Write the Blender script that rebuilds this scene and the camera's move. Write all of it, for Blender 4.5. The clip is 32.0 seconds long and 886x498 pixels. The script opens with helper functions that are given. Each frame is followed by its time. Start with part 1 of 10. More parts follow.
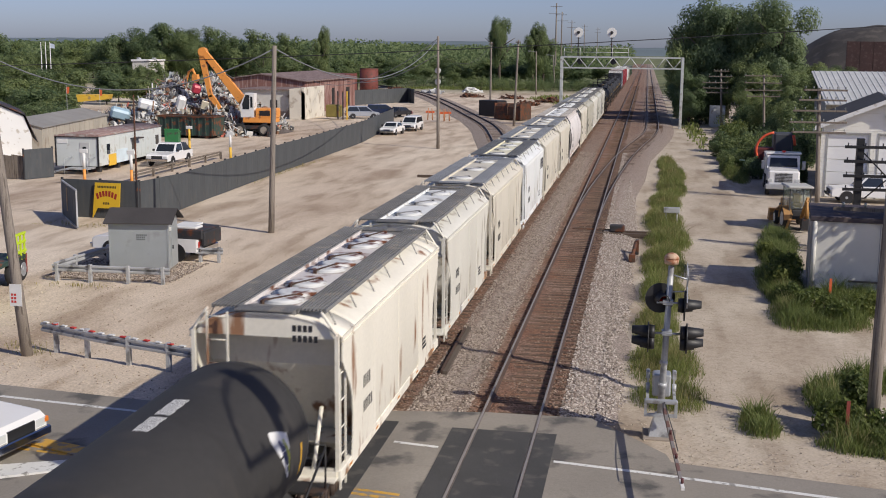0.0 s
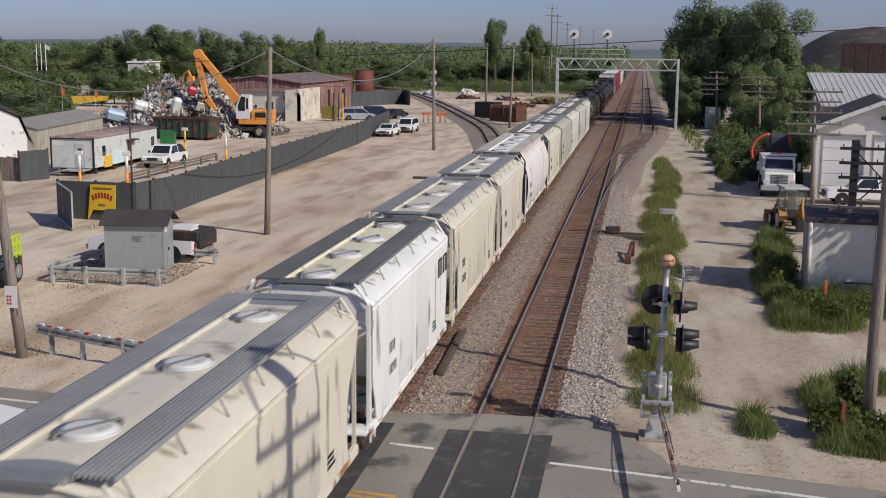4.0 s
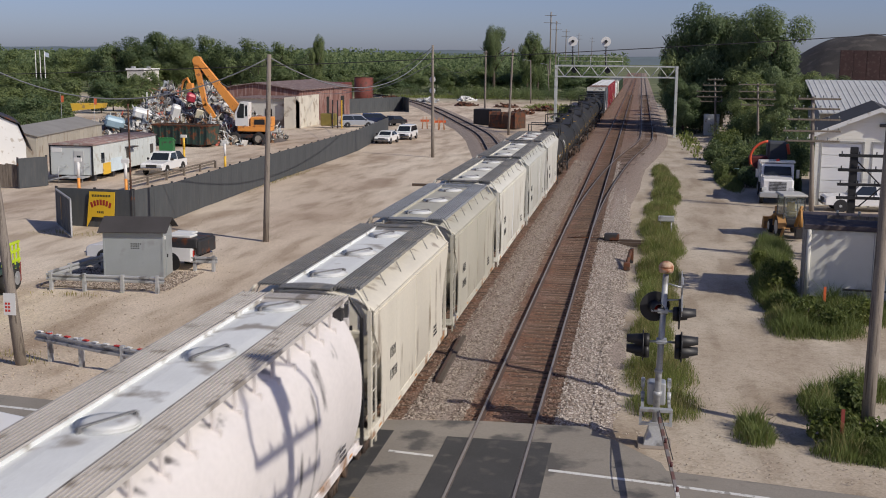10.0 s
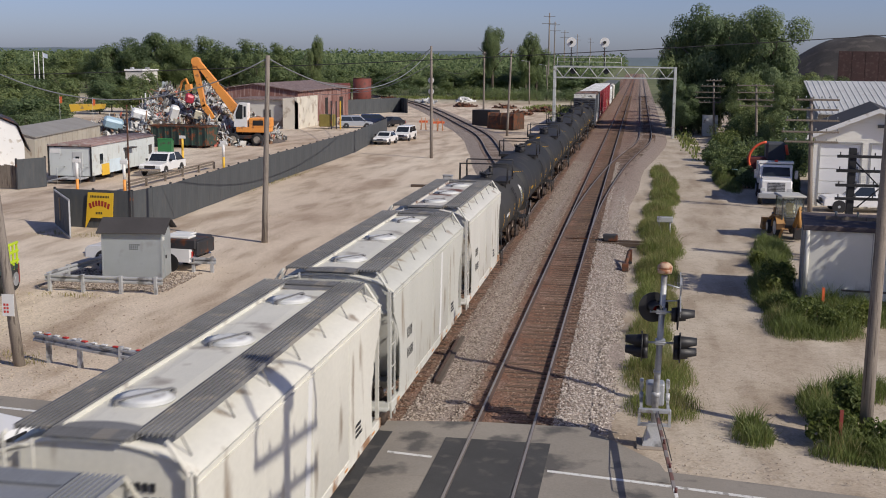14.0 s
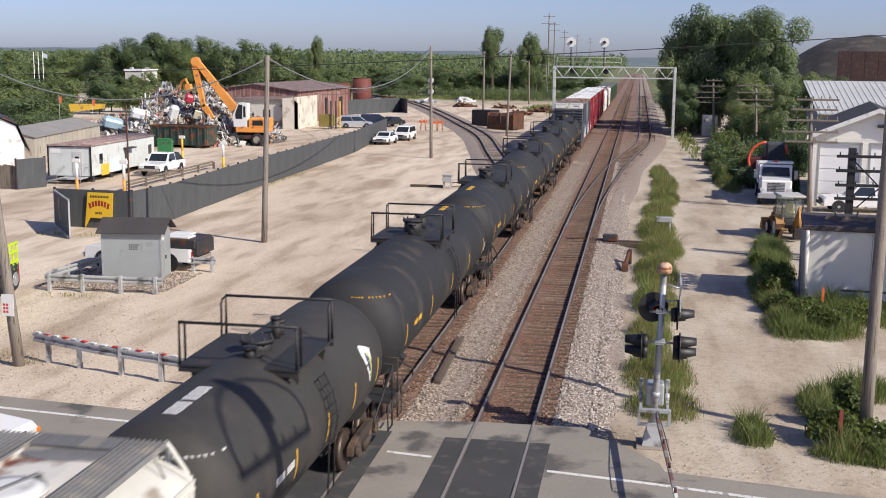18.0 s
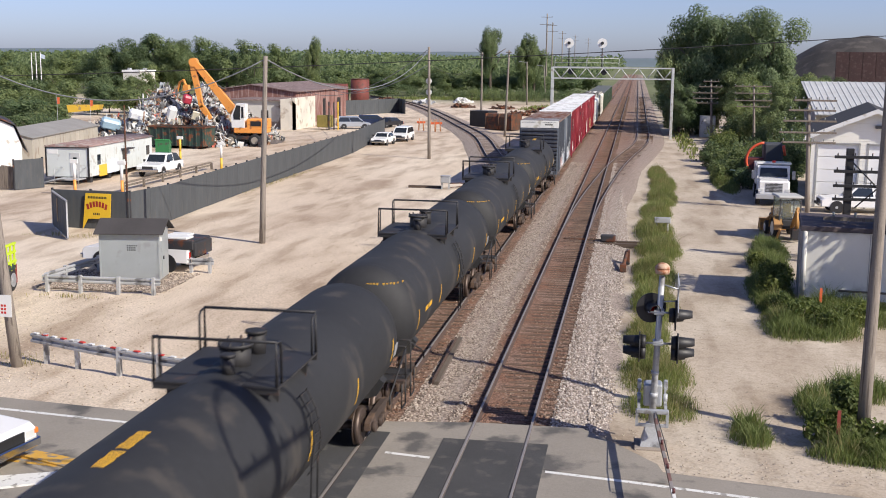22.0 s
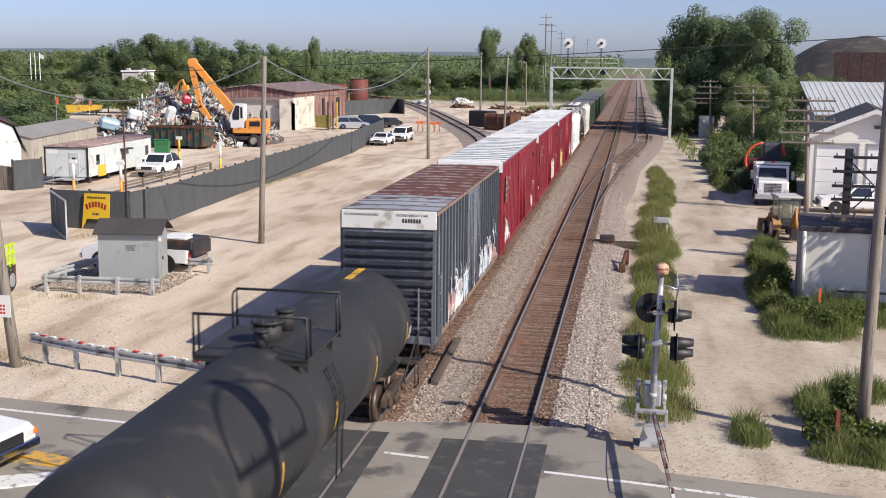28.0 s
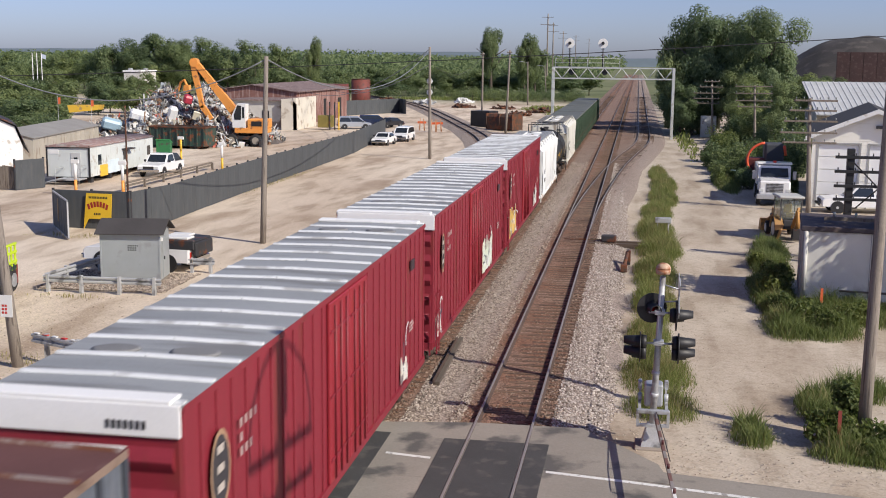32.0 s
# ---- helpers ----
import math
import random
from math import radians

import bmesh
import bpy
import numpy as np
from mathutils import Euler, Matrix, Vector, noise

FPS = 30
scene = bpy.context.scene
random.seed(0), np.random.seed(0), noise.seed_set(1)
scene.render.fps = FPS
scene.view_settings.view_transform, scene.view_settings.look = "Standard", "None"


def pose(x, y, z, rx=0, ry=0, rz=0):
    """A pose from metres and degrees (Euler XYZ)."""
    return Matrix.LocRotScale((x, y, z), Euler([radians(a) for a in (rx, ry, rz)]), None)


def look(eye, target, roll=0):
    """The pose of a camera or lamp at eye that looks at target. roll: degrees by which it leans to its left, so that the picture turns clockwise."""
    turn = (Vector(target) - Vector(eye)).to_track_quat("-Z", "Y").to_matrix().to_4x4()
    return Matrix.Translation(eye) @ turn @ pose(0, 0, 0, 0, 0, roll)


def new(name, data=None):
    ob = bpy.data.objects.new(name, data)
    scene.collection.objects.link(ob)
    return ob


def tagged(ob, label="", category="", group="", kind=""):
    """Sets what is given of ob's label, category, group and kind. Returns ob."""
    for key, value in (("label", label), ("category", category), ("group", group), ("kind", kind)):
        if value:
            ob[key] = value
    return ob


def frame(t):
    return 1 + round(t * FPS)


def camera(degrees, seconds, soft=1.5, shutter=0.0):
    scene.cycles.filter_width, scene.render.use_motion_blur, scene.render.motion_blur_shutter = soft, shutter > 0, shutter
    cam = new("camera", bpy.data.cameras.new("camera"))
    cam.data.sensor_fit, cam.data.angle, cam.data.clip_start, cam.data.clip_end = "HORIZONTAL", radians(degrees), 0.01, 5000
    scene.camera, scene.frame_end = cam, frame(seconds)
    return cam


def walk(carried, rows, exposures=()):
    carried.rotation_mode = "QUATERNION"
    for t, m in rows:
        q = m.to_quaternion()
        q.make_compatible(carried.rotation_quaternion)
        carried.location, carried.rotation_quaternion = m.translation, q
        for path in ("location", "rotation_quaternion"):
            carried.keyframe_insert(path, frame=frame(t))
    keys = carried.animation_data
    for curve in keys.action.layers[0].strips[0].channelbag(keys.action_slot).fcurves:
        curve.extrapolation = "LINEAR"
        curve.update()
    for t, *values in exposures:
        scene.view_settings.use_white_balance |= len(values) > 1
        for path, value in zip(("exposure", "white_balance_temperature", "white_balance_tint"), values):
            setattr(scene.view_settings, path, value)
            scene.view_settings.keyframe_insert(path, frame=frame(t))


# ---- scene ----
# ---- camera: one fixed stand, small turns ----
EYE = (0.0, 0.0, 9.447)
cam = camera(41.93, 32.0, soft=1.0, shutter=0.4)
def aim(yaw, pitch):
    way = Vector((-math.sin(yaw) * math.cos(pitch), math.cos(yaw) * math.cos(pitch), math.sin(pitch)))
    return look(EYE, Vector(EYE) + way * 100, 0.558)


walk(cam, [
    (0.0, aim(0.17112, -0.17109)), (0.5, aim(0.17076, -0.17110)), (1.0, aim(0.17032, -0.17132)),
    (1.5, aim(0.16938, -0.17142)), (2.0, aim(0.16818, -0.17115)), (2.5, aim(0.16770, -0.17095)),
    (3.0, aim(0.16778, -0.17080)), (3.5, aim(0.16776, -0.17042)), (5.5, aim(0.16623, -0.16660)),
    (6.0, aim(0.16624, -0.16562)), (6.5, aim(0.16642, -0.16430)), (7.0, aim(0.16678, -0.16323)),
    (7.5, aim(0.16699, -0.16306)), (8.0, aim(0.16720, -0.16344)), (8.5, aim(0.16754, -0.16363)),
    (9.0, aim(0.16754, -0.16363)), (9.5, aim(0.16702, -0.16362)), (10.0, aim(0.16658, -0.16361)),
    (10.5, aim(0.16651, -0.16361)), (11.0, aim(0.16639, -0.16361)), (11.5, aim(0.16617, -0.16342)),
    (12.0, aim(0.16589, -0.16305)), (12.5, aim(0.16563, -0.16284)), (13.0, aim(0.16542, -0.16281)),
    (13.5, aim(0.16528, -0.16280)), (14.0, aim(0.16542, -0.16284)), (14.5, aim(0.16555, -0.16286)),
    (16.5, aim(0.16567, -0.16247)), (17.0, aim(0.16558, -0.16276)), (17.5, aim(0.16537, -0.16285)),
    (18.0, aim(0.16516, -0.16285)), (18.5, aim(0.16531, -0.16285)), (19.0, aim(0.16540, -0.16285)),
    (19.5, aim(0.16513, -0.16285)), (20.0, aim(0.16488, -0.16284)), (20.5, aim(0.16465, -0.16266)),
    (21.0, aim(0.16411, -0.16227)), (21.5, aim(0.16360, -0.16211)), (22.0, aim(0.16346, -0.16219)),
    (22.5, aim(0.16363, -0.16241)), (23.0, aim(0.16376, -0.16254)), (23.5, aim(0.16360, -0.16249)),
    (24.0, aim(0.16351, -0.16245)), (24.5, aim(0.16357, -0.16225)), (25.0, aim(0.16351, -0.16208)),
    (25.5, aim(0.16339, -0.16208)), (27.5, aim(0.16267, -0.16200)), (28.0, aim(0.16266, -0.16205)),
    (28.5, aim(0.16285, -0.16207)), (29.0, aim(0.16321, -0.16207)), (29.5, aim(0.16342, -0.16208)),
    (30.0, aim(0.16363, -0.16208)), (30.5, aim(0.16396, -0.16209)), (31.0, aim(0.16412, -0.16209)),
    (31.5, aim(0.16412, -0.16209)), (32.0, aim(0.16412, -0.16209)),
], exposures=[(0.0, -0.24), (2.0, -0.35), (9.0, -0.42), (13.5, -0.33), (16.5, 0.05), (19.0, 0.25), (24.0, 0.3), (29.0, 0.3), (32.0, 0.1)])

# ---- world and sun ----
SUN_TURN, SUN_UP = radians(27), radians(36)
sky_world = bpy.data.worlds.new("sky")
scene.world = sky_world
sky_world.use_nodes = True
wn = sky_world.node_tree.nodes
sky = wn.new("ShaderNodeTexSky")
sky.sky_type, sky.sun_disc = "NISHITA", False
sky.sun_elevation, sky.sun_rotation = SUN_UP, radians(117)
sky.air_density, sky.dust_density, sky.ozone_density = 0.8, 2.4, 2.5
sky.altitude = 1200
wn["Background"].inputs[1].default_value = 0.098
tint = wn.new("ShaderNodeMix")
tint.data_type, tint.blend_type = "RGBA", "MULTIPLY"
tint.inputs[0].default_value, tint.inputs[7].default_value = 1.0, (1.0, 0.95, 1.17, 1)
sky_world.node_tree.links.new(sky.outputs[0], tint.inputs[6])
sky_world.node_tree.links.new(tint.outputs[2], wn["Background"].inputs[0])
sun = new("sun", bpy.data.lights.new("sun", "SUN"))
sun.data.energy, sun.data.angle, sun.data.color = 4.6, radians(0.53), (1.0, 0.92, 0.80)
SUN_WAY = Vector((-math.cos(SUN_UP) * math.cos(SUN_TURN), math.cos(SUN_UP) * math.sin(SUN_TURN), -math.sin(SUN_UP)))
sun.matrix_world = look((40, -15, 60), Vector((40, -15, 60)) + SUN_WAY)


# ---- materials ----
MATS = {}


def mat(name, col, rough=0.7, metal=0.0, var=0.2, big=0.6, fine=25.0, bump=0.15, stain=None, amount=0.0, stain_size=2.0,
        streak=(1, 1, 1), piece=0.0):
    """A painted or raw surface: base colour with two scales of variation, stains and fine relief."""
    if name in MATS:
        return MATS[name]
    m = bpy.data.materials.new(name)
    m.use_nodes = True
    nt = m.node_tree
    n, l = nt.nodes, nt.links
    b = n["Principled BSDF"]
    b.inputs["Roughness"].default_value, b.inputs["Metallic"].default_value = rough, metal
    tc, mp = n.new("ShaderNodeTexCoord"), n.new("ShaderNodeMapping")
    mp.inputs["Scale"].default_value = streak
    l.new(tc.outputs["Object"], mp.inputs["Vector"])

    def noise_tex(scale, detail, source):
        t = n.new("ShaderNodeTexNoise")
        t.inputs["Scale"].default_value, t.inputs["Detail"].default_value = scale, detail
        l.new(source, t.inputs["Vector"])
        return t.outputs["Fac"]

    def mixed(kind, fac, a, c):
        x = n.new("ShaderNodeMix")
        x.data_type, x.blend_type = "RGBA", kind
        for sock, v in ((x.inputs[0], fac), (x.inputs[6], a), (x.inputs[7], c)):
            if isinstance(v, bpy.types.NodeSocket):
                l.new(v, sock)
            else:
                sock.default_value = v
        return x.outputs[2]

    def ramp(fac, lo, hi, a=(0, 0, 0, 1), c=(1, 1, 1, 1)):
        r = n.new("ShaderNodeValToRGB")
        r.color_ramp.elements[0].position, r.color_ramp.elements[1].position = lo, hi
        r.color_ramp.elements[0].color, r.color_ramp.elements[1].color = a, c
        l.new(fac, r.inputs[0])
        return r.outputs[0]

    base = (*col, 1)
    dark = (*[c * (1 - 1.6 * var) for c in col], 1)
    light = (*[min(1, c * (1 + var)) for c in col], 1)
    c1 = ramp(noise_tex(big, 4, mp.outputs[0]), 0.3, 0.7, dark, light)
    c2 = ramp(noise_tex(fine, 5, tc.outputs["Object"]), 0.25, 0.75, (*[c * (1 - var) for c in col], 1), (*[min(1, c * (1 + var)) for c in col], 1))
    out = mixed("MIX", 0.5, c1, c2)
    if piece:
        oi = n.new("ShaderNodeObjectInfo")
        out = mixed("MULTIPLY", 1.0, out, ramp(oi.outputs["Random"], 0, 1, (1 - piece, 1 - piece, 1 - piece, 1), (1 + piece * .5, 1 + piece * .5, 1 + piece * .4, 1)))
    if stain:
        f = noise_tex(stain_size, 8, mp.outputs[0])
        out = mixed("MIX", ramp(f, 0.62 - amount * 0.3, 0.70 - amount * 0.25), out, (*stain, 1))
    l.new(out, b.inputs["Base Color"])
    if bump:
        bp = n.new("ShaderNodeBump")
        bp.inputs["Strength"].default_value, bp.inputs["Distance"].default_value = bump, 0.02
        l.new(noise_tex(fine * 1.7, 6, tc.outputs["Object"]), bp.inputs["Height"])
        l.new(bp.outputs[0], b.inputs["Normal"])
    MATS[name] = m
    return m


def glass_mat():
    m = mat("dark_glass", (0.02, 0.025, 0.03), 0.06, 0.0, 0.05, bump=0)
    m.node_tree.nodes["Principled BSDF"].inputs["Specular IOR Level"].default_value = 0.8
    return m


def clear_mat():
    m = mat("clear_glass", (0.85, 0.9, 0.88), 0.03, var=0.02, bump=0)
    m.node_tree.nodes["Principled BSDF"].inputs["Transmission Weight"].default_value = 0.92
    m.node_tree.nodes["Principled BSDF"].inputs["IOR"].default_value = 1.1
    return m


CLEAR = clear_mat()
RUST = (0.16, 0.06, 0.03)
GLASS = glass_mat()
BLACK = mat("black_paint", (0.02, 0.02, 0.022), 0.5, var=0.3)
TYRE = mat("tyre_rubber", (0.025, 0.025, 0.026), 0.85, var=0.3)
STEEL = mat("galvanised_steel", (0.46, 0.47, 0.48), 0.5, 0.25, var=0.2, stain=(0.2, 0.2, 0.2), amount=0.2)
ALU = mat("silver_paint", (0.5, 0.52, 0.54), 0.4, 0.5, var=0.15, stain=(0.25, 0.22, 0.2), amount=0.15)
IRON = mat("rusty_iron", (0.09, 0.055, 0.04), 0.8, 0.2, var=0.4, stain=RUST, amount=0.5)
RAIL = mat("rail_steel", (0.10, 0.065, 0.05), 0.75, 0.0, var=0.3, fine=10)
RAILTOP = mat("worn_rail_head", (0.34, 0.31, 0.29), 0.5, 0.4, var=0.1, streak=(4, 0.2, 1))
WOOD = mat("weathered_wood", (0.19, 0.16, 0.13), 0.9, var=0.3, big=1.5, streak=(6, 6, 0.6), stain=(0.08, 0.06, 0.05), amount=0.2)
TIE = mat("creosoted_wood", (0.13, 0.085, 0.06), 0.92, var=0.4, big=2, streak=(0.4, 6, 1), piece=0.45, stain=(0.22, 0.13, 0.08), amount=0.35)
WHITE = mat("white_paint", (0.78, 0.78, 0.76), 0.45, var=0.06, stain=(0.5, 0.46, 0.4), amount=0.12)
CARWHITE = mat("white_car_paint", (0.8, 0.8, 0.8), 0.2, var=0.03, bump=0)
CHROME = mat("chrome", (0.6, 0.6, 0.6), 0.15, 1.0, var=0.05, bump=0)
YELLOW = mat("yellow_paint", (0.76, 0.47, 0.05), 0.5, var=0.1, stain=(0.4, 0.26, 0.1), amount=0.06)
ORANGE = mat("orange_paint", (0.82, 0.33, 0.07), 0.45, var=0.08, stain=(0.4, 0.16, 0.06), amount=0.03)
RED = mat("red_paint", (0.55, 0.04, 0.03), 0.5, var=0.1)
DARKSTEEL = mat("dark_steel", (0.05, 0.05, 0.055), 0.6, 0.3, var=0.3, stain=RUST, amount=0.25)


# ---- shape helpers ----
class Shape:
    """Collects the faces of one mesh."""

    def __init__(self):
        self.v, self.f, self.s, self.m = [], [], [], []
        self.slot = 0

    def add(self, verts, faces, smooth=False):
        k = len(self.v)
        self.v += [tuple(v) for v in verts]
        self.f += [tuple(i + k for i in f) for f in faces]
        self.s += [smooth] * len(faces)
        self.m += [self.slot] * len(faces)
        return self

    def box(self, x0, x1, y0, y1, z0, z1, bev=0.0, turn=None):
        if bev <= 0:
            vs = [(x, y, z) for z in (z0, z1) for y in (y0, y1) for x in (x0, x1)]
            fs = [(0, 2, 3, 1), (4, 5, 7, 6), (0, 1, 5, 4), (2, 6, 7, 3), (0, 4, 6, 2), (1, 3, 7, 5)]
        else:
            b, vs, fs = bev, [], []
            c = [(x0, x1), (y0, y1), (z0, z1)]

            def vid(ix, iy, iz, ax):
                p = [c[0][ix], c[1][iy], c[2][iz]]
                for a, i in ((0, ix), (1, iy), (2, iz)):
                    if a != ax:
                        p[a] += b if i == 0 else -b
                vs.append(tuple(p))
                return len(vs) - 1
            ids = {(ix, iy, iz, ax): vid(ix, iy, iz, ax) for ix in (0, 1) for iy in (0, 1) for iz in (0, 1) for ax in (0, 1, 2)}
            for i in (0, 1):
                q = [(0, 0), (1, 0), (1, 1), (0, 1)]
                fs.append(tuple(ids[(i, a, d, 0)] for a, d in (q if i else q[::-1])))
                fs.append(tuple(ids[(a, i, d, 1)] for a, d in (q[::-1] if i else q)))
                fs.append(tuple(ids[(a, d, i, 2)] for a, d in (q if i else q[::-1])))
            for i in (0, 1):
                for j in (0, 1):
                    fs.append((ids[(i, j, 0, 0)], ids[(i, j, 1, 0)], ids[(i, j, 1, 1)], ids[(i, j, 0, 1)]))
                    fs.append((ids[(i, 0, j, 0)], ids[(i, 1, j, 0)], ids[(i, 1, j, 2)], ids[(i, 0, j, 2)]))
                    fs.append((ids[(0, i, j, 1)], ids[(1, i, j, 1)], ids[(1, i, j, 2)], ids[(0, i, j, 2)]))
            for ix in (0, 1):
                for iy in (0, 1):
                    for iz in (0, 1):
                        fs.append(tuple(ids[(ix, iy, iz, a)] for a in (0, 1, 2)))
        if turn is not None:
            vs = [turn @ Vector(v) for v in vs]
        return self.add(vs, fs)

    def rod(self, p0, p1, r0, r1=None, seg=8, caps=True, smooth=True):
        r1 = r0 if r1 is None else r1
        p0, p1 = Vector(p0), Vector(p1)
        d = (p1 - p0).normalized()
        a = d.orthogonal().normalized()
        b = d.cross(a)
        vs = []
        for p, r in ((p0, r0), (p1, r1)):
            vs += [p + (a * math.cos(2 * math.pi * i / seg) + b * math.sin(2 * math.pi * i / seg)) * r for i in range(seg)]
        k = len(self.v)
        self.add(vs, [(i, (i + 1) % seg, seg + (i + 1) % seg, seg + i) for i in range(seg)], smooth)
        if caps:
            self.f += [tuple(k + i for i in range(seg))[::-1], tuple(k + seg + i for i in range(seg))]
            self.s += [False, False]
            self.m += [self.slot] * 2
        return self

    def pipe(self, pts, r, seg=6):
        """A tube swept along a bent line, in one piece."""
        pts = [Vector(p) for p in pts]
        rings = []
        ref = None
        for i, p in enumerate(pts):
            d = (pts[min(i + 1, len(pts) - 1)] - pts[max(i - 1, 0)]).normalized()
            a = d.orthogonal().normalized() if ref is None else (ref - d * ref.dot(d)).normalized()
            ref = a
            b = d.cross(a)
            rings.append([p + (a * math.cos(2 * math.pi * k / seg) + b * math.sin(2 * math.pi * k / seg)) * r for k in range(seg)])
        return self.loft(rings, True)

    def loft(self, rings, smooth=False, caps=True, closed=True):
        n = len(rings[0])
        vs = [v for r in rings for v in r]
        fs = []
        for k in range(len(rings) - 1):
            for i in range(n if closed else n - 1):
                j = (i + 1) % n
                fs.append((k * n + i, k * n + j, (k + 1) * n + j, (k + 1) * n + i))
        self.add(vs, fs, smooth)
        if caps:
            k = len(self.v) - len(vs)
            self.f += [tuple(k + i for i in range(n))[::-1], tuple(k + (len(rings) - 1) * n + i for i in range(n))]
            self.s += [False, False]
            self.m += [self.slot] * 2
        return self

    def prism(self, profile, a0, a1, axis="y"):
        """A profile drawn out along an axis: (x, z) along y, (y, z) along x, (x, y) along z."""
        def put(q, a):
            return {"y": (q[0], a, q[1]), "x": (a, q[0], q[1]), "z": (q[0], q[1], a)}[axis]
        return self.loft([[put(q, a0) for q in profile], [put(q, a1) for q in profile]])

    def disc(self, c, r, h, axis="z", seg=16, smooth=True):
        w = {"x": Vector((h, 0, 0)), "y": Vector((0, h, 0)), "z": Vector((0, 0, h))}[axis]
        return self.rod(Vector(c), Vector(c) + w, r, seg=seg, smooth=smooth)

    def dome(self, c, r, h, seg=20, rows=5, axis="z"):
        rings = []
        for k in range(rows):
            a = math.pi / 2 * k / rows
            rr, hh = r * math.cos(a), h * math.sin(a)
            ring = []
            for i in range(seg):
                x, y = rr * math.cos(2 * math.pi * i / seg), rr * math.sin(2 * math.pi * i / seg)
                ring.append(Vector(c) + Vector({"z": (x, y, hh), "y": (x, hh, y), "x": (hh, x, y)}[axis]))
            rings.append(ring)
        return self.loft(rings, True)

    def mesh(self, name, *mats):
        me = bpy.data.meshes.new(name)
        me.from_pydata(self.v, [], self.f)
        me.polygons.foreach_set("use_smooth", self.s)
        for m in mats:
            me.materials.append(m)
        if len(mats) > 1:
            me.polygons.foreach_set("material_index", self.m)
        bm = bmesh.new()
        bm.from_mesh(me)
        bmesh.ops.recalc_face_normals(bm, faces=bm.faces)
        bm.to_mesh(me)
        bm.free()
        return me


def put(parent, ob, m=None):
    ob.parent = parent
    if m is not None:
        ob.matrix_basis = m
    return ob


def part(name, shape, material, parent, label="", m=None):
    """One mesh object under a thing or a part; shape: a Shape or a ready mesh."""
    me = shape if isinstance(shape, bpy.types.Mesh) else shape.mesh(name, *(material if isinstance(material, (list, tuple)) else [material]))
    ob = put(parent, new(name, me), m)
    return tagged(ob, label) if label else ob


def thing(name, m, label, category, group="", kind=""):
    ob = new(name)
    ob.matrix_basis = m
    ob.empty_display_size = 0.2
    return tagged(ob, label, category, group, kind)


def solid(name, shape, material, label, category, m=None, group="", kind=""):
    ob = new(name, shape.mesh(name, *(material if isinstance(material, (list, tuple)) else [material])))
    if m is not None:
        ob.matrix_basis = m
    return tagged(ob, label, category, group, kind)


def bar_rows(shape, spans, y, z, h, step=0.09, plane="x", at=0.0, t=0.004, gap=0.3):
    """Writing that cannot be read: bars along y (on a side, plane x) or along x (on an end, plane y)."""
    for k, span in enumerate(spans):
        n = max(1, int(span / step))
        for i in range(n):
            a, b = y + i * step, y + i * step + step * (1 - gap)
            z0 = z - k * h * 1.6
            if plane == "x":
                shape.box(at, at + t, a, b, z0 - h, z0)
            else:
                shape.box(a, b, at - t, at, z0 - h, z0)


def each(name, me, parent, poses, label=""):
    """Alike parts that share one mesh, each an object of its own."""
    for m in poses:
        part(name, me, None, parent, label, m)


KEEP = {}


def kept(key, make):
    """A mesh made once and shared by all its copies."""
    if key not in KEEP:
        KEEP[key] = make()
    return KEEP[key]


# ---- ground, road, tracks ----
G = -0.35
X_TRAIN, X_MAIN, X_RIGHT = -7.246, -3.17, 1.05


def road_edge(x):
    return 25.45 - 0.153 * (x - 1.0)


def road_centre(x):
    return road_edge(x) - 3.4


def ground_z(x, y):
    """The lot lies a little below the rails and rises to the road at the crossing."""
    d = abs(y - road_centre(x))
    rise = max(0.0, min(1.0, (9.0 - d) / 4.0)) * max(0.25, min(1.0, (26 - abs(x + 5)) / 14))
    rise = rise * rise * (3 - 2 * rise)
    z = G + rise * 0.27
    return min(z, road_z(x) - 0.05) if d < 4.9 else z


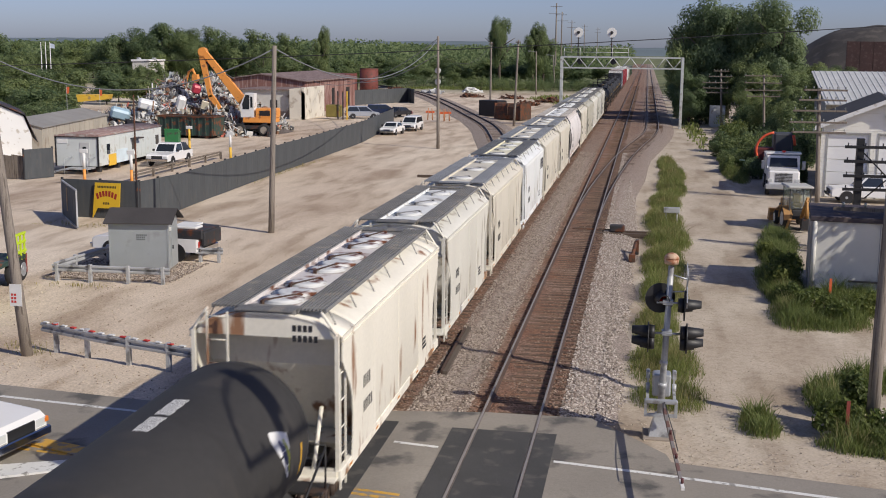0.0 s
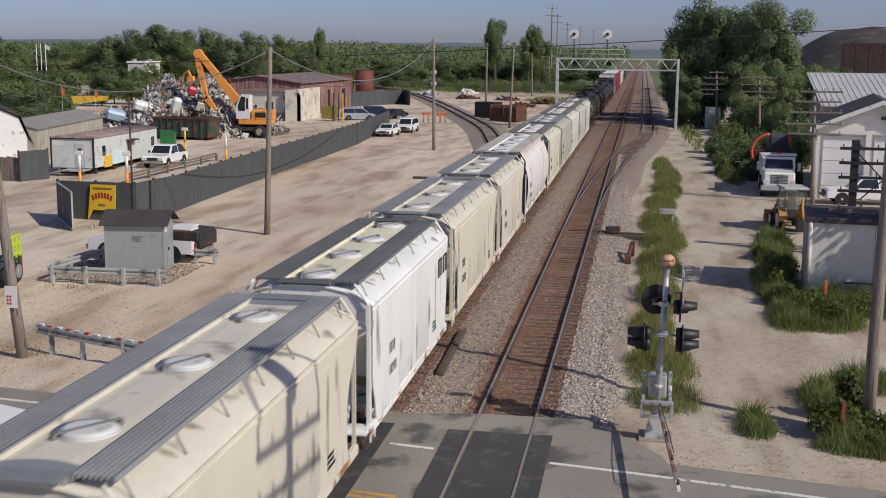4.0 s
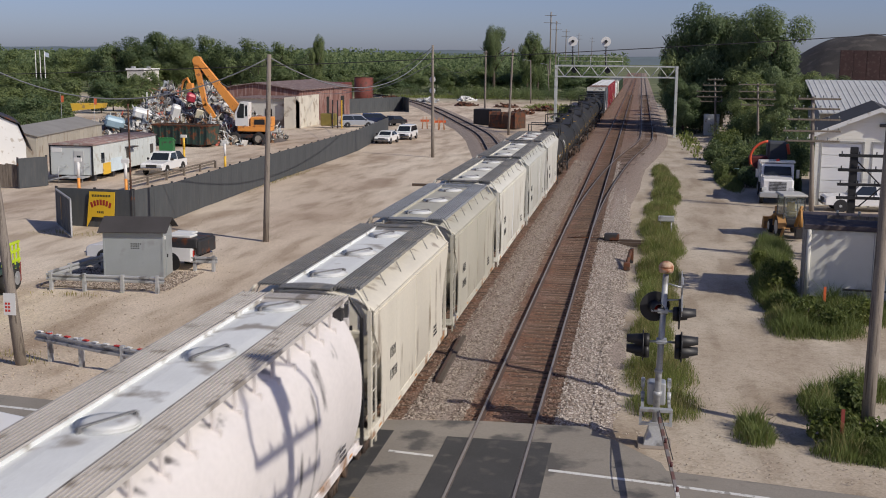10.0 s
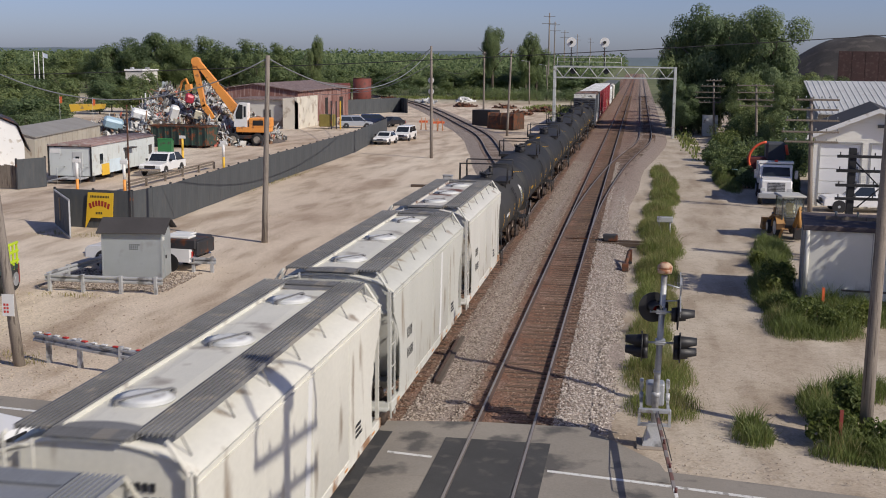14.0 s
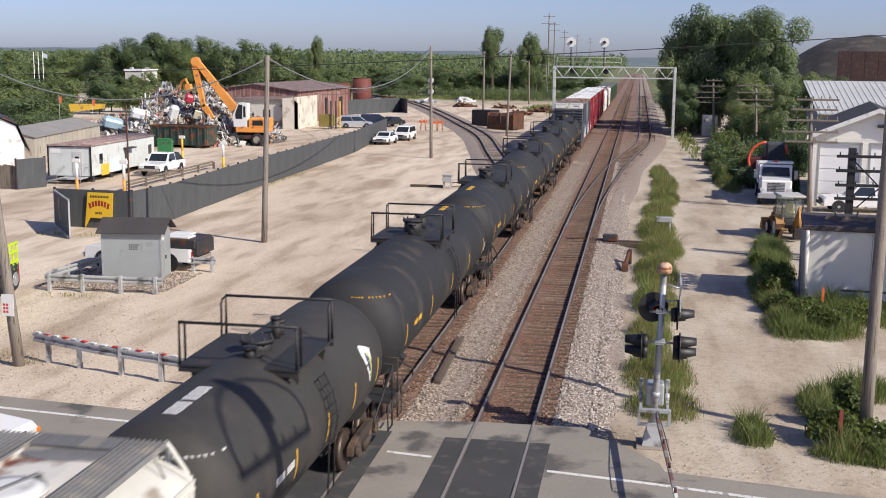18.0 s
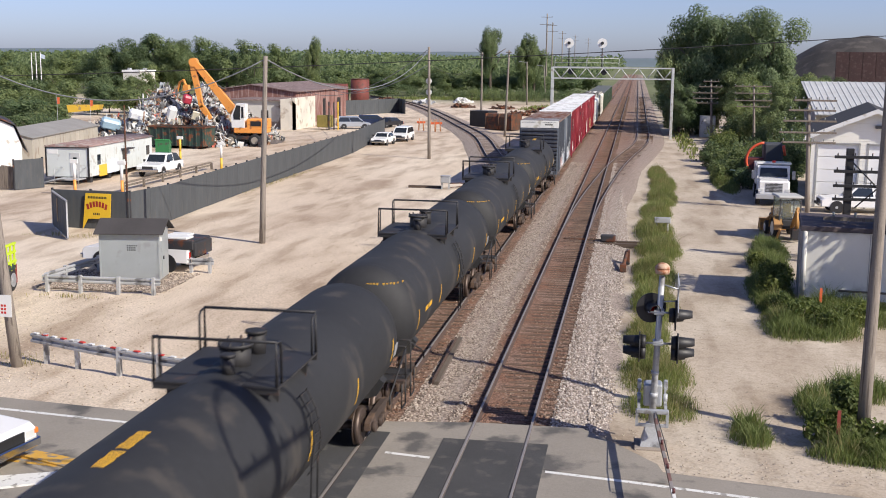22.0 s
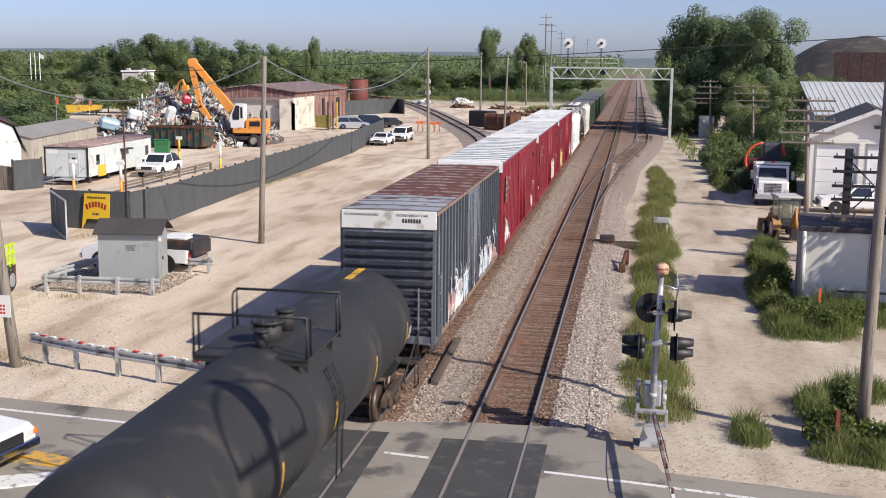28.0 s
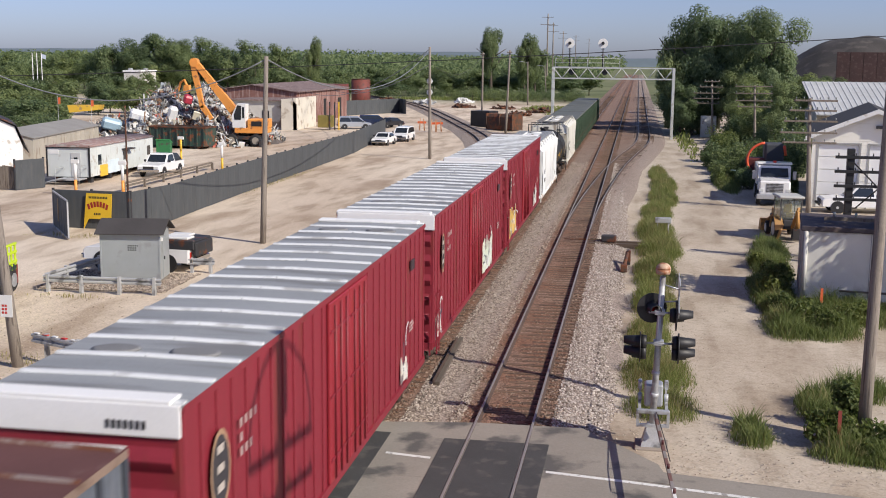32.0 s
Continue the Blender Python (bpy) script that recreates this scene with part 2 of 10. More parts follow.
def ground_mat():
    m = bpy.data.materials.new("packed_dirt")
    m.use_nodes = True
    n, l = m.node_tree.nodes, m.node_tree.links
    b = n["Principled BSDF"]
    b.inputs["Roughness"].default_value = 0.95
    geo = n.new("ShaderNodeNewGeometry")

    def tex(scale, detail, vec=(1, 1, 1)):
        mp = n.new("ShaderNodeMapping")
        mp.inputs["Scale"].default_value = vec
        l.new(geo.outputs["Position"], mp.inputs["Vector"])
        t = n.new("ShaderNodeTexNoise")
        t.inputs["Scale"].default_value, t.inputs["Detail"].default_value = scale, detail
        l.new(mp.outputs[0], t.inputs["Vector"])
        return t.outputs["Fac"]

    def ramp(f, *stops):
        r = n.new("ShaderNodeValToRGB")
        while len(r.color_ramp.elements) < len(stops):
            r.color_ramp.elements.new(0.5)
        for e, (p, c) in zip(r.color_ramp.elements, stops):
            e.position, e.color = p, (*c, 1)
        l.new(f, r.inputs[0])
        return r.outputs[0]

    def mixc(kind, f, a, c):
        x = n.new("ShaderNodeMix")
        x.data_type, x.blend_type = "RGBA", kind
        for s, v in ((x.inputs[0], f), (x.inputs[6], a), (x.inputs[7], c)):
            if isinstance(v, bpy.types.NodeSocket):
                l.new(v, s)
            else:
                s.default_value = v
        return x.outputs[2]

    dirt = ramp(tex(0.09, 5, (1, 0.35, 1)), (0.3, (0.50, 0.395, 0.30)), (0.5, (0.63, 0.53, 0.42)), (0.7, (0.73, 0.645, 0.53)))
    tracks = ramp(tex(0.9, 6, (1.0, 0.22, 1)), (0.34, (0.66, 0.61, 0.56)), (0.47, (0.95, 0.94, 0.92)), (0.6, (1.08, 1.08, 1.08)))
    grit = ramp(tex(14, 6), (0.3, (0.72, 0.7, 0.68)), (0.65, (1.12, 1.12, 1.12)))
    c = mixc("MULTIPLY", 1.0, mixc("MULTIPLY", 0.8, dirt, tracks), grit)
    # brown mud in ragged patches
    c = mixc("MIX", ramp(tex(0.21, 8, (1, 0.45, 1)), (0.54, (0, 0, 0)), (0.68, (0.75, 0.75, 0.75))), c, mixc("MULTIPLY", 1.0, (0.34, 0.25, 0.175, 1), grit))
    # paler crushed stone to the right of the tracks
    sep = n.new("ShaderNodeSeparateXYZ")
    l.new(geo.outputs["Position"], sep.inputs[0])
    pale = ramp(tex(0.32, 7, (1, 0.6, 1)), (0.33, (0.42, 0.35, 0.27)), (0.48, (0.49, 0.42, 0.335)), (0.66, (0.57, 0.505, 0.415)))
    pale = mixc("MULTIPLY", 1.0, mixc("MULTIPLY", 0.7, pale, tracks), mixc("MIX", 0.45, grit, (0.98, 0.97, 0.96, 1)))
    pale = mixc("MULTIPLY", 1.0, pale, ramp(tex(3.5, 6), (0.32, (0.84, 0.83, 0.81)), (0.5, (1, 1, 1))))
    mr = n.new("ShaderNodeMapRange")
    mr.inputs["From Min"].default_value, mr.inputs["From Max"].default_value = -2.5, -0.5
    l.new(sep.outputs["X"], mr.inputs["Value"])
    c = mixc("MIX", mr.outputs[0], c, pale)
    # green far off
    gr = ramp(tex(0.05, 5), (0.35, (0.10, 0.125, 0.05)), (0.65, (0.2, 0.21, 0.10)))
    far = n.new("ShaderNodeMapRange")
    far.inputs["From Min"].default_value, far.inputs["From Max"].default_value = 250, 300
    l.new(sep.outputs["Y"], far.inputs["Value"])
    c = mixc("MIX", far.outputs[0], c, gr)
    l.new(c, b.inputs["Base Color"])
    bp = n.new("ShaderNodeBump")
    bp.inputs["Strength"].default_value, bp.inputs["Distance"].default_value = 0.5, 0.04
    l.new(tex(9, 8), bp.inputs["Height"])
    l.new(bp.outputs[0], b.inputs["Normal"])
    return m


def build_ground():
    xs = sorted(set([-1500, -900, -500, -300, -200, -150, -120] + [x for x in range(-100, 61, 2)] + [80, 120, 200, 400, 800, 1500]))
    ys = sorted(set([-300, -100, -40] + [y for y in range(-20, 120, 2)] + [y for y in range(120, 300, 10)] + [350, 450, 700, 1200, 2200, 4000]))
    s = Shape()
    vs = []
    for y in ys:
        for x in xs:
            z = ground_z(x, y)
            if abs(x) < 110 and -20 <= y < 200:
                z += (noise.noise((x * 0.11, y * 0.07, 0.3)) - 0.2) * 0.07 * (0.3 if abs(y - road_centre(x)) < 7 else 1)
            vs.append((x, y, z))
    nx = len(xs)
    s.add(vs, [(j * nx + i, j * nx + i + 1, (j + 1) * nx + i + 1, (j + 1) * nx + i) for j in range(len(ys) - 1) for i in range(nx - 1)], True)
    solid("ground", s, ground_mat(), "packed tan dirt and gravel lot beside the tracks", "ground", kind="structure")


ASPHALT = mat("worn_asphalt", (0.275, 0.25, 0.217), 0.9, var=0.18, big=0.4, fine=18, bump=0.4, stain=(0.10, 0.095, 0.09), amount=0.25, stain_size=0.7)
DARKASPHALT = mat("dark_asphalt", (0.055, 0.055, 0.056), 0.85, var=0.2, big=0.7, fine=30, bump=0.4, stain=(0.09, 0.085, 0.08), amount=0.2)
LINE = mat("road_paint", (0.72, 0.72, 0.7), 0.6, var=0.08, stain=(0.3, 0.29, 0.27), amount=0.2, stain_size=6)
LINEY = mat("yellow_road_paint", (0.62, 0.36, 0.06), 0.6, var=0.15, stain=(0.25, 0.22, 0.18), amount=0.35, stain_size=4)


def strip(s, x0, x1, side0, side1, z, step=2.0, z1=None, lift=0.0):
    """A band along the road between two offsets from its far edge line."""
    n = max(1, int(abs(x1 - x0) / step))
    for i in range(n):
        a, b = x0 + (x1 - x0) * i / n, x0 + (x1 - x0) * (i + 1) / n
        q = []
        for x, o in ((a, side0), (b, side0), (b, side1), (a, side1)):
            q.append((x, road_edge(x) + o, z(x) + lift))
        low = [(x, y, zz - 0.25) for x, y, zz in q]
        s.add(q + low, [(0, 1, 2, 3), (0, 4, 5, 1), (1, 5, 6, 2), (2, 6, 7, 3), (3, 7, 4, 0)])


def road_z(x):
    return -0.03 - 0.16 * max(0.0, min(1.0, (abs(x + 5) - 5) / 14))


def build_road():
    road = thing("road", pose(0, 0, 0), "worn grey asphalt road crossing the tracks", "road", kind="structure")
    s = Shape()
    strip(s, -80, 60, -7.6, 0.95, road_z)
    part("roadway", s, ASPHALT, road)
    s = Shape()
    s.prism([(-8.9, 25), (-2.0, 25), (-2.0, 26.05), (1.1, 25.6), (0.8, 26.9), (-0.2, 28.2), (-1.1, 29.3), (-3.9, 29.25), (-6.4, 28.85), (-8.9, 28.6)], -0.3, -0.026, "z")
    part("apron", s, ASPHALT, road, "paved apron between the rails")
    lines = Shape()
    for a, b in ((-80, -8.9), (-5.75, -4.62), (-1.8, 60)):
        strip(lines, a, b, -0.07, 0.07, road_z, lift=0.006)
    part("edge_line", lines, LINE, road, "white painted edge line")
    for o in (-3.45, -3.2):
        lines = Shape()
        for a, b in ((-80, -11.0), (-6.0, -4.9), (-1.2, 60)):
            strip(lines, a, b, o - 0.06, o + 0.06, road_z, lift=0.006)
        part("centre_line", lines, LINEY, road, "worn yellow centre line")
    s = Shape()
    s.prism([(-14.3, 24.6), (-12.4, 23.9), (-12.4, 24.5), (-14.1, 25.0)], -0.2, -0.021, "z")
    part("road_marking", s, LINEY, road, "worn yellow road marking")
    s = Shape()
    s.prism([(-14.6, 22.0), (-12.6, 23.2), (-12.3, 24.0), (-14.6, 23.0)], -0.2, -0.02, "z")
    part("stop_line", s, LINE, road, "worn white stop line")
    for x, far in ((X_TRAIN, 28.0), (X_MAIN, 27.8)):
        s = Shape()
        s.box(x - 1.35, x - 0.80, 12, far, -0.3, -0.014)
        s.box(x - 0.69, x + 0.69, 12, far, -0.3, -0.014)
        s.box(x + 0.80, x + 1.30, 12, far, -0.3, -0.014)
        part("crossing_panel", s, DARKASPHALT, road, "dark asphalt panels between the rails")


def ballast_mat():
    m = bpy.data.materials.new("ballast_stone")
    m.use_nodes = True
    n, l = m.node_tree.nodes, m.node_tree.links
    b = n["Principled BSDF"]
    b.inputs["Roughness"].default_value = 0.9
    geo = n.new("ShaderNodeNewGeometry")
    v = n.new("ShaderNodeTexVoronoi")
    v.inputs["Scale"].default_value = 17
    l.new(geo.outputs["Position"], v.inputs["Vector"])
    r = n.new("ShaderNodeValToRGB")
    e = r.color_ramp.elements
    e[0].position, e[0].color = 0.05, (0.16, 0.125, 0.10, 1)
    e[1].position, e[1].color = 0.9, (0.47, 0.395, 0.345, 1)
    l.new(v.outputs["Color"], r.inputs[0])
    no = n.new("ShaderNodeTexNoise")
    no.inputs["Scale"].default_value, no.inputs["Detail"].default_value = 0.5, 5
    l.new(geo.outputs["Position"], no.inputs["Vector"])
    # rust-brown dust close to the rails
    sep = n.new("ShaderNodeSeparateXYZ")
    l.new(geo.outputs["Position"], sep.inputs[0])
    dirt = None
    for x in (X_TRAIN, X_MAIN):
        sb = n.new("ShaderNodeMath")
        sb.operation = "SUBTRACT"
        sb.inputs[1].default_value = x
        l.new(sep.outputs["X"], sb.inputs[0])
        ab = n.new("ShaderNodeMath")
        ab.operation = "ABSOLUTE"
        l.new(sb.outputs[0], ab.inputs[0])
        mr = n.new("ShaderNodeMapRange")
        mr.inputs["From Min"].default_value, mr.inputs["From Max"].default_value = 1.05, 1.75
        mr.inputs["To Min"].default_value, mr.inputs["To Max"].default_value = 1.0, 0.0
        l.new(ab.outputs[0], mr.inputs["Value"])
        if dirt is None:
            dirt = mr.outputs[0]
        else:
            mx = n.new("ShaderNodeMath")
            mx.operation = "MAXIMUM"
            l.new(dirt, mx.inputs[0])
            l.new(mr.outputs[0], mx.inputs[1])
            dirt = mx.outputs[0]
    far = n.new("ShaderNodeMapRange")
    far.inputs["From Min"].default_value, far.inputs["From Max"].default_value = 70, 150
    far.inputs["To Max"].default_value = 0.75
    l.new(sep.outputs["Y"], far.inputs["Value"])
    east = n.new("ShaderNodeMapRange")
    east.inputs["From Min"].default_value, east.inputs["From Max"].default_value = -0.8, 0.6
    east.inputs["To Min"].default_value, east.inputs["To Max"].default_value = 1.0, 0.25
    l.new(sep.outputs["X"], east.inputs["Value"])
    wide = n.new("ShaderNodeMath")
    wide.operation = "MULTIPLY"
    l.new(far.outputs[0], wide.inputs[0])
    l.new(east.outputs[0], wide.inputs[1])
    west = n.new("ShaderNodeMapRange")
    west.inputs["From Min"].default_value, west.inputs["From Max"].default_value = -10.6, -9.2
    l.new(sep.outputs["X"], west.inputs["Value"])
    inner = n.new("ShaderNodeMath")
    inner.operation = "MULTIPLY"
    l.new(wide.outputs[0], inner.inputs[0])
    l.new(west.outputs[0], inner.inputs[1])
    both = n.new("ShaderNodeMath")
    both.operation = "MAXIMUM"
    l.new(dirt, both.inputs[0])
    l.new(inner.outputs[0], both.inputs[1])
    dirt = both.outputs[0]
    mu = n.new("ShaderNodeMath")
    mu.operation = "MULTIPLY"
    nr = n.new("ShaderNodeMapRange")
    nr.inputs["From Min"].default_value, nr.inputs["From Max"].default_value = 0.3, 0.6
    nr.inputs["To Min"].default_value = 0.6
    l.new(no.outputs["Fac"], nr.inputs["Value"])
    l.new(dirt, mu.inputs[0])
    l.new(nr.outputs[0], mu.inputs[1])
    x = n.new("ShaderNodeMix")
    x.data_type = "RGBA"
    l.new(mu.outputs[0], x.inputs[0])
    l.new(r.outputs[0], x.inputs[6])
    x2 = n.new("ShaderNodeMix")
    x2.data_type, x2.blend_type = "RGBA", "MULTIPLY"
    x2.inputs[0].default_value = 1
    l.new(r.outputs[0], x2.inputs[6])
    x2.inputs[7].default_value = (0.60, 0.36, 0.25, 1)
    l.new(x2.outputs[2], x.inputs[7])
    l.new(x.outputs[2], b.inputs["Base Color"])
    bp = n.new("ShaderNodeBump")
    bp.inputs["Strength"].default_value, bp.inputs["Distance"].default_value = 0.9, 0.05
    bp.invert = True
    l.new(v.outputs["Distance"], bp.inputs["Height"])
    l.new(bp.outputs[0], b.inputs["Normal"])
    return m


BALLAST = ballast_mat()


def right_centre(y):
    pts = [(62, -3.17), (71, -3.12), (81, -2.9), (95, -2.35), (109, -1.65), (122, -0.7), (136, 0.55), (146, 0.95), (158, 1.05), (2000, 1.05)]
    return float(np.mean([np.interp(y + d, [p[0] for p in pts], [p[1] for p in pts]) for d in (-5, -2.5, 0, 2.5, 5)])) if y > 63 else -3.17


def spur_path():
    pts = [(-7.25, 68), (-7.45, 74), (-8.6, 86), (-11.0, 100), (-14.5, 119), (-19.4, 146), (-26.0, 172), (-33.2, 199), (-40.5, 225), (-49, 252), (-60, 280), (-72, 305)]
    fine = []
    for k in range(len(pts) - 1):
        p = [Vector((*pts[max(0, min(len(pts) - 1, k + d))], 0)) for d in (-1, 0, 1, 2)]
        for i in range(6):
            t = i / 6
            fine.append(0.5 * (2 * p[1] + (p[2] - p[0]) * t + (2 * p[0] - 5 * p[1] + 4 * p[2] - p[3]) * t * t + (3 * p[1] - p[0] - 3 * p[2] + p[3]) * t ** 3))
    return fine


def rail_along(pts, side):
    """A flat-footed rail with a shining head, laid along a path at half the gauge to one side."""
    web, head = Shape(), Shape()
    prof = [(-0.07, -0.17), (0.07, -0.17), (0.07, -0.155), (0.012, -0.14), (0.012, -0.045), (0.036, -0.035), (0.036, -0.006), (-0.036, -0.006), (-0.036, -0.035), (-0.012, -0.045), (-0.012, -0.14), (-0.07, -0.155)]
    top = [(-0.034, -0.008), (0.034, -0.008), (0.028, 0.0), (-0.028, 0.0)]
    for sh, pr in ((web, prof), (head, top)):
        rings = []
        for i, p in enumerate(pts):
            d = (pts[min(i + 1, len(pts) - 1)] - pts[max(i - 1, 0)]).normalized()
            nrm = Vector((d.y, -d.x, 0))
            rings.append([p + nrm * (side + q[0]) + Vector((0, 0, q[1])) for q in pr])
        sh.loft(rings)
    return web, head


def build_track(name, label, pts, tie_stretch, tie_far, skip=None):
    track = thing(name, pose(0, 0, 0), label, "railway track", kind="structure")
    for side in (-0.754, 0.754):
        web, head = rail_along(pts, side)
        rail = part("rail", web, RAIL, track)
        part("rail_head", head, RAILTOP, rail, "polished running surface")
    # sleepers
    lens = [0]
    for a, b in zip(pts, pts[1:]):
        lens.append(lens[-1] + (b - a).length)
    me = kept("tie", lambda: Shape().box(-1.28, 1.28, -0.115, 0.115, -0.32, -0.172, 0.012).mesh("sleeper", TIE))
    far = Shape()
    d = 0.3
    k = 0
    rnd = random.Random(len(name))
    while d < lens[-1] - 0.3:
        while lens[k + 1] < d:
            k += 1
        a, b = pts[k], pts[k + 1]
        t = (d - lens[k]) / (lens[k + 1] - lens[k])
        p = a.lerp(b, t)
        ang = math.atan2(-(b - a).x, (b - a).y)
        if tie_stretch[0] <= p.y <= tie_stretch[1]:
            part("sleeper", me, None, track, m=pose(p.x + rnd.uniform(-.03, .03), p.y, rnd.uniform(-.012, .006), 0, 0, math.degrees(ang) + rnd.uniform(-1.2, 1.2)))
        elif p.y < tie_far:
            far.box(-1.28, 1.28, -0.115, 0.115, -0.3, -0.175 + rnd.uniform(-.01, .005), turn=pose(p.x, p.y, 0, 0, 0, math.degrees(ang)))
        d += 0.52
    if far.v:
        tagged(part("far_sleepers", far, TIE, track), kind="stuff")
    return track


def ballast_z(x, y, rx=-3.17, right=-1.0):
    """Height of the stone bed: level between the rails, sloping off to both sides."""
    d = min(abs(x - X_TRAIN), abs(x - X_MAIN), abs(x - rx))
    z = -0.188 if d < 0.78 else (-0.168 if d < 1.5 else -0.2 - 0.06 * min(1, d - 1.5))
    if x < X_TRAIN - 1.5:
        z = -0.19 - 0.16 * (X_TRAIN - 1.5 - x)
    if x > right:
        z = -0.2 - 0.25 * (x - right)
    return max(z, G - 0.3) + noise.noise((x * 1.3, y * 1.3, 2.0)) * 0.022


def stones(name, label, category, count, bands, y0, y1, size, height, cols, seed):
    """Loose stones lying on a surface, one mesh of small six-sided lumps."""
    rng = np.random.default_rng(seed)
    wide = np.array([b - a for a, b in bands])
    pick = rng.choice(len(bands), count, p=wide / wide.sum())
    bd = np.array(bands)[pick]
    x = bd[:, 0] + (bd[:, 1] - bd[:, 0]) * rng.uniform(0, 1, count)
    y = y0 + (y1 - y0) * rng.uniform(0, 1, count) ** 1.6
    z = np.array([height(a, b) for a, b in zip(x, y)])
    corner = np.array([(sx, sy, sz) for sz in (-1, 1) for sy in (-1, 1) for sx in (-1, 1)], float)
    r = size * rng.uniform(0.55, 1.35, (count, 1, 1))
    v = corner[None] * r * rng.uniform(0.55, 1.0, (count, 8, 3)) * np.array([1, 1, 0.7])
    ang = rng.uniform(0, 6.28, count)
    ca, sa = np.cos(ang)[:, None], np.sin(ang)[:, None]
    tilt = rng.normal(size=(count, 1)) * 0.4
    v[:, :, 2] += v[:, :, 0] * tilt
    vx, vy = v[:, :, 0] * ca - v[:, :, 1] * sa, v[:, :, 0] * sa + v[:, :, 1] * ca
    v = np.stack([vx + x[:, None], vy + y[:, None], v[:, :, 2] + z[:, None] + size * 0.3], 2).reshape(-1, 3)
    f = np.array([(0, 2, 3, 1), (4, 5, 7, 6), (0, 1, 5, 4), (2, 6, 7, 3), (0, 4, 6, 2), (1, 3, 7, 5)])
    f = (np.arange(count)[:, None, None] * 8 + f[None]).reshape(-1, 4)
    me = bpy.data.meshes.new(name)
    me.from_pydata(v.tolist(), [], f.tolist())
    m = mat(name + "_stone", cols[0], 0.9, var=0.15, fine=40)
    n, l = m.node_tree.nodes, m.node_tree.links
    geo, rp = n.new("ShaderNodeNewGeometry"), n.new("ShaderNodeValToRGB")
    rp.color_ramp.elements[0].color, rp.color_ramp.elements[1].color = (*cols[0], 1), (*cols[2], 1)
    e = rp.color_ramp.elements.new(0.5)
    e.color = (*cols[1], 1)
    l.new(geo.outputs["Random Per Island"], rp.inputs[0])
    l.new(rp.outputs[0], n["Principled BSDF"].inputs["Base Color"])
    me.materials.append(m)
    tagged(new(name, me), label, category, kind="stuff")


def build_ballast():
    s = Shape()
    ys = [27.5 + i * 1.0 for i in range(100)] + [128 + i * 6 for i in range(40)] + [380, 450, 600, 900]
    cols = [-11.4, -10.4, -9.3, -8.6, -7.9, -7.2, -6.5, -5.9, -5.3, -4.6, -4.0, -3.2, -2.4, -1.6, -1.1, -0.5, 0.1, 0.9, 1.7, 2.5, 3.3, 4.2]
    rings = []
    for y in ys:
        row = []
        rx = right_centre(y) if y > 64 else -3.17
        right = max(-1.0, rx + 2.0) if y > 64 else -1.0 + 0.25 * math.sin(y * 0.7)
        for x in cols:
            row.append((x, y, ballast_z(x, y, rx, right)))
        rings.append(row)
    s.loft(rings, True, False, False)
    solid("ballast", s, BALLAST, "grey and rust-brown crushed stone ballast under the tracks", "ballast", kind="structure")
    sp = spur_path()
    s = Shape()
    rings = []
    for i, p in enumerate(sp[6:], 6):
        d = (sp[min(i + 1, len(sp) - 1)] - sp[i - 1]).normalized()
        nrm = Vector((d.y, -d.x, 0))
        rings.append([p + nrm * a + Vector((0, 0, z)) for a, z in ((-3.4, -0.5), (-1.8, -0.19), (-0.6, -0.178), (0.6, -0.178), (1.8, -0.19), (3.4, -0.5))])
    s.loft(rings, True, False, False)
    solid("spur_ballast", s, BALLAST, "grey crushed stone under the curved siding", "ballast", kind="structure")


build_ground()
build_road()
build_ballast()
GREY_STONE = ((0.13, 0.10, 0.08), (0.33, 0.27, 0.225), (0.54, 0.47, 0.40))
stones("ballast_stones", "loose grey and tan ballast stones between the rails", "ballast", 42000, [(-6.0, -4.4), (-9.9, -8.5)], 28.6, 112, 0.027, ballast_z, GREY_STONE, 21)
stones("shoulder_stones", "pale loose stones on the shoulder of the main track", "ballast", 26000, [(-1.95, 0.15)], 28.6, 112, 0.027, ballast_z, ((0.2, 0.165, 0.14), (0.43, 0.375, 0.33), (0.66, 0.6, 0.55)), 26)
stones("track_stones", "rust-brown ballast stones between the sleepers", "ballast", 20000, [(-4.45, -1.9), (-8.5, -6.0)], 28.6, 92, 0.03, lambda x, y: ballast_z(x, y) - 0.02, ((0.10, 0.06, 0.045), (0.22, 0.14, 0.10), (0.36, 0.27, 0.21)), 22)
stones("hut_gravel", "grey gravel spread round the hut", "gravel", 5000, [(-25.2, -19.4)], 45.2, 49.6, 0.03, ground_z, GREY_STONE, 25)
stones("lane_pebbles", "scattered pebbles on the gravel lane", "pebbles", 2600, [(-0.6, 7.5)], 26.5, 75, 0.016, ground_z, ((0.38, 0.32, 0.25), (0.48, 0.41, 0.33), (0.58, 0.5, 0.41)), 23)
stones("yard_pebbles", "scattered pebbles on the dirt lot", "pebbles", 5000, [(-26, -10.5)], 26.5, 70, 0.018, ground_z, ((0.25, 0.19, 0.14), (0.48, 0.4, 0.3), (0.66, 0.57, 0.45)), 24)


def straight(x, y0, y1):
    return [Vector((x, y, 0)) for y in (y0, 27, 60, 120, 200, 300, 500, y1)]


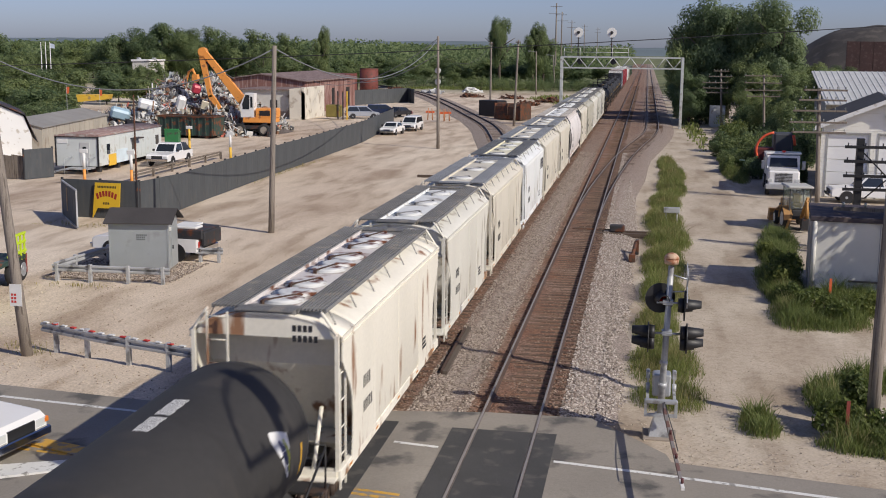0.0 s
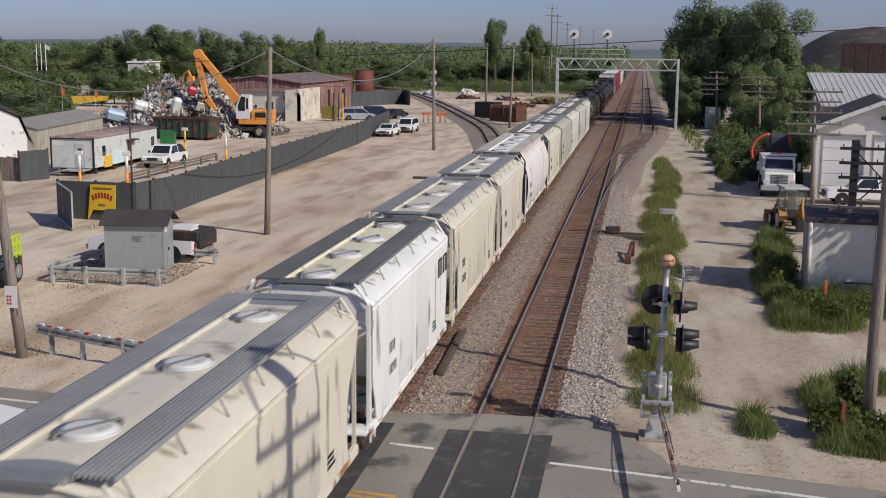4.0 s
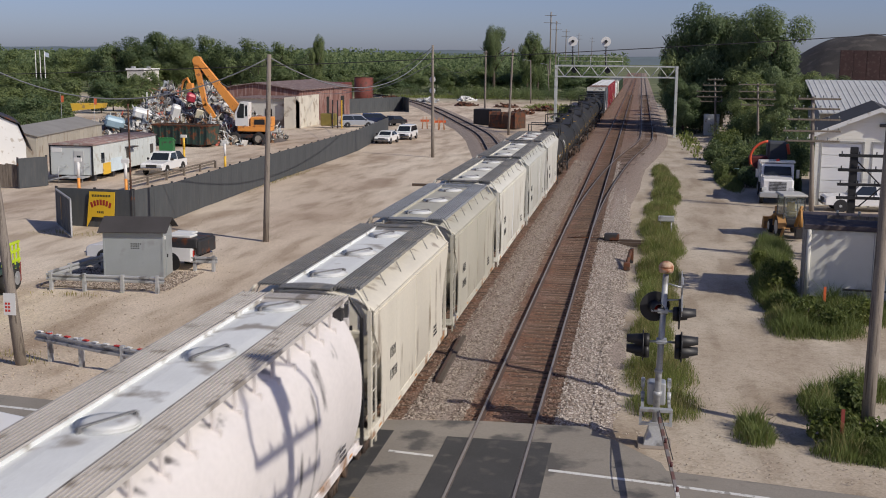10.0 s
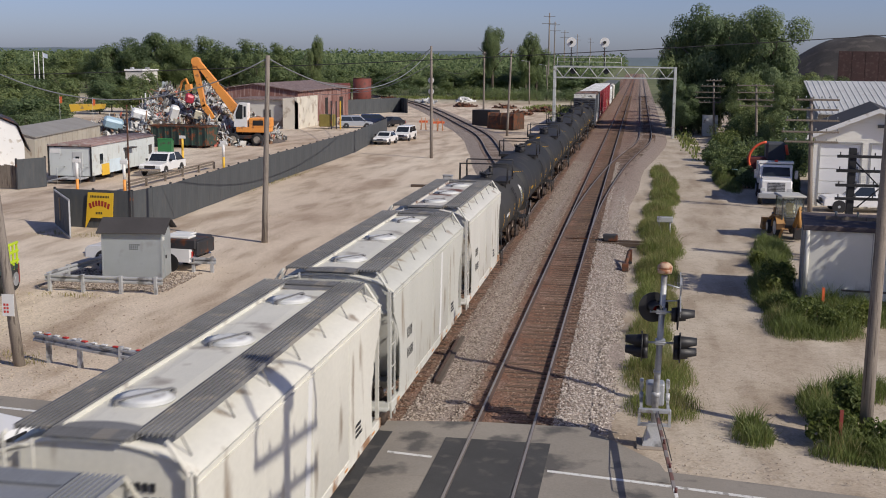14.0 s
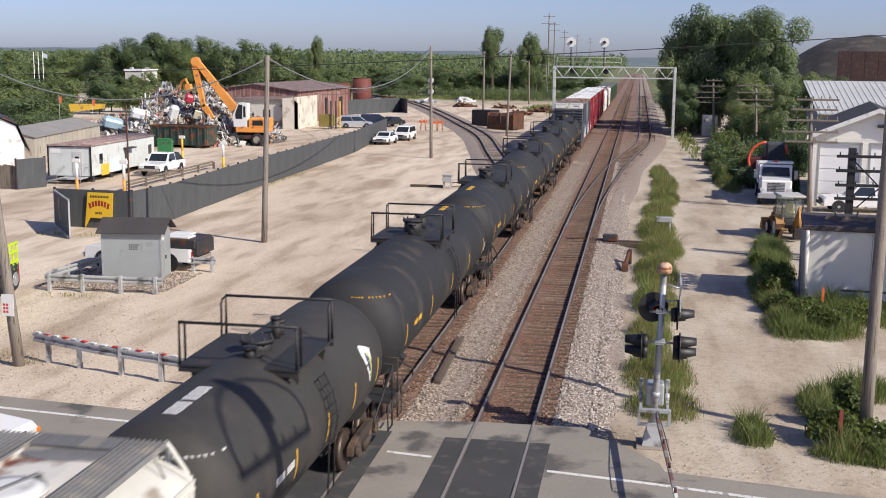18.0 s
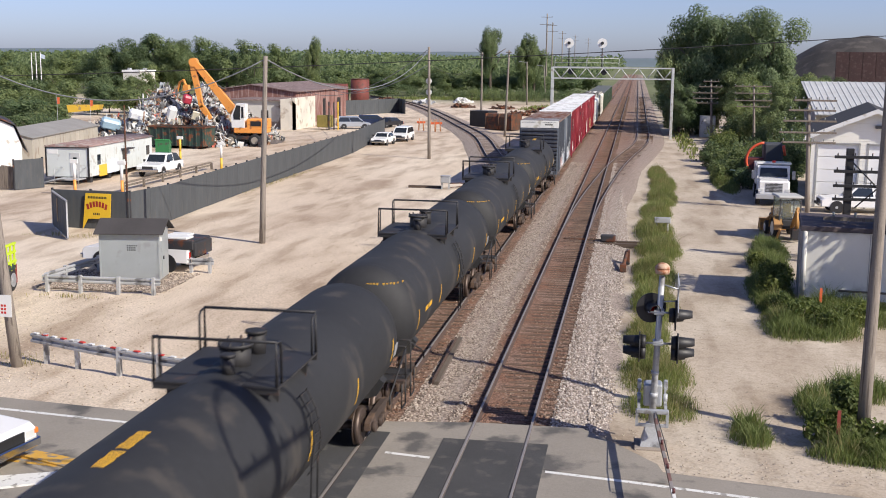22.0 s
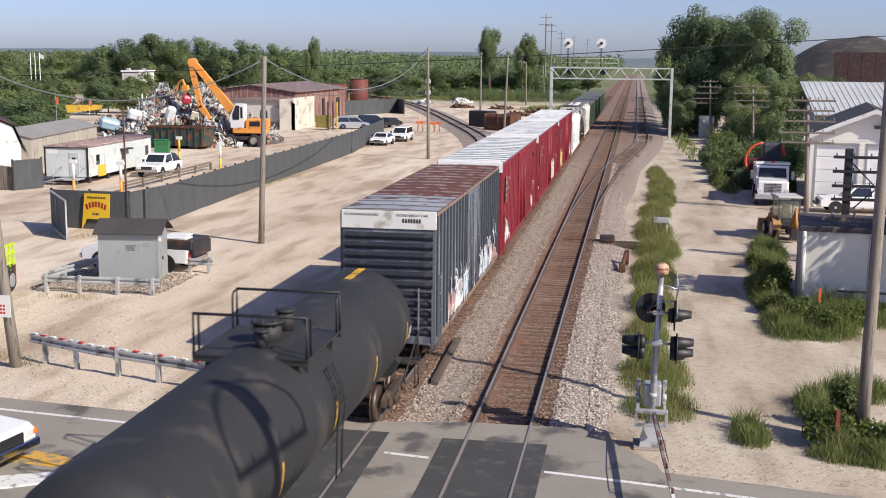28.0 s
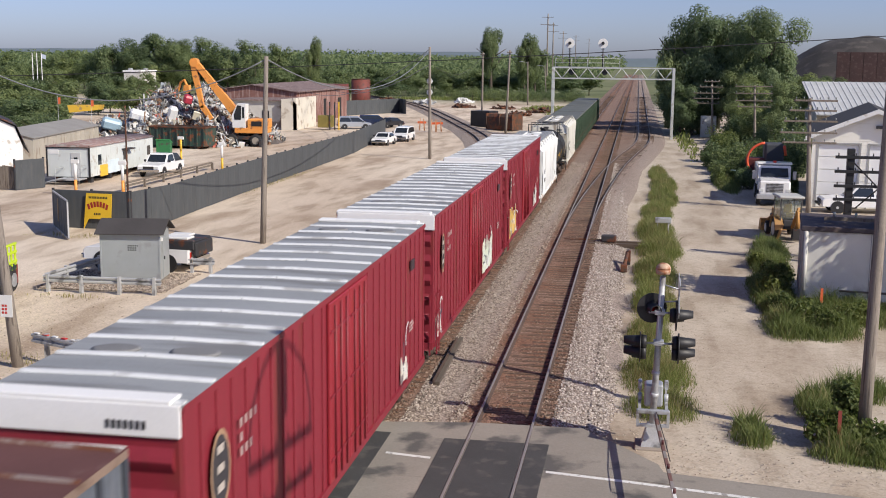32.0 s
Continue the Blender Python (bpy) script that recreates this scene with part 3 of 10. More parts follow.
build_track("track_main", "straight railway track with rust-brown sleepers and polished rails", straight(X_MAIN, 6, 900), (28.0, 92), 330)
build_track("track_train", "railway track with rust-brown sleepers under the freight train", straight(X_TRAIN, 6, 900), (28.0, 60), 330)
RIGHT_PTS = [Vector((right_centre(y), y, 0.002)) for y in [66 + 2 * i for i in range(50)] + [200, 300, 500, 900]]
build_track("track_siding", "railway track that leaves the main track through a switch", RIGHT_PTS, (96, 130), 330)
build_track("track_spur", "curved siding track through the dirt yard", spur_path(), (110, 135), 310)


# ---- the freight train ----
CARS, WHEELS = [], {}
WHEEL = mat("wheel_steel", (0.12, 0.09, 0.075), 0.5, 0.6, var=0.3)
TRUCKMAT = mat("cast_truck_steel", (0.06, 0.042, 0.033), 0.85, 0.1, var=0.4, stain=(0.14, 0.09, 0.06), amount=0.3)
GRATE = mat("galvanised_grating", (0.33, 0.345, 0.37), 0.55, 0.3, var=0.2)
SLATEGRATE = mat("slate_grating", (0.17, 0.178, 0.19), 0.6, 0.2, var=0.2)
DARKGRATE = mat("dirty_grating", (0.22, 0.22, 0.22), 0.7, 0.2, var=0.3, stain=(0.3, 0.28, 0.25), amount=0.2)
PLATE = mat("white_plate", (0.75, 0.75, 0.73), 0.5, var=0.06)
MARKBLACK = mat("black_marking", (0.025, 0.025, 0.03), 0.7, var=0.2)
MARKYELLOW = mat("yellow_marking", (0.75, 0.42, 0.03), 0.6, var=0.12)
TANKFIT = mat("tank_fittings", (0.03, 0.029, 0.03), 0.65, 0.1, var=0.3, stain=(0.07, 0.045, 0.035), amount=0.12)
REFLECT = mat("orange_reflector", (0.6, 0.26, 0.05), 0.5, var=0.1)


def word(text, size, parent, material, m):
    """Readable lettering in the built-in font."""
    cu = bpy.data.curves.new("lettering", "FONT")
    cu.body, cu.size, cu.extrude, cu.align_x = text, size, 0.002, "CENTER"
    cu.materials.append(material)
    return put(parent, new("lettering", cu), m)


def truck_meshes():
    f = Shape()
    # one side frame: a cast bow between two journal boxes, with springs in the middle
    f.prism([(-1.15, 0.62), (-0.95, 0.68), (-0.45, 0.72), (0.45, 0.72), (0.95, 0.68), (1.15, 0.62), (1.15, 0.42), (0.85, 0.42), (0.42, 0.20), (-0.42, 0.20), (-0.85, 0.42), (-1.15, 0.42)], -0.07, 0.07, "x")
    for y in (-0.2, 0, 0.2):
        f.rod((0.1, y, 0.26), (0.1, y, 0.5), 0.07, seg=8)
    for y in (-0.9, 0.9):
        f.disc((0.06, y, 0.46), 0.13, 0.12, "x", 12)
    w = Shape()
    for k in range(5):
        a = 2 * math.pi * k / 5
        w.rod((0.06, 0.27 * math.cos(a), 0.27 * math.sin(a)), (0.072, 0.27 * math.cos(a), 0.27 * math.sin(a)), 0.05, seg=8)
    w.disc((-0.065, 0, 0), 0.457, 0.13, "x", 24)
    w.disc((-0.095, 0, 0), 0.487, 0.03, "x", 24)
    w.disc((0.06, 0, 0), 0.15, 0.06, "x", 14)
    w.rod((-0.754, 0, 0), (0, 0, 0), 0.085, seg=8)
    rim = Shape()
    rim.rod((0.066, 0, 0), (0.07, 0, 0), 0.45, 0.44, seg=24)
    b = Shape()
    b.box(-1.05, 1.05, -0.2, 0.2, 0.36, 0.66, 0.03)
    b.box(-0.3, 0.3, -0.3, 0.3, 0.62, 0.86, 0.03)
    b.box(-0.9, 0.9, -0.62, -0.5, 0.3, 0.42)
    b.box(-0.9, 0.9, 0.5, 0.62, 0.3, 0.42)
    return f.mesh("side_frame", TRUCKMAT), w.mesh("wheel", WHEEL), b.mesh("truck", TRUCKMAT)


def bogie(car, y):
    frame_me, wheel_me, bol_me = kept("truck", truck_meshes)
    t = part("truck", bol_me, None, car, m=pose(0, y, 0))
    for sgn in (1, -1):
        part("side_frame", frame_me, None, t, m=pose(sgn * 1.0, 0, 0, 0, 0, 0 if sgn > 0 else 180))
        for yy in (-0.89, 0.89):
            ob = part("wheel", wheel_me, None, t, "worn steel wheel", m=pose(sgn * 0.754, yy, 0.457, 0, 0, 0 if sgn > 0 else 180))
            WHEELS.setdefault((sgn, yy), []).append(ob)


def coupler(car, y, sgn):
    def make():
        s = Shape()
        s.box(-0.11, 0.11, -0.75, 0.0, 0.74, 0.96, 0.02)
        s.box(-0.17, 0.17, 0.0, 0.3, 0.68, 1.02, 0.04)
        s.pipe([(0.3, -0.3, 0.8), (0.34, 0.0, 0.5), (0.3, 0.3, 0.42)], 0.03)
        return s.mesh("coupler", TRUCKMAT)
    part("coupler", kept("coupler", make), None, car, m=pose(0, y, 0, 0, 0, 0 if sgn > 0 else 180))


def ladder(car, x, y, z0, z1, material, w=0.42, axis="y", n=None):
    """A side ladder: two stiles and rungs."""
    s = Shape()
    n = n or max(3, int((z1 - z0) / 0.42))
    for a in (-w / 2, w / 2):
        p = (x, y + a) if axis == "y" else (x + a, y)
        s.box(p[0] - 0.02, p[0] + 0.02, p[1] - 0.02, p[1] + 0.02, z0, z1)
    for i in range(n):
        z = z0 + 0.15 + (z1 - z0 - 0.25) * i / (n - 1)
        a, b = ((x, y - w / 2, z), (x, y + w / 2, z)) if axis == "y" else ((x - w / 2, y, z), (x + w / 2, y, z))
        s.rod(a, b, 0.016, seg=5)
    part("ladder", s, material, car)


def hopper(s0, s1, label, col, walk_mat=None, hatches=4, stain=None, amount=0.1, bulge=False, roof=None, letters=None, white_strip=True, pair=False, stripe=None, rusty_roof=False, open_end=False):
    """A covered hopper car with sloping ends, roof hatches and running boards."""
    L = s1 - s0
    half = L / 2 - (0.5 if bulge else 0.72)
    mid = (s0 + s1) / 2 - (0 if bulge else 0.37)
    car = thing("hopper_car", pose(X_TRAIN, mid, 0), label, "hopper car", "freight train cars")
    CARS.append((car, mid))
    key = "hopper_%d" % len(CARS)
    body_mat = mat(key, col, 0.55, var=0.10, big=0.5, fine=9, bump=0.12, stain=stain or (0.33, 0.28, 0.22), amount=amount, stain_size=1.6, streak=(1, 1, 0.25))
    roof_mat = mat(key + "_roof", roof or col, 0.6, var=0.12, stain=RUST if rusty_roof else (0.35, 0.32, 0.28), amount=0.3 if rusty_roof else 0.15, stain_size=1.1)
    walk_mat = walk_mat or GRATE
    w = 1.56
    arch = [(w, 3.78), (w, 3.855), (w - 0.03, 3.89), (w - 0.1, 3.945), (1.32, 4.02), (1.12, 4.10), (0.88, 4.17), (0.6, 4.225), (0.3, 4.25)]
    # tub, with the lower edge rising towards the ends
    def ring(y, zb, inset=0.0):
        if bulge:
            side = []
            for i in range(13):
                z = zb + (3.92 - zb) * i / 12
                k = (z - 2.55) / 1.45
                side.append((1.62 - (0.42 if k > 0 else 0.26) * abs(k) ** 2.3 - inset, z))
            side += [(0.95 - inset, 4.08), (0.45, 4.2)]
        else:
            side = [(w - 0.05, zb), (w - 0.006, min(zb + 0.1, 3.4))] + arch
        return [(x, y, z) for x, z in side] + [(-x, y, z) for x, z in side[::-1]]
    prof = [(0.5, 1.12), (1.0, 1.1)] if bulge else [(1.0, 3.0), (1.3, 2.7), (1.72, 2.05), (2.2, 1.3), (2.5, 1.1)] if open_end else [(0.05, 3.36), (0.25, 3.1), (0.85, 2.35), (1.6, 1.5), (2.2, 1.1)]
    st = [(-half + d, z) for d, z in prof] + [(half - d, z) for d, z in prof[::-1]]
    s = Shape()
    s.loft([ring(y, z) for y, z in st], True, not bulge)
    part("body", s, body_mat, car)
    if bulge:
        for sgn in (-1, 1):
            q = Shape()
            q.loft([ring(sgn * (half - 0.66), 1.2, 0.012), ring(sgn * (half - 0.62), 1.2, 0.012)])
            part("end_sheet", q, BLACK, car, "black end sheet")
            q = Shape()
            q.prism([(-1.2, 3.9), (1.2, 3.9), (1.2, 4.2), (-1.2, 4.2)], sgn * (half - 0.62) - 0.02, sgn * (half - 0.02))
            part("roof_overhang", q, BLACK, car)
    else:
        # side sheets reach past the slope in a curved edge
        edge = [(0.05, 3.86), (0.05, 3.36), (0.2, 3.2), (0.45, 2.95), (0.68, 2.68), (0.82, 2.38), (0.88, 2.0), (0.86, 1.55), (0.78, 1.12), (2.9, 1.12), (2.9, 3.86)]
        if letters:
            edge = [(0.05, 3.86), (0.05, 2.2), (0.12, 1.9), (0.3, 1.5), (0.4, 1.12), (2.9, 1.12), (2.9, 3.86)]
        for sgn in (-1, 1):
            for sx in (-1, 1):
                s = Shape()
                x0, x1 = sorted((sx * 1.54, sx * 1.566))
                s.prism([(sgn * (half - d), z) for d, z in edge], x0, x1, "x")
                part("side_sheet", s, body_mat, car)
            # flange round the end of the roof
            rim = arch if open_end else [(w, 3.38)] + arch
            s = Shape()
            s.pipe([(x, sgn * (half - 0.04), z) for x, z in rim] + [(-x, sgn * (half - 0.04), z) for x, z in rim[::-1]], 0.032, 6)
            part("end_flange", s, body_mat, car)
            if open_end:
                s = Shape()
                y0, y1 = sorted((sgn * (half - 1.03), sgn * (half - 0.02)))
                prf = arch[1:] + [(-x, z) for x, z in arch[:0:-1]]
                s.loft([[(x, y, z) for x, z in prf] + [(x * 0.985, y, z - 0.035) for x, z in prf[::-1]] for y in (y0, y1)], True)
                part("roof_overhang", s, body_mat, car)
                s = Shape()
                y0, y1 = sorted((sgn * (half - 0.03), sgn * (half - 0.06)))
                s.prism([(1.5, 3.8), (1.32, 4.0), (0.88, 4.15), (0.6, 4.2), (-0.6, 4.2), (-0.88, 4.15), (-1.32, 4.0), (-1.5, 3.8)], y0, y1)
                part("end_panel", s, body_mat, car)
            else:
                # stiffener under the bulkhead
                s = Shape()
                y = sgn * (half - 0.03)
                s.box(-w + 0.04, w - 0.04, y - 0.05, y + 0.03, 3.32, 3.4, 0.012)
                part("end_beam", s, body_mat, car)
    # chutes
    for y in ((-half * 0.42, half * 0.42) if L < 14 else (-half * 0.52, 0, half * 0.52)):
        s = Shape()
        a = min(1.75, half * 0.36)
        s.loft([[(-1.3, y - a, 1.2), (1.3, y - a, 1.2), (1.3, y + a, 1.2), (-1.3, y + a, 1.2)], [(-0.45, y - 0.35, 0.42), (0.45, y - 0.35, 0.42), (0.45, y + 0.35, 0.42), (-0.45, y + 0.35, 0.42)]])
        s.box(-0.6, 0.6, y - 0.45, y + 0.45, 0.30, 0.42, 0.02)
        part("outlet_hopper", s, body_mat, car)
    # side sills
    for sgn in (-1, 1):
        s = Shape()
        x = sgn * (1.5 if not bulge else 1.36)
        s.box(x - 0.06, x + 0.06, -half - 0.1, half + 0.1, 0.93, 1.16, 0.015)
        part("side_sill", s, mat(key + "_sill", col, 0.7, var=0.2, fine=9, stain=(0.3, 0.17, 0.09), amount=0.45, stain_size=1.4), car)
        if not bulge:
            s = Shape()
            for z in (3.75, 3.86):
                s.box(min(sgn * w, sgn * (w + 0.03)), max(sgn * w, sgn * (w + 0.03)), -half, half, z - 0.02, z + 0.02)
            part("side_rib", s, body_mat, car)
            for k in range(1, 4):
                s = Shape()
                y = -half + 2 * half * k / 4
                s.box(min(sgn * (w - .01), sgn * (w + 0.008)), max(sgn * (w - .01), sgn * (w + 0.008)), y - 0.035, y + 0.035, 1.15, 3.74)
                part("side_seam", s, body_mat, car)
        # brackets under the running board
        nb = int(L / (0.95 if bulge else 1.7))
        br = Shape()
        if bulge:
            br.box(1.13, 1.2, -0.03, 0.03, 3.98, 4.3, 0.008)
            br.box(1.13, 1.3, -0.03, 0.03, 3.84, 3.98, 0.008)
        else:
            br.pipe([(1.34, 0, 4.01), (1.18, 0, 4.32)], 0.014, 4)
        each("board_bracket", br.mesh("board_bracket", body_mat if bulge else DARKGRATE), car, [pose(0, -half + 0.4 + (2 * half - 0.8) * k / (nb - 1), 0, 0, 0, 0 if sgn > 0 else 180) for k in range(nb)])
        # running board
        s = Shape()
        n = 8
        for k in range(n):
            xa = 0.62 + 0.53 * k / (n - 1)
            s.box(min(sgn * xa, sgn * (xa + 0.026)), max(sgn * xa, sgn * (xa + 0.026)), -half + 0.22, half + 0.06, 4.31, 4.37)
        for k in range(int((2 * half - 0.2) / 0.11)):
            y = -half + 0.24 + k * 0.11
            s.box(min(sgn * .62, sgn * 1.17), max(sgn * .62, sgn * 1.17), y, y + 0.014, 4.335, 4.36)
        s.box(min(sgn * .6, sgn * .63), max(sgn * .6, sgn * .63), -half + 0.22, half + 0.06, 4.26, 4.37)
        s.box(min(sgn * 1.17, sgn * 1.195), max(sgn * 1.17, sgn * 1.195), -half + 0.22, half + 0.06, 4.29, 4.37)
        part("running_board", s, walk_mat, car)
    slat = kept("endslat" + walk_mat.name, lambda: Shape().box(-0.6, 0.6, -0.018, 0.018, 4.33, 4.36).mesh("platform_slat", walk_mat))
    each("platform_slat", slat, car, [pose(0, sgn * (half - 0.30 + 0.06 * k), 0) for sgn in (-1, 1) for k in range(7)])
    # roof strip between the boards
    s = Shape()
    s.prism([(-0.58, 4.2), (0.58, 4.2), (0.58, 4.275), (0.3, 4.298), (-0.3, 4.298), (-0.58, 4.275)], -half + 0.62, half - 0.62)
    part("roof_strip", s, roof_mat, car)
    for sgn in (-1, 1):
        s = Shape()
        arc = [(-0.57 + 1.14 * k / 12, sgn * (half - 0.62 - 0.16 * (1 - (k / 6 - 1) ** 2))) for k in range(13)]
        s.prism(arc + [(0.57, sgn * (half - 0.15)), (-0.57, sgn * (half - 0.15))], 4.22, 4.306, "z")
        part("roof_saddle", s, walk_mat, car)
    for sgn in (-1, 1):
        s = Shape()
        s.box(sgn * 0.6 - 0.02, sgn * 0.6 + 0.02, -half + 0.5, half - 0.5, 4.25, 4.34)
        part("coaming", s, roof_mat, car)
    def hatch_me():
        q = Shape()
        q.disc((0, 0, 0), 0.47, 0.035, "z", 24)
        q.rod((0, 0, 0.035), (0, 0, 0.07), 0.47, 0.3, seg=24)
        return q.mesh("hatch", mat("hatch_" + ("rusty" if pair else "white"), (0.66, 0.67, 0.66), 0.5, var=0.1, stain=RUST if pair else (0.45, 0.42, 0.38), amount=0.3 if pair else 0.12, stain_size=3))
    def strap_me():
        q = Shape()
        q.box(-0.5, 0.5, -0.035, 0.035, 0.065, 0.09, 0.006)
        q.box(-0.53, -0.47, -0.04, 0.04, -0.03, 0.07)
        q.box(0.47, 0.53, -0.04, 0.04, -0.03, 0.07)
        return q.mesh("hatch_strap", DARKGRATE if not pair else IRON)
    hk = "pair" if pair else "one"
    for k in range(hatches):
        edge = 1.1 if hatches > 3 else 1.9
        y = -half + edge + (2 * half - 2 * edge) * k / (hatches - 1)
        h = part("hatch", kept("hatch" + hk, hatch_me), None, car, m=pose(0, y, 4.3, 0, 0, 55 + 9 * (k % 3)))
        part("hatch_strap", kept("strap" + hk, strap_me), None, h, "clamping bar")
        if pair and k % 2 == 0 and k + 1 < hatches:
            part("hatch", kept("hatch" + hk, hatch_me), None, car, m=pose(0.05, y + 0.75, 4.3))
    # end cages
    for sgn in (-1, 1):
        for x in (-1.48, 1.48):
            s = Shape()
            y = sgn * (half + 0.05)
            s.box(x - 0.04, x + 0.04, y - 0.035, y + 0.035, 0.95, 3.9)
            s.pipe([(x, y, 3.86), (x * 0.98, y, 3.95), (x * 0.82, y, 4.3), (x * 0.78, y, 4.36)], 0.035, 6)
            part("end_post", s, BLACK if bulge else body_mat, car)
        s = Shape()
        s.box(-1.48, 1.48, sgn * (half + 0.12) - 0.04, sgn * (half + 0.12) + 0.04, 1.0, 1.14)
        s.box(-0.3, 0.3, sgn * (half + 0.3) - 0.4, sgn * (half + 0.3) + 0.1, 0.72, 1.02)
        s.box(-1.5, 1.5, sgn * (half - 0.1) - 0.5, sgn * (half - 0.1) + 0.25, 1.0, 1.03)
        part("end_sill", s, body_mat, car)
        for x in (-0.9, 0.9):
            s = Shape()
            s.rod((x, sgn * (half - 0.2), 1.02), (x * 0.95, sgn * (half - 1.0), 2.1), 0.05, seg=6)
            part("end_brace", s, body_mat, car)
        ladder(car, -sgn * 1.5, sgn * (half - 0.28), 0.7, 3.2, body_mat)
        ladder(car, sgn * 0.95, sgn * (half + 0.13), 0.7, 4.3, body_mat, axis="x")
        bogie(car, sgn * (half - 1.05))
        coupler(car, sgn * (L / 2 - 0.35), sgn)
    s = Shape()
    s.rod((0.5, -half - 0.05, 1.3), (0.5, -half + 0.55, 1.3), 0.2, seg=12)
    s.rod((-0.6, -half - 0.02, 1.9), (-0.6, -half - 0.1, 1.9), 0.26, seg=14)
    part("brake_gear", s, TRUCKMAT, car)
    # markings on the side and end
    xs = w + 0.012 if not bulge else 1.625
    if letters:
        s = Shape()
        y0, z0, h, cnt = letters
        for k in range(cnt):
            s.box(xs - 0.02, xs, y0 + k * h * 0.75, y0 + k * h * 0.75 + h * 0.5, z0 - h, z0)
            if k % 2 == 0:
                s.box(xs - 0.02, xs + 0.001, y0 + k * h * 0.75, y0 + k * h * 0.75 + h * 0.7, z0 - h * 0.12, z0)
        part("marking", s, MARKBLACK, car, "large black lettering as bars")
    s = Shape()
    bar_rows(s, [0.7], -half + 1.75, 2.6, 0.27, 0.17, "x", xs - 0.002, gap=0.55)
    bar_rows(s, [1.0], -half + 1.75, 2.05, 0.25, 0.17, "x", xs - 0.002, gap=0.55)
    bar_rows(s, [0.6, 0.5, 0.7], half - 2.4, 1.75, 0.07, 0.1, "x", xs - 0.002)
    bar_rows(s, [0.5, 0.62], 0.55, 3.72 if not open_end else 4.06, 0.13, 0.11, "y", -half + (0.028 if not bulge else 0.6))
    part("marking", s, MARKBLACK, car, "small black lettering as bars")
    s = Shape()
    for k in range(5):
        y = -half + 0.7 + (2 * half - 1.4) * k / 4
        s.box(1.56 if not bulge else 1.42, 1.566 if not bulge else 1.426, y - 0.12, y + 0.12, 1.01, 1.06)
    part("reflector", s, REFLECT, car, "orange reflective strips on the sill")
    if stripe:
        s = Shape()
        for y in stripe:
            s.loft([[(xs - 0.01, y, 1.25), (xs, y, 1.25), (xs, y + 0.3, 1.25), (xs - 0.01, y + 0.3, 1.25)], [(xs - 0.01, y + 0.35, 3.7), (xs, y + 0.35, 3.7), (xs, y + 0.6, 3.7), (xs - 0.01, y + 0.6, 3.7)]])
        part("stripe", s, PLATE, car, "white painted stripe")
    return car


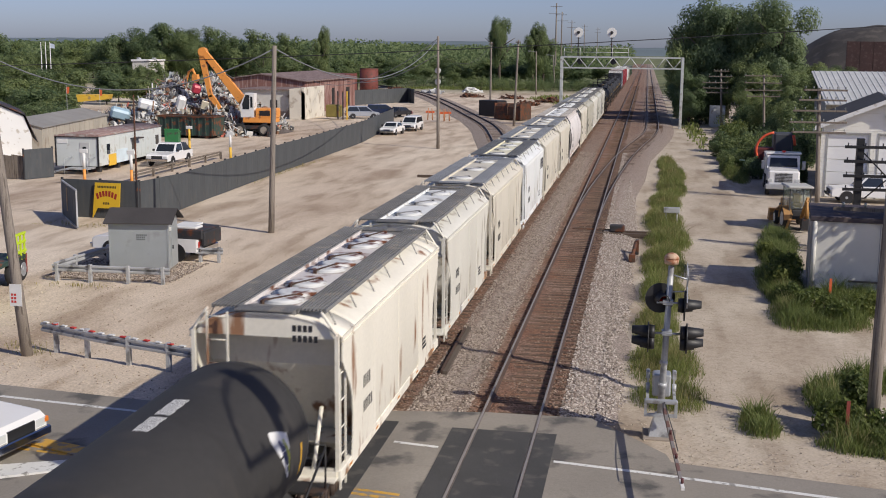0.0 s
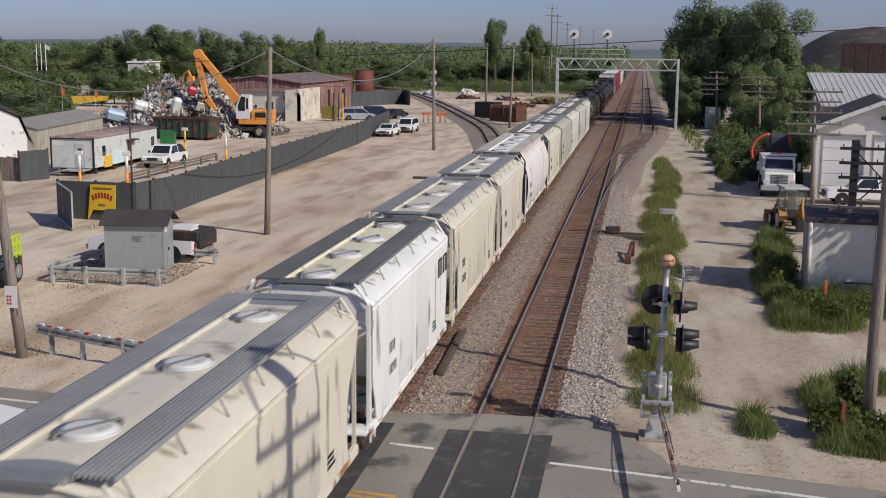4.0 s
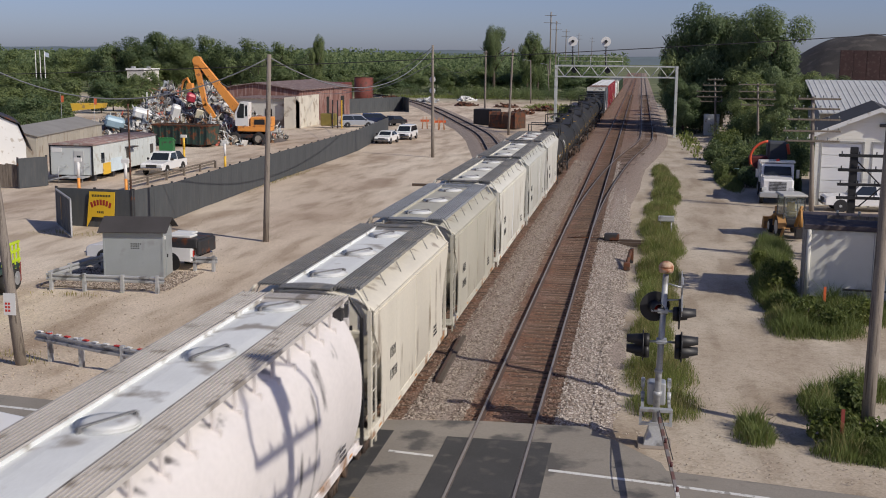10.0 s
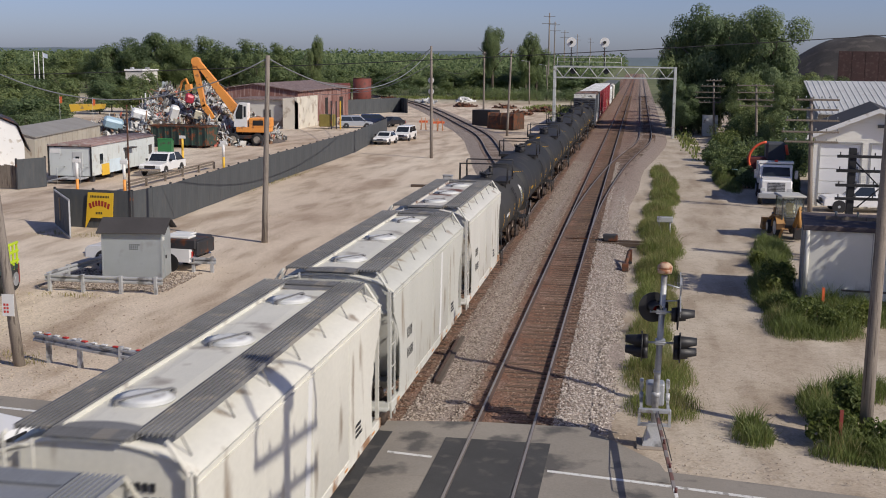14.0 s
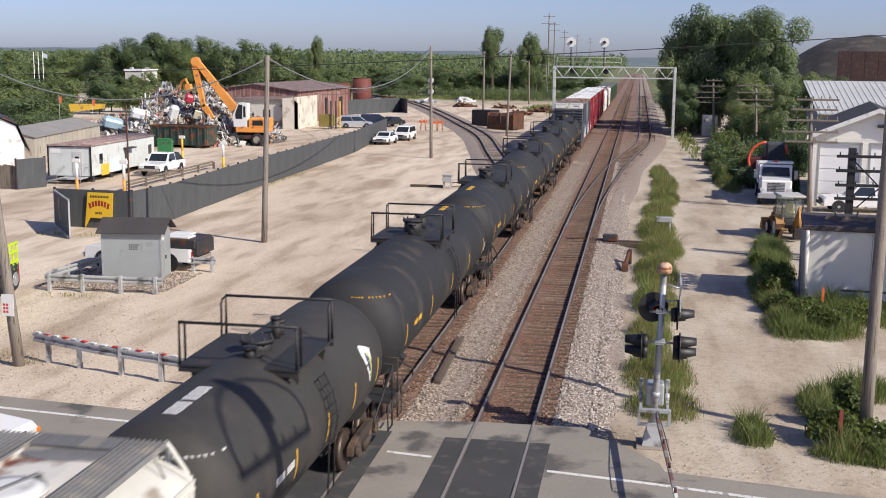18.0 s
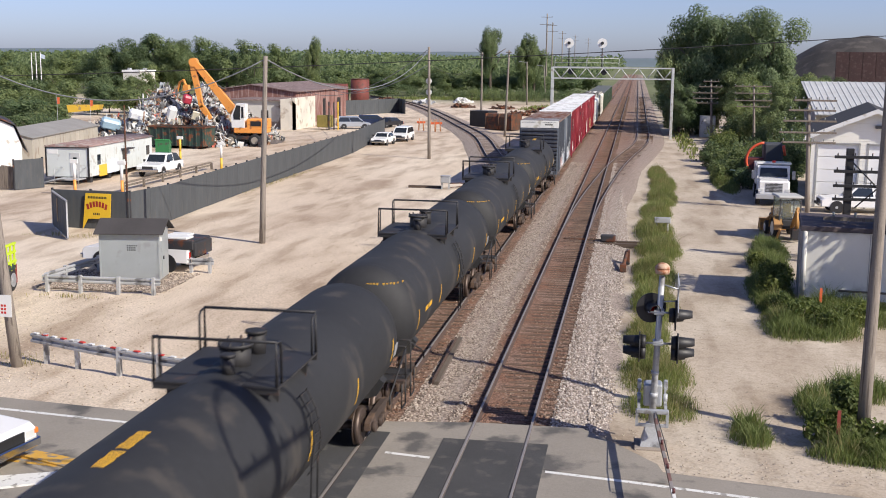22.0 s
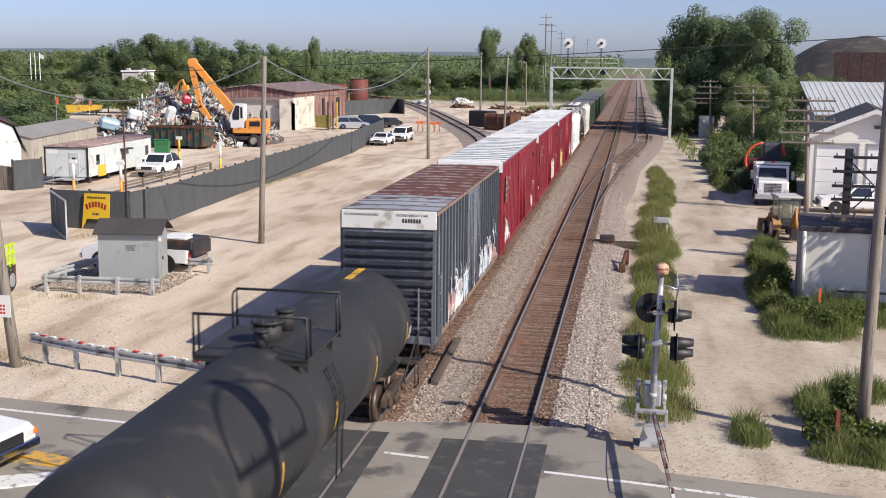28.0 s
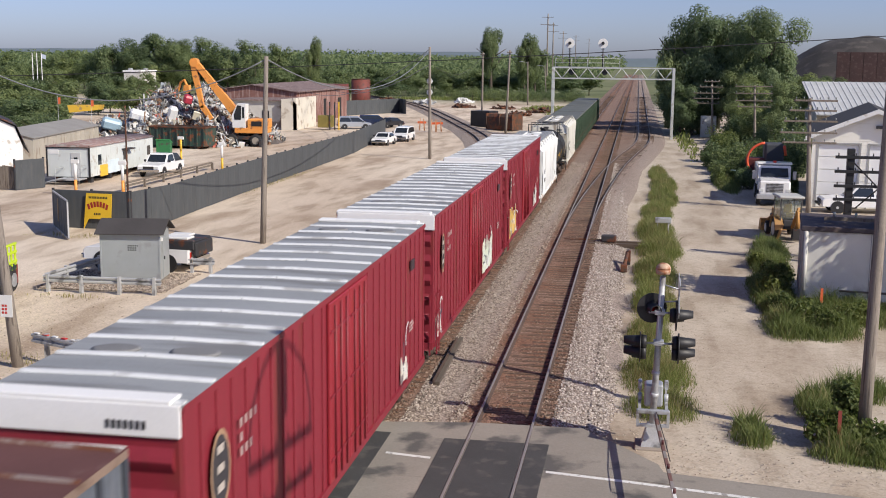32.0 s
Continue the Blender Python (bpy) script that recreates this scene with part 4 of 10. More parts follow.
def tank_car(s0, s1, label, number=0, plate=False, dark=(0.020, 0.0205, 0.022), dome=0.0):
    """A black tank car with a manway platform, ladders and stub sills."""
    L = s1 - s0
    half = L / 2 - 0.75
    car = thing("tank_car", pose(X_TRAIN, (s0 + s1) / 2, 0), label, "tank car", "freight train cars")
    CARS.append((car, (s0 + s1) / 2))
    tank_mat = mat("tank_black_%s" % ("c" if plate else "a" if number % 2 else "b"), dark, 0.72, var=0.22, big=0.4, fine=6, bump=0.05, stain=(0.05, 0.045, 0.04), amount=0.2, stain_size=1.0, streak=(1, 1, 0.3))
    R, zc, seg = 1.42, 2.37, 40
    def ring(y, r):
        return [(r * math.cos(2 * math.pi * i / seg), y, zc + r * math.sin(2 * math.pi * i / seg)) for i in range(seg)]
    rings = []
    for k in range(7):
        a = math.pi / 2 * (1 - k / 6.0)
        rings.append(ring(-half + 0.75 * (1 - math.sin(a)), max(0.02, R * math.cos(a))))
    rings += [ring(y, R) for y in np.linspace(-half + 1.5, half - 1.5, 7)]
    for k in range(7):
        a = math.pi / 2 * k / 6.0
        rings.append(ring(half - 0.75 * (1 - math.sin(a)), max(0.02, R * math.cos(a))))
    s = Shape()
    s.loft(rings, True)
    tank = part("tank", s, tank_mat, car)
    for y in np.linspace(-half + 0.9, half - 0.9, 6):
        s = Shape()
        s.loft([ring(y - 0.03, R + 0.003), ring(y + 0.03, R + 0.003)], True, False)
        part("weld_seam", s, tank_mat, tank)
    # manway, valves and platform
    top = 0.2 if plate else 0.4
    s = Shape()
    s.rod((0, -0.15, zc + R - 0.1), (0, -0.15, zc + R + top - 0.06), 0.29, seg=20)
    s.rod((0, -0.15, zc + R + top - 0.06), (0, -0.15, zc + R + top), 0.34, seg=20)
    for k in range(8):
        a = k * math.pi / 4
        s.rod((0.31 * math.cos(a), -0.15 + 0.31 * math.sin(a), zc + R + top - 0.1), (0.31 * math.cos(a), -0.15 + 0.31 * math.sin(a), zc + R + top + 0.06), 0.025, seg=5)
    part("manway", s, TANKFIT, car)
    for y, r, h in ((0.75, 0.09 if plate else 0.18, 0.38), (-0.85, 0.12, 0.75 * top), (1.05, 0.09, 0.25)):
        s = Shape()
        s.rod((0.1, y, zc + R - 0.05), (0.1, y, zc + R + h), r, seg=12)
        s.rod((0.1, y, zc + R + h), (0.1, y, zc + R + h + 0.06), r * 1.2, seg=12)
        part("valve", s, TANKFIT, car)
    for sgn in (-1, 1):
        s = Shape()
        x0, x1 = sorted((sgn * 0.42, sgn * 1.18))
        s.box(x0, x1, -1.3, 1.3, zc + R - 0.13, zc + R - 0.09)
        for y in (-1.28, 1.22):
            s.box(x0, x1, y, y + 0.06, zc + R - 0.24, zc + R - 0.12)
        for y in (-0.9, 0.9):
            s.prism([(sgn * 1.1, zc + R - 0.12), (sgn * 0.5, zc + R - 0.12), (sgn * 0.95, zc + R - 0.55), (sgn * 1.05, zc + R - 0.55)], y - 0.02, y + 0.02)
        part("platform", s, TANKFIT, car)
        s = Shape()
        x = sgn * 1.15
        zt = zc + R + 0.72
        zb = zc + R - 0.11
        # one end bar across the tank and two hoops beside it
        y = sgn * 1.27
        s.pipe([(-1.15, y, zb), (-1.15, y, zt), (1.15, y, zt), (1.15, y, zb)], 0.034)
        part("railing", s, BLACK, car)
        for yy in (y, -y):
            d = -0.28 if yy > 0 else 0.28
            s = Shape()
            s.pipe([(x, yy, zt - 0.02), (x, yy + d * 0.7, zt - 0.03), (x, yy + d, zt - 0.12), (x, yy + d, zb)], 0.024)
            part("grab_rail", s, BLACK, car)
        # side ladder following the shell
        s = Shape()
        for dy in (-0.22, 0.22):
            s.pipe([(sgn * (R + 0.12) * math.cos(a), dy, zc + (R + 0.12) * math.sin(a)) for a in (0.62, 0.35, 0.0, -0.3)] + [(sgn * (R + 0.02), dy, 0.9)], 0.02, 5)
        for k in range(9):
            a = 0.6 - k * 0.13
            s.rod((sgn * (R + 0.12) * math.cos(a), -0.22, zc + (R + 0.12) * math.sin(a)), (sgn * (R + 0.12) * math.cos(a), 0.22, zc + (R + 0.12) * math.sin(a)), 0.015, seg=4)
        part("ladder", s, TANKFIT, car)
    for ob in car.children:
        if dome and ob.name.split(".")[0] in ("manway", "valve", "platform", "railing", "grab_rail", "ladder"):
            ob.location.y += dome
    # stub sills, bolsters, end platforms
    for sgn in (-1, 1):
        s = Shape()
        s.box(-0.35, 0.35, sgn * (half - 1.4) - 1.4, sgn * (half - 1.4) + 1.6, 0.72, 1.12, 0.02)
        s.prism([(-1.3, 1.5), (-1.1, 1.15), (-0.4, 0.95), (0.4, 0.95), (1.1, 1.15), (1.3, 1.5), (1.0, 1.75), (-1.0, 1.75)], sgn * (half - 1.55) - 0.2, sgn * (half - 1.55) + 0.2)
        part("bolster", s, tank_mat, car)
        s = Shape()
        yb = sgn * (half + 0.25)
        s.box(-1.45, 1.45, yb - 0.28, yb + 0.28, 1.02, 1.08)
        s.pipe([(-1.45, yb, 1.05), (-1.45, yb, 1.95), (-0.5, yb, 1.95), (-0.5, yb, 1.05)], 0.025)
        s.pipe([(1.45, yb, 1.05), (1.45, yb, 1.95), (0.5, yb, 1.95), (0.5, yb, 1.05)], 0.025)
        for x in (-1.45, 1.45):
            s.pipe([(x, yb, 1.05), (x, yb, 0.4)], 0.025)
            s.pipe([(x, yb - sgn * 0.5, 1.05), (x, yb - sgn * 0.5, 0.4), (x, yb, 0.4)], 0.022)
            s.pipe([(x, yb, 1.9), (x, yb - sgn * 2.0, 1.15), (x, yb - sgn * 2.0, 0.95)], 0.025)
        part("end_platform", s, TANKFIT, car)
        bogie(car, sgn * (half - 1.15))
        coupler(car, sgn * (L / 2 - 0.35), sgn)
    s = Shape()
    for x in (-0.5, 0.5):
        s.rod((x, -half + 2, 0.98), (x, half - 2, 0.98), 0.04, seg=6)
    s.rod((0, -1.0, 0.95), (0, 1.0, 0.95), 0.18, seg=10)
    s.rod((0, 0.1, 1.15), (0, 0.1, 0.65), 0.2, seg=12)
    part("outlet_gear", s, TANKFIT, car)
    # yellow conspicuity marks, top panel and lettering bars
    for k in range(5):
        y = -half + 1.2 + (2 * half - 2.4) * k / 4
        for sgn in (-1, 1):
            s = Shape()
            pts = [(-0.33 + 0.07 * i) for i in range(7)]
            s.loft([[(sgn * r * math.cos(a), yy, zc + r * math.sin(a)) for r, yy in ((R + 0.004, y - 0.028), (R + 0.004, y + 0.028), (R - 0.02, y + 0.028), (R - 0.02, y - 0.028))] for a in pts])
            part("mark", s, MARKYELLOW, car, "vertical yellow mark")
    s = Shape()
    start = (half - 4.7 if dome else -half + 1.1) if plate else {0: half - 2.9, 1: -half + 2.8, 4: half - 2.1}.get(number)
    for k in range(14 if start is not None else 0):
        if k != 6:
            y = start + k * 0.115
            wd = (0.085 if plate else 0.065) + 0.006 * ((k * 7) % 3)
            s = Shape()
            s.loft([[(r * math.cos(a), yy, zc + r * math.sin(a)) for r, yy in ((R + 0.004, y), (R + 0.004, y + 0.062), (R - 0.02, y + 0.062), (R - 0.02, y))] for a in (math.pi / 2 - wd, math.pi / 2, math.pi / 2 + wd)])
            part("letter", s, PLATE if plate else MARKYELLOW, car, "letter of the top lettering as a bar")
    s = Shape()
    for k in range(9):
        if k != 4:
            y = -half + 2.2 + k * 0.12
            s.loft([[(r * math.cos(a), yy, zc + r * math.sin(a)) for r, yy in ((R + 0.004, y), (R + 0.004, y + 0.07), (R - 0.02, y + 0.07), (R - 0.02, y))] for a in (-0.1, -0.05, 0.0)])
    for k in range(11):
        if k != 4:
            x = 0.12 + k * 0.085
            for z0, z1 in ((3.25, 3.38),):
                yy = -half + 0.75 * (1 - math.sqrt(max(0.0, 1 - ((x + 0.03) ** 2 + (z1 - zc) ** 2) / R ** 2)))
                s.box(x, x + 0.055, yy - 0.012, yy + 0.1, z0, z1)
    part("marking", s, PLATE if plate else MARKYELLOW, car, "lettering on shell and head as bars")
    if plate:
        s = Shape()
        y = half - 2.15
        def kite(lift, rows):
            q = Shape()
            q.loft([[(r * math.cos(a), yy, zc + r * math.sin(a)) for r, yy in ((R + lift, y + c - k), (R + lift, y + c + k), (R - 0.02, y + c + k), (R - 0.02, y + c - k))] for a, c, k in rows])
            return q
        panel = part("panel", kite(0.004, ((-0.16, 0.16, 0.02), (0.0, 0.12, 0.13), (0.2, 0.06, 0.27), (0.36, 0.0, 0.36), (0.44, -0.14, 0.24), (0.52, -0.3, 0.04))), PLATE, car, "white kite-shaped panel with an emblem")
        part("emblem", kite(0.007, ((-0.08, 0.15, 0.02), (0.08, 0.1, 0.08), (0.24, 0.02, 0.1), (0.36, -0.08, 0.03))), mat("emblem_navy", (0.05, 0.06, 0.14), 0.6), panel)
        part("swoosh", kite(0.008, ((-0.1, 0.2, 0.015), (0.06, 0.22, 0.05), (0.2, 0.2, 0.05), (0.34, 0.1, 0.02))), mat("emblem_lime", (0.45, 0.48, 0.08), 0.6), panel)
    else:
        s = Shape()
        y = half - 0.95
        s.loft([[((R - 0.02 + q) * math.cos(a), yy, zc + (R - 0.02 + q) * math.sin(a)) for q, yy in ((0.026, y), (0.026, y + 0.32), (-0.02, y + 0.32), (-0.02, y))] for a in (-0.3, -0.18, -0.06)])
        part("placard", s, ALU, car, "pale placard")
    return car


def boxcar(s0, s1, label, red=True, variant=0):
    """A high boxcar with ribbed sides, corrugated ends and a roof of cross ribs."""
    L = s1 - s0
    half = L / 2 - 0.85
    car = thing("boxcar", pose(X_TRAIN, (s0 + s1) / 2, 0), label, "boxcar", "freight train cars")
    CARS.append((car, (s0 + s1) / 2))
    if red:
        side = mat("boxcar_red", (0.235, 0.022, 0.036), 0.5, var=0.13, big=0.5, fine=7, bump=0.06, stain=(0.2, 0.03, 0.03), amount=0.15, stain_size=1.2, streak=(1, 1, 0.25))
        roofm = mat("boxcar_roof_grey", (0.30, 0.315, 0.325), 0.6, 0.0, var=0.2, stain=(0.2, 0.2, 0.2), amount=0.3, stain_size=1.0, streak=(0.25, 2, 1))
        ribm = mat("boxcar_roof_pale", (0.7, 0.72, 0.73), 0.5, var=0.12, stain=(0.42, 0.42, 0.42), amount=0.3, stain_size=1.1)
    else:
        side = mat("boxcar_grey", (0.115, 0.132, 0.16), 0.6, var=0.25, big=0.6, fine=7, bump=0.08, stain=(0.23, 0.23, 0.25), amount=0.3, stain_size=1.3, streak=(1, 1, 0.2))
        roofm = mat("boxcar_roof_rust", (0.12, 0.05, 0.043), 0.75, var=0.22, stain=(0.17, 0.1, 0.085), amount=0.12, stain_size=1.6)
        ribm = mat("boxcar_roof_pale_rust", (0.30, 0.24, 0.22), 0.7, var=0.3, stain=RUST, amount=0.5, stain_size=2)
    w, zt, ridge = 1.46, 4.9, 0.045
    s = Shape()
    s.box(-w, w, -half, half, 1.0, zt, 0.02)
    part("body", s, side, car)
    # roof: low gable with cross ribs
    s = Shape()
    s.prism([(-w - 0.04, zt - 0.02), (w + 0.04, zt - 0.02), (w + 0.04, zt + 0.02), (0, zt + ridge), (-w - 0.04, zt + 0.02)], -half - 0.02, half + 0.02)
    roof = part("roof", s, roofm, car)
    n = int(L / 1.15)
    rw = 0.085 if red else 0.03
    for k in range(n + 1):
        y = -half + 0.12 + (2 * half - 0.24) * k / n
        q = Shape()
        for sgn in (-1, 1):
            q.loft([[(sgn * 0.01, y - rw, zt + ridge - 0.01), (sgn * 0.01, y + rw, zt + ridge - 0.01), (sgn * 0.01, y + rw * 0.6, zt + ridge + 0.035), (sgn * 0.01, y - rw * 0.6, zt + ridge + 0.035)],
                    [(sgn * (w + 0.02), y - rw, zt + 0.0), (sgn * (w + 0.02), y + rw, zt + 0.0), (sgn * (w + 0.02), y + rw * 0.6, zt + 0.055), (sgn * (w + 0.02), y - rw * 0.6, zt + 0.055)]])
        part("roof_rib", q, ribm if red or y > -half + 3.9 else mat("boxcar_rib_dark", (0.12, 0.11, 0.11), 0.7, var=0.25), roof)
    if not red:
        q = Shape()
        q.prism([(-w, zt + 0.024), (w, zt + 0.024), (w, zt + 0.03), (0, zt + ridge + 0.01), (-w, zt + 0.03)], -half, -half + 3.9)
        part("roof_patch", q, mat("boxcar_roof_zinc", (0.40, 0.41, 0.43), 0.5, 0.2, var=0.15, stain=RUST, amount=0.25, stain_size=1.3), roof, "pale zinc roof panels with rust")
    else:
        for yy in (-half + 2.6, half - 1.9):
            for x in (-0.65, 0.65):
                q = Shape()
                tilt = 0.017 * (1 if x < 0 else -1)
                q.loft([[(x + 0.4 * r * math.cos(t), yy + 0.26 * r * math.sin(t), zt + h + tilt * r * math.cos(t) * 0.4) for t in [math.pi * k / 9 for k in range(18)]] for r, h in ((1.0, 0.03), (1.0, 0.062), (0.86, 0.075))], True)
                part("roof_pad", q, mat("roof_pad_grey", (0.2, 0.2, 0.2), 0.7, var=0.2), roof)
    # side posts and doors
    door0, door1 = (-1.6, 1.6) if red else (-1.5, 1.5)
    for sgn in (-1, 1):
        m_ = int(half / 0.62)
        pm = kept("boxpost%d" % red, lambda: Shape().box(0, 0.03 if red else 0.065, -0.04, 0.04, 1.05, zt - 0.08, 0.012).mesh("side_post", side if red else mat("boxcar_post", (0.055, 0.063, 0.08), 0.6, var=0.25, stain=(0.14, 0.15, 0.17), amount=0.3, streak=(1, 1, 0.2))))
        ys = [-half + 0.06 + (2 * half - 0.12) * k / (2 * m_) for k in range(2 * m_ + 1)]
        each("side_post", pm, car, [pose(sgn * w, y, 0, 0, 0, 0 if sgn > 0 else 180) for y in ys if not door0 - 0.2 < y < door1 + 0.2])
        q = Shape()
        x0, x1 = sorted((sgn * (w - 0.02), sgn * (w + 0.05)))
        q.box(x0, x1, -half, half, 0.92, 1.1)
        q.box(x0, x1, -half, half, zt - 0.09, zt + 0.015)
        part("side_sill", q, side if red else mat("boxcar_edge_rust", (0.24, 0.17, 0.13), 0.75, var=0.25, stain=(0.12, 0.07, 0.05), amount=0.3), car)
        for a, b in ((door0, 0), (0, door1)):
            q = Shape()
            x0, x1 = sorted((sgn * (w + 0.01), sgn * (w + 0.075)))
            q.box(x0, x1, a + 0.03, b - 0.03, 1.12, zt - 0.12, 0.015)
            dm = mat("boxcar_door_red", (0.30, 0.024, 0.036), 0.45, var=0.1, stain=(0.3, 0.03, 0.03), amount=0.12) if red else side
            d = part("door", q, dm, car, "" if not red else "brighter red plug door")
            q = Shape()
            for y in (a + 0.35, b - 0.35, (a + b) / 2):
                q.rod((sgn * (w + 0.11), y, 1.15), (sgn * (w + 0.11), y, zt - 0.2), 0.022, seg=5)
            for z in (1.6, 2.9, 4.2):
                x0, x1 = sorted((sgn * (w + 0.06), sgn * (w + 0.1)))
                q.box(x0, x1, a + 0.06, b - 0.06, z - 0.03, z + 0.03)
            part("door_rod", q, side, d)
        ladder(car, sgn * (w + 0.09), -sgn * (half - 0.3), 0.7, 2.6 if red else 3.0, side)
    # corrugated ends
    for sgn in (-1, 1):
        nr = 6 if red else 11
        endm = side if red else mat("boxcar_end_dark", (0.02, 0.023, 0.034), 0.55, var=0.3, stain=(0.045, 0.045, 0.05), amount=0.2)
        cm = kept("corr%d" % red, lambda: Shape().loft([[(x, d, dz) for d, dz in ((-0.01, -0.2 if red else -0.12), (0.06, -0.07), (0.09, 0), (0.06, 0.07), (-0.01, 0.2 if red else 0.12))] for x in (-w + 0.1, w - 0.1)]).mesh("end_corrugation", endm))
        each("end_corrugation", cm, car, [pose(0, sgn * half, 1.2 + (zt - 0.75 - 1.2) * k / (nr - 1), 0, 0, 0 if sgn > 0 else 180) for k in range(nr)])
        q = Shape()
        q.box(-w - 0.01, w + 0.01, min(sgn * half, sgn * (half + 0.05)), max(sgn * half, sgn * (half + 0.05)), zt - (0.42 if red else 0.52), zt + 0.03, 0.01)
        if red:
            q.box(-w - 0.03, w - 0.12, min(sgn * (half + 0.04), sgn * (half - 0.34)), max(sgn * (half + 0.04), sgn * (half - 0.34)), zt + 0.026, zt + ridge + 0.045, 0.01)
        bandm = mat("white_end_paint", (0.84, 0.84, 0.83), 0.5, var=0.06) if red else mat("dirty_white_band", (0.74, 0.74, 0.70), 0.6, var=0.1, stain=(0.42, 0.40, 0.33), amount=0.28, stain_size=1.6)
        part("end_band", q, bandm, car, "white painted band across the top of the end")
        q = Shape()
        bar_rows(q, [0.66], 0.42, zt - 0.2, 0.12, 0.085, "y", -half - 0.052)
        if sgn < 0 and variant in (1, 3):
            part("marking", q, MARKBLACK, car, "black lettering as bars")
        if sgn < 0 and not red:
            word("NO RUNNING BOARD", 0.105, car, MARKBLACK, Matrix.Translation((-0.85, -half - 0.054, zt - 0.13)) @ Matrix.Rotation(math.pi / 2, 4, "X"))
            word("EXCESS HEIGHT CAR", 0.105, car, MARKBLACK, Matrix.Translation((0.72, -half - 0.054, zt - 0.13)) @ Matrix.Rotation(math.pi / 2, 4, "X"))
        ladder(car, -sgn * (w - 0.3), sgn * (half + 0.12), 0.7, 2.6, side, axis="x")
        q = Shape()
        q.box(-w, w, min(sgn * (half - 0.02), sgn * (half + 0.12)), max(sgn * (half - 0.02), sgn * (half + 0.12)), 0.86, 1.08)
        q.box(-0.3, 0.3, min(sgn * (half - 0.3), sgn * (half + 0.45)), max(sgn * (half - 0.3), sgn * (half + 0.45)), 0.7, 1.02)
        part("end_sill", q, side, car)
        bogie(car, sgn * (half - 1.7))
        coupler(car, sgn * (L / 2 - 0.35), sgn)
    q = Shape()
    q.box(-0.35, 0.35, -half + 1.5, half - 1.5, 0.7, 1.05)
    q.box(-1.3, 1.3, -1.2, 1.2, 0.75, 1.0)
    part("underframe", q, TRUCKMAT, car)
    xs = w + 0.07
    rnd = random.Random(variant + 3)
    if red:
        # oval emblem as a plain shape, lettering bars, paint tags
        ew = 0.4 if variant == 1 else 0.25
        q = Shape()
        for k in range(16):
            a = 2 * math.pi * k / 16
            b = 2 * math.pi * (k + 1) / 16
            c = (-half + 1.25, 3.6)
            q.add([(xs + 0.004, c[0] + ew * r * math.cos(t), c[1] + 0.62 * r * math.sin(t)) for r, t in ((1, a), (1, b), (0.86, b), (0.86, a))], [(0, 1, 2, 3)])
        part("emblem", q, mat("emblem_gold", (0.42, 0.26, 0.16), 0.6, var=0.2), car, "faded gold oval emblem")
        q = Shape()
        q.prism([(-half + 1.25 + 0.86 * ew * math.cos(t), 3.6 + 0.53 * math.sin(t)) for t in [2 * math.pi * k / 16 for k in range(16)]], xs, xs + 0.003, "x")
        part("emblem_field", q, mat("emblem_dark", (0.05, 0.045, 0.05), 0.6, var=0.2), car)
        q = Shape()
        for k in range(3):
            q.box(xs + 0.003, xs + 0.005, -half + 1.12, -half + 1.38, 3.28 + k * 0.29, 3.40 + k * 0.29)
        part("emblem_bars", q, mat("emblem_pale", (0.5, 0.45, 0.4), 0.6, var=0.2), car)
        q = Shape()
        bar_rows(q, [0.9, 0.35, 0.7], -half + 2.1, 4.1, 0.14, 0.22, "x", xs, gap=0.6)
        bar_rows(q, [0.6, 0.7, 0.5], half - 2.4, 2.6, 0.06, 0.1, "x", xs)
        part("marking", q, mat("faded_white", (0.5, 0.38, 0.36), 0.6, var=0.15), car, "faded white lettering as bars")
        q = Shape()
        q.box(xs - 0.04, xs + 0.01, half - 2.15, half - 1.75, 3.95, 4.22, 0.01)
        part("placard_board", q, mat("placard_dark", (0.05, 0.03, 0.035), 0.7, var=0.2), car, "small dark placard board")
    cols = ((0.72, 0.7, 0.62), (0.62, 0.68, 0.55), (0.3, 0.6, 0.55), (0.65, 0.42, 0.1)) if red else ((0.75, 0.75, 0.75), (0.42, 0.25, 0.22), (0.5, 0.6, 0.68), (0.7, 0.7, 0.72))
    spots = {0: [(-half + 0.1, 0.9, 0), (1.9, 2.9, 1)], 1: [(-half + 0.7, 1.9, 0), (half - 3.4, 0.9, 0)], 2: [(-half + 0.5, 3.4, 3), (half - 4.2, 1.8, 0)], 3: [(-half + 2.0, 1.6, 1), (-4.4, 1.9, 3), (-2.4, 1.8, 2), (-0.5, 2.0, 0), (1.6, 2.4, 2), (4.0, 1.6, 3), (half - 2.2, 1.5, 1)]}[variant]
    for y0, width, c in spots:
        # a filled ragged patch low on the side and sprayed strokes over it
        q = Shape()
        n = int(width / 0.16)
        edge = [(y0 + k * 0.16, (2.15 if red and width > 2 else 1.75) + rnd.uniform(-.3, .45)) for k in range(n + 1)]
        base = [(y0 + k * 0.16, 1.12 + rnd.uniform(0, .12)) for k in range(n + 1)]
        q.loft([[(xs - 0.03, *base[k]), (xs + 0.001, *base[k]), (xs + 0.001, *edge[k]), (xs - 0.03, *edge[k])] for k in range(n + 1)])
        part("paint_patch", q, mat("graffiti_%d%d" % (red, c), cols[c], 0.6, var=0.25, stain=(0.3, 0.25, 0.25), amount=0.3), car, "sprayed patch of paint low on the side")
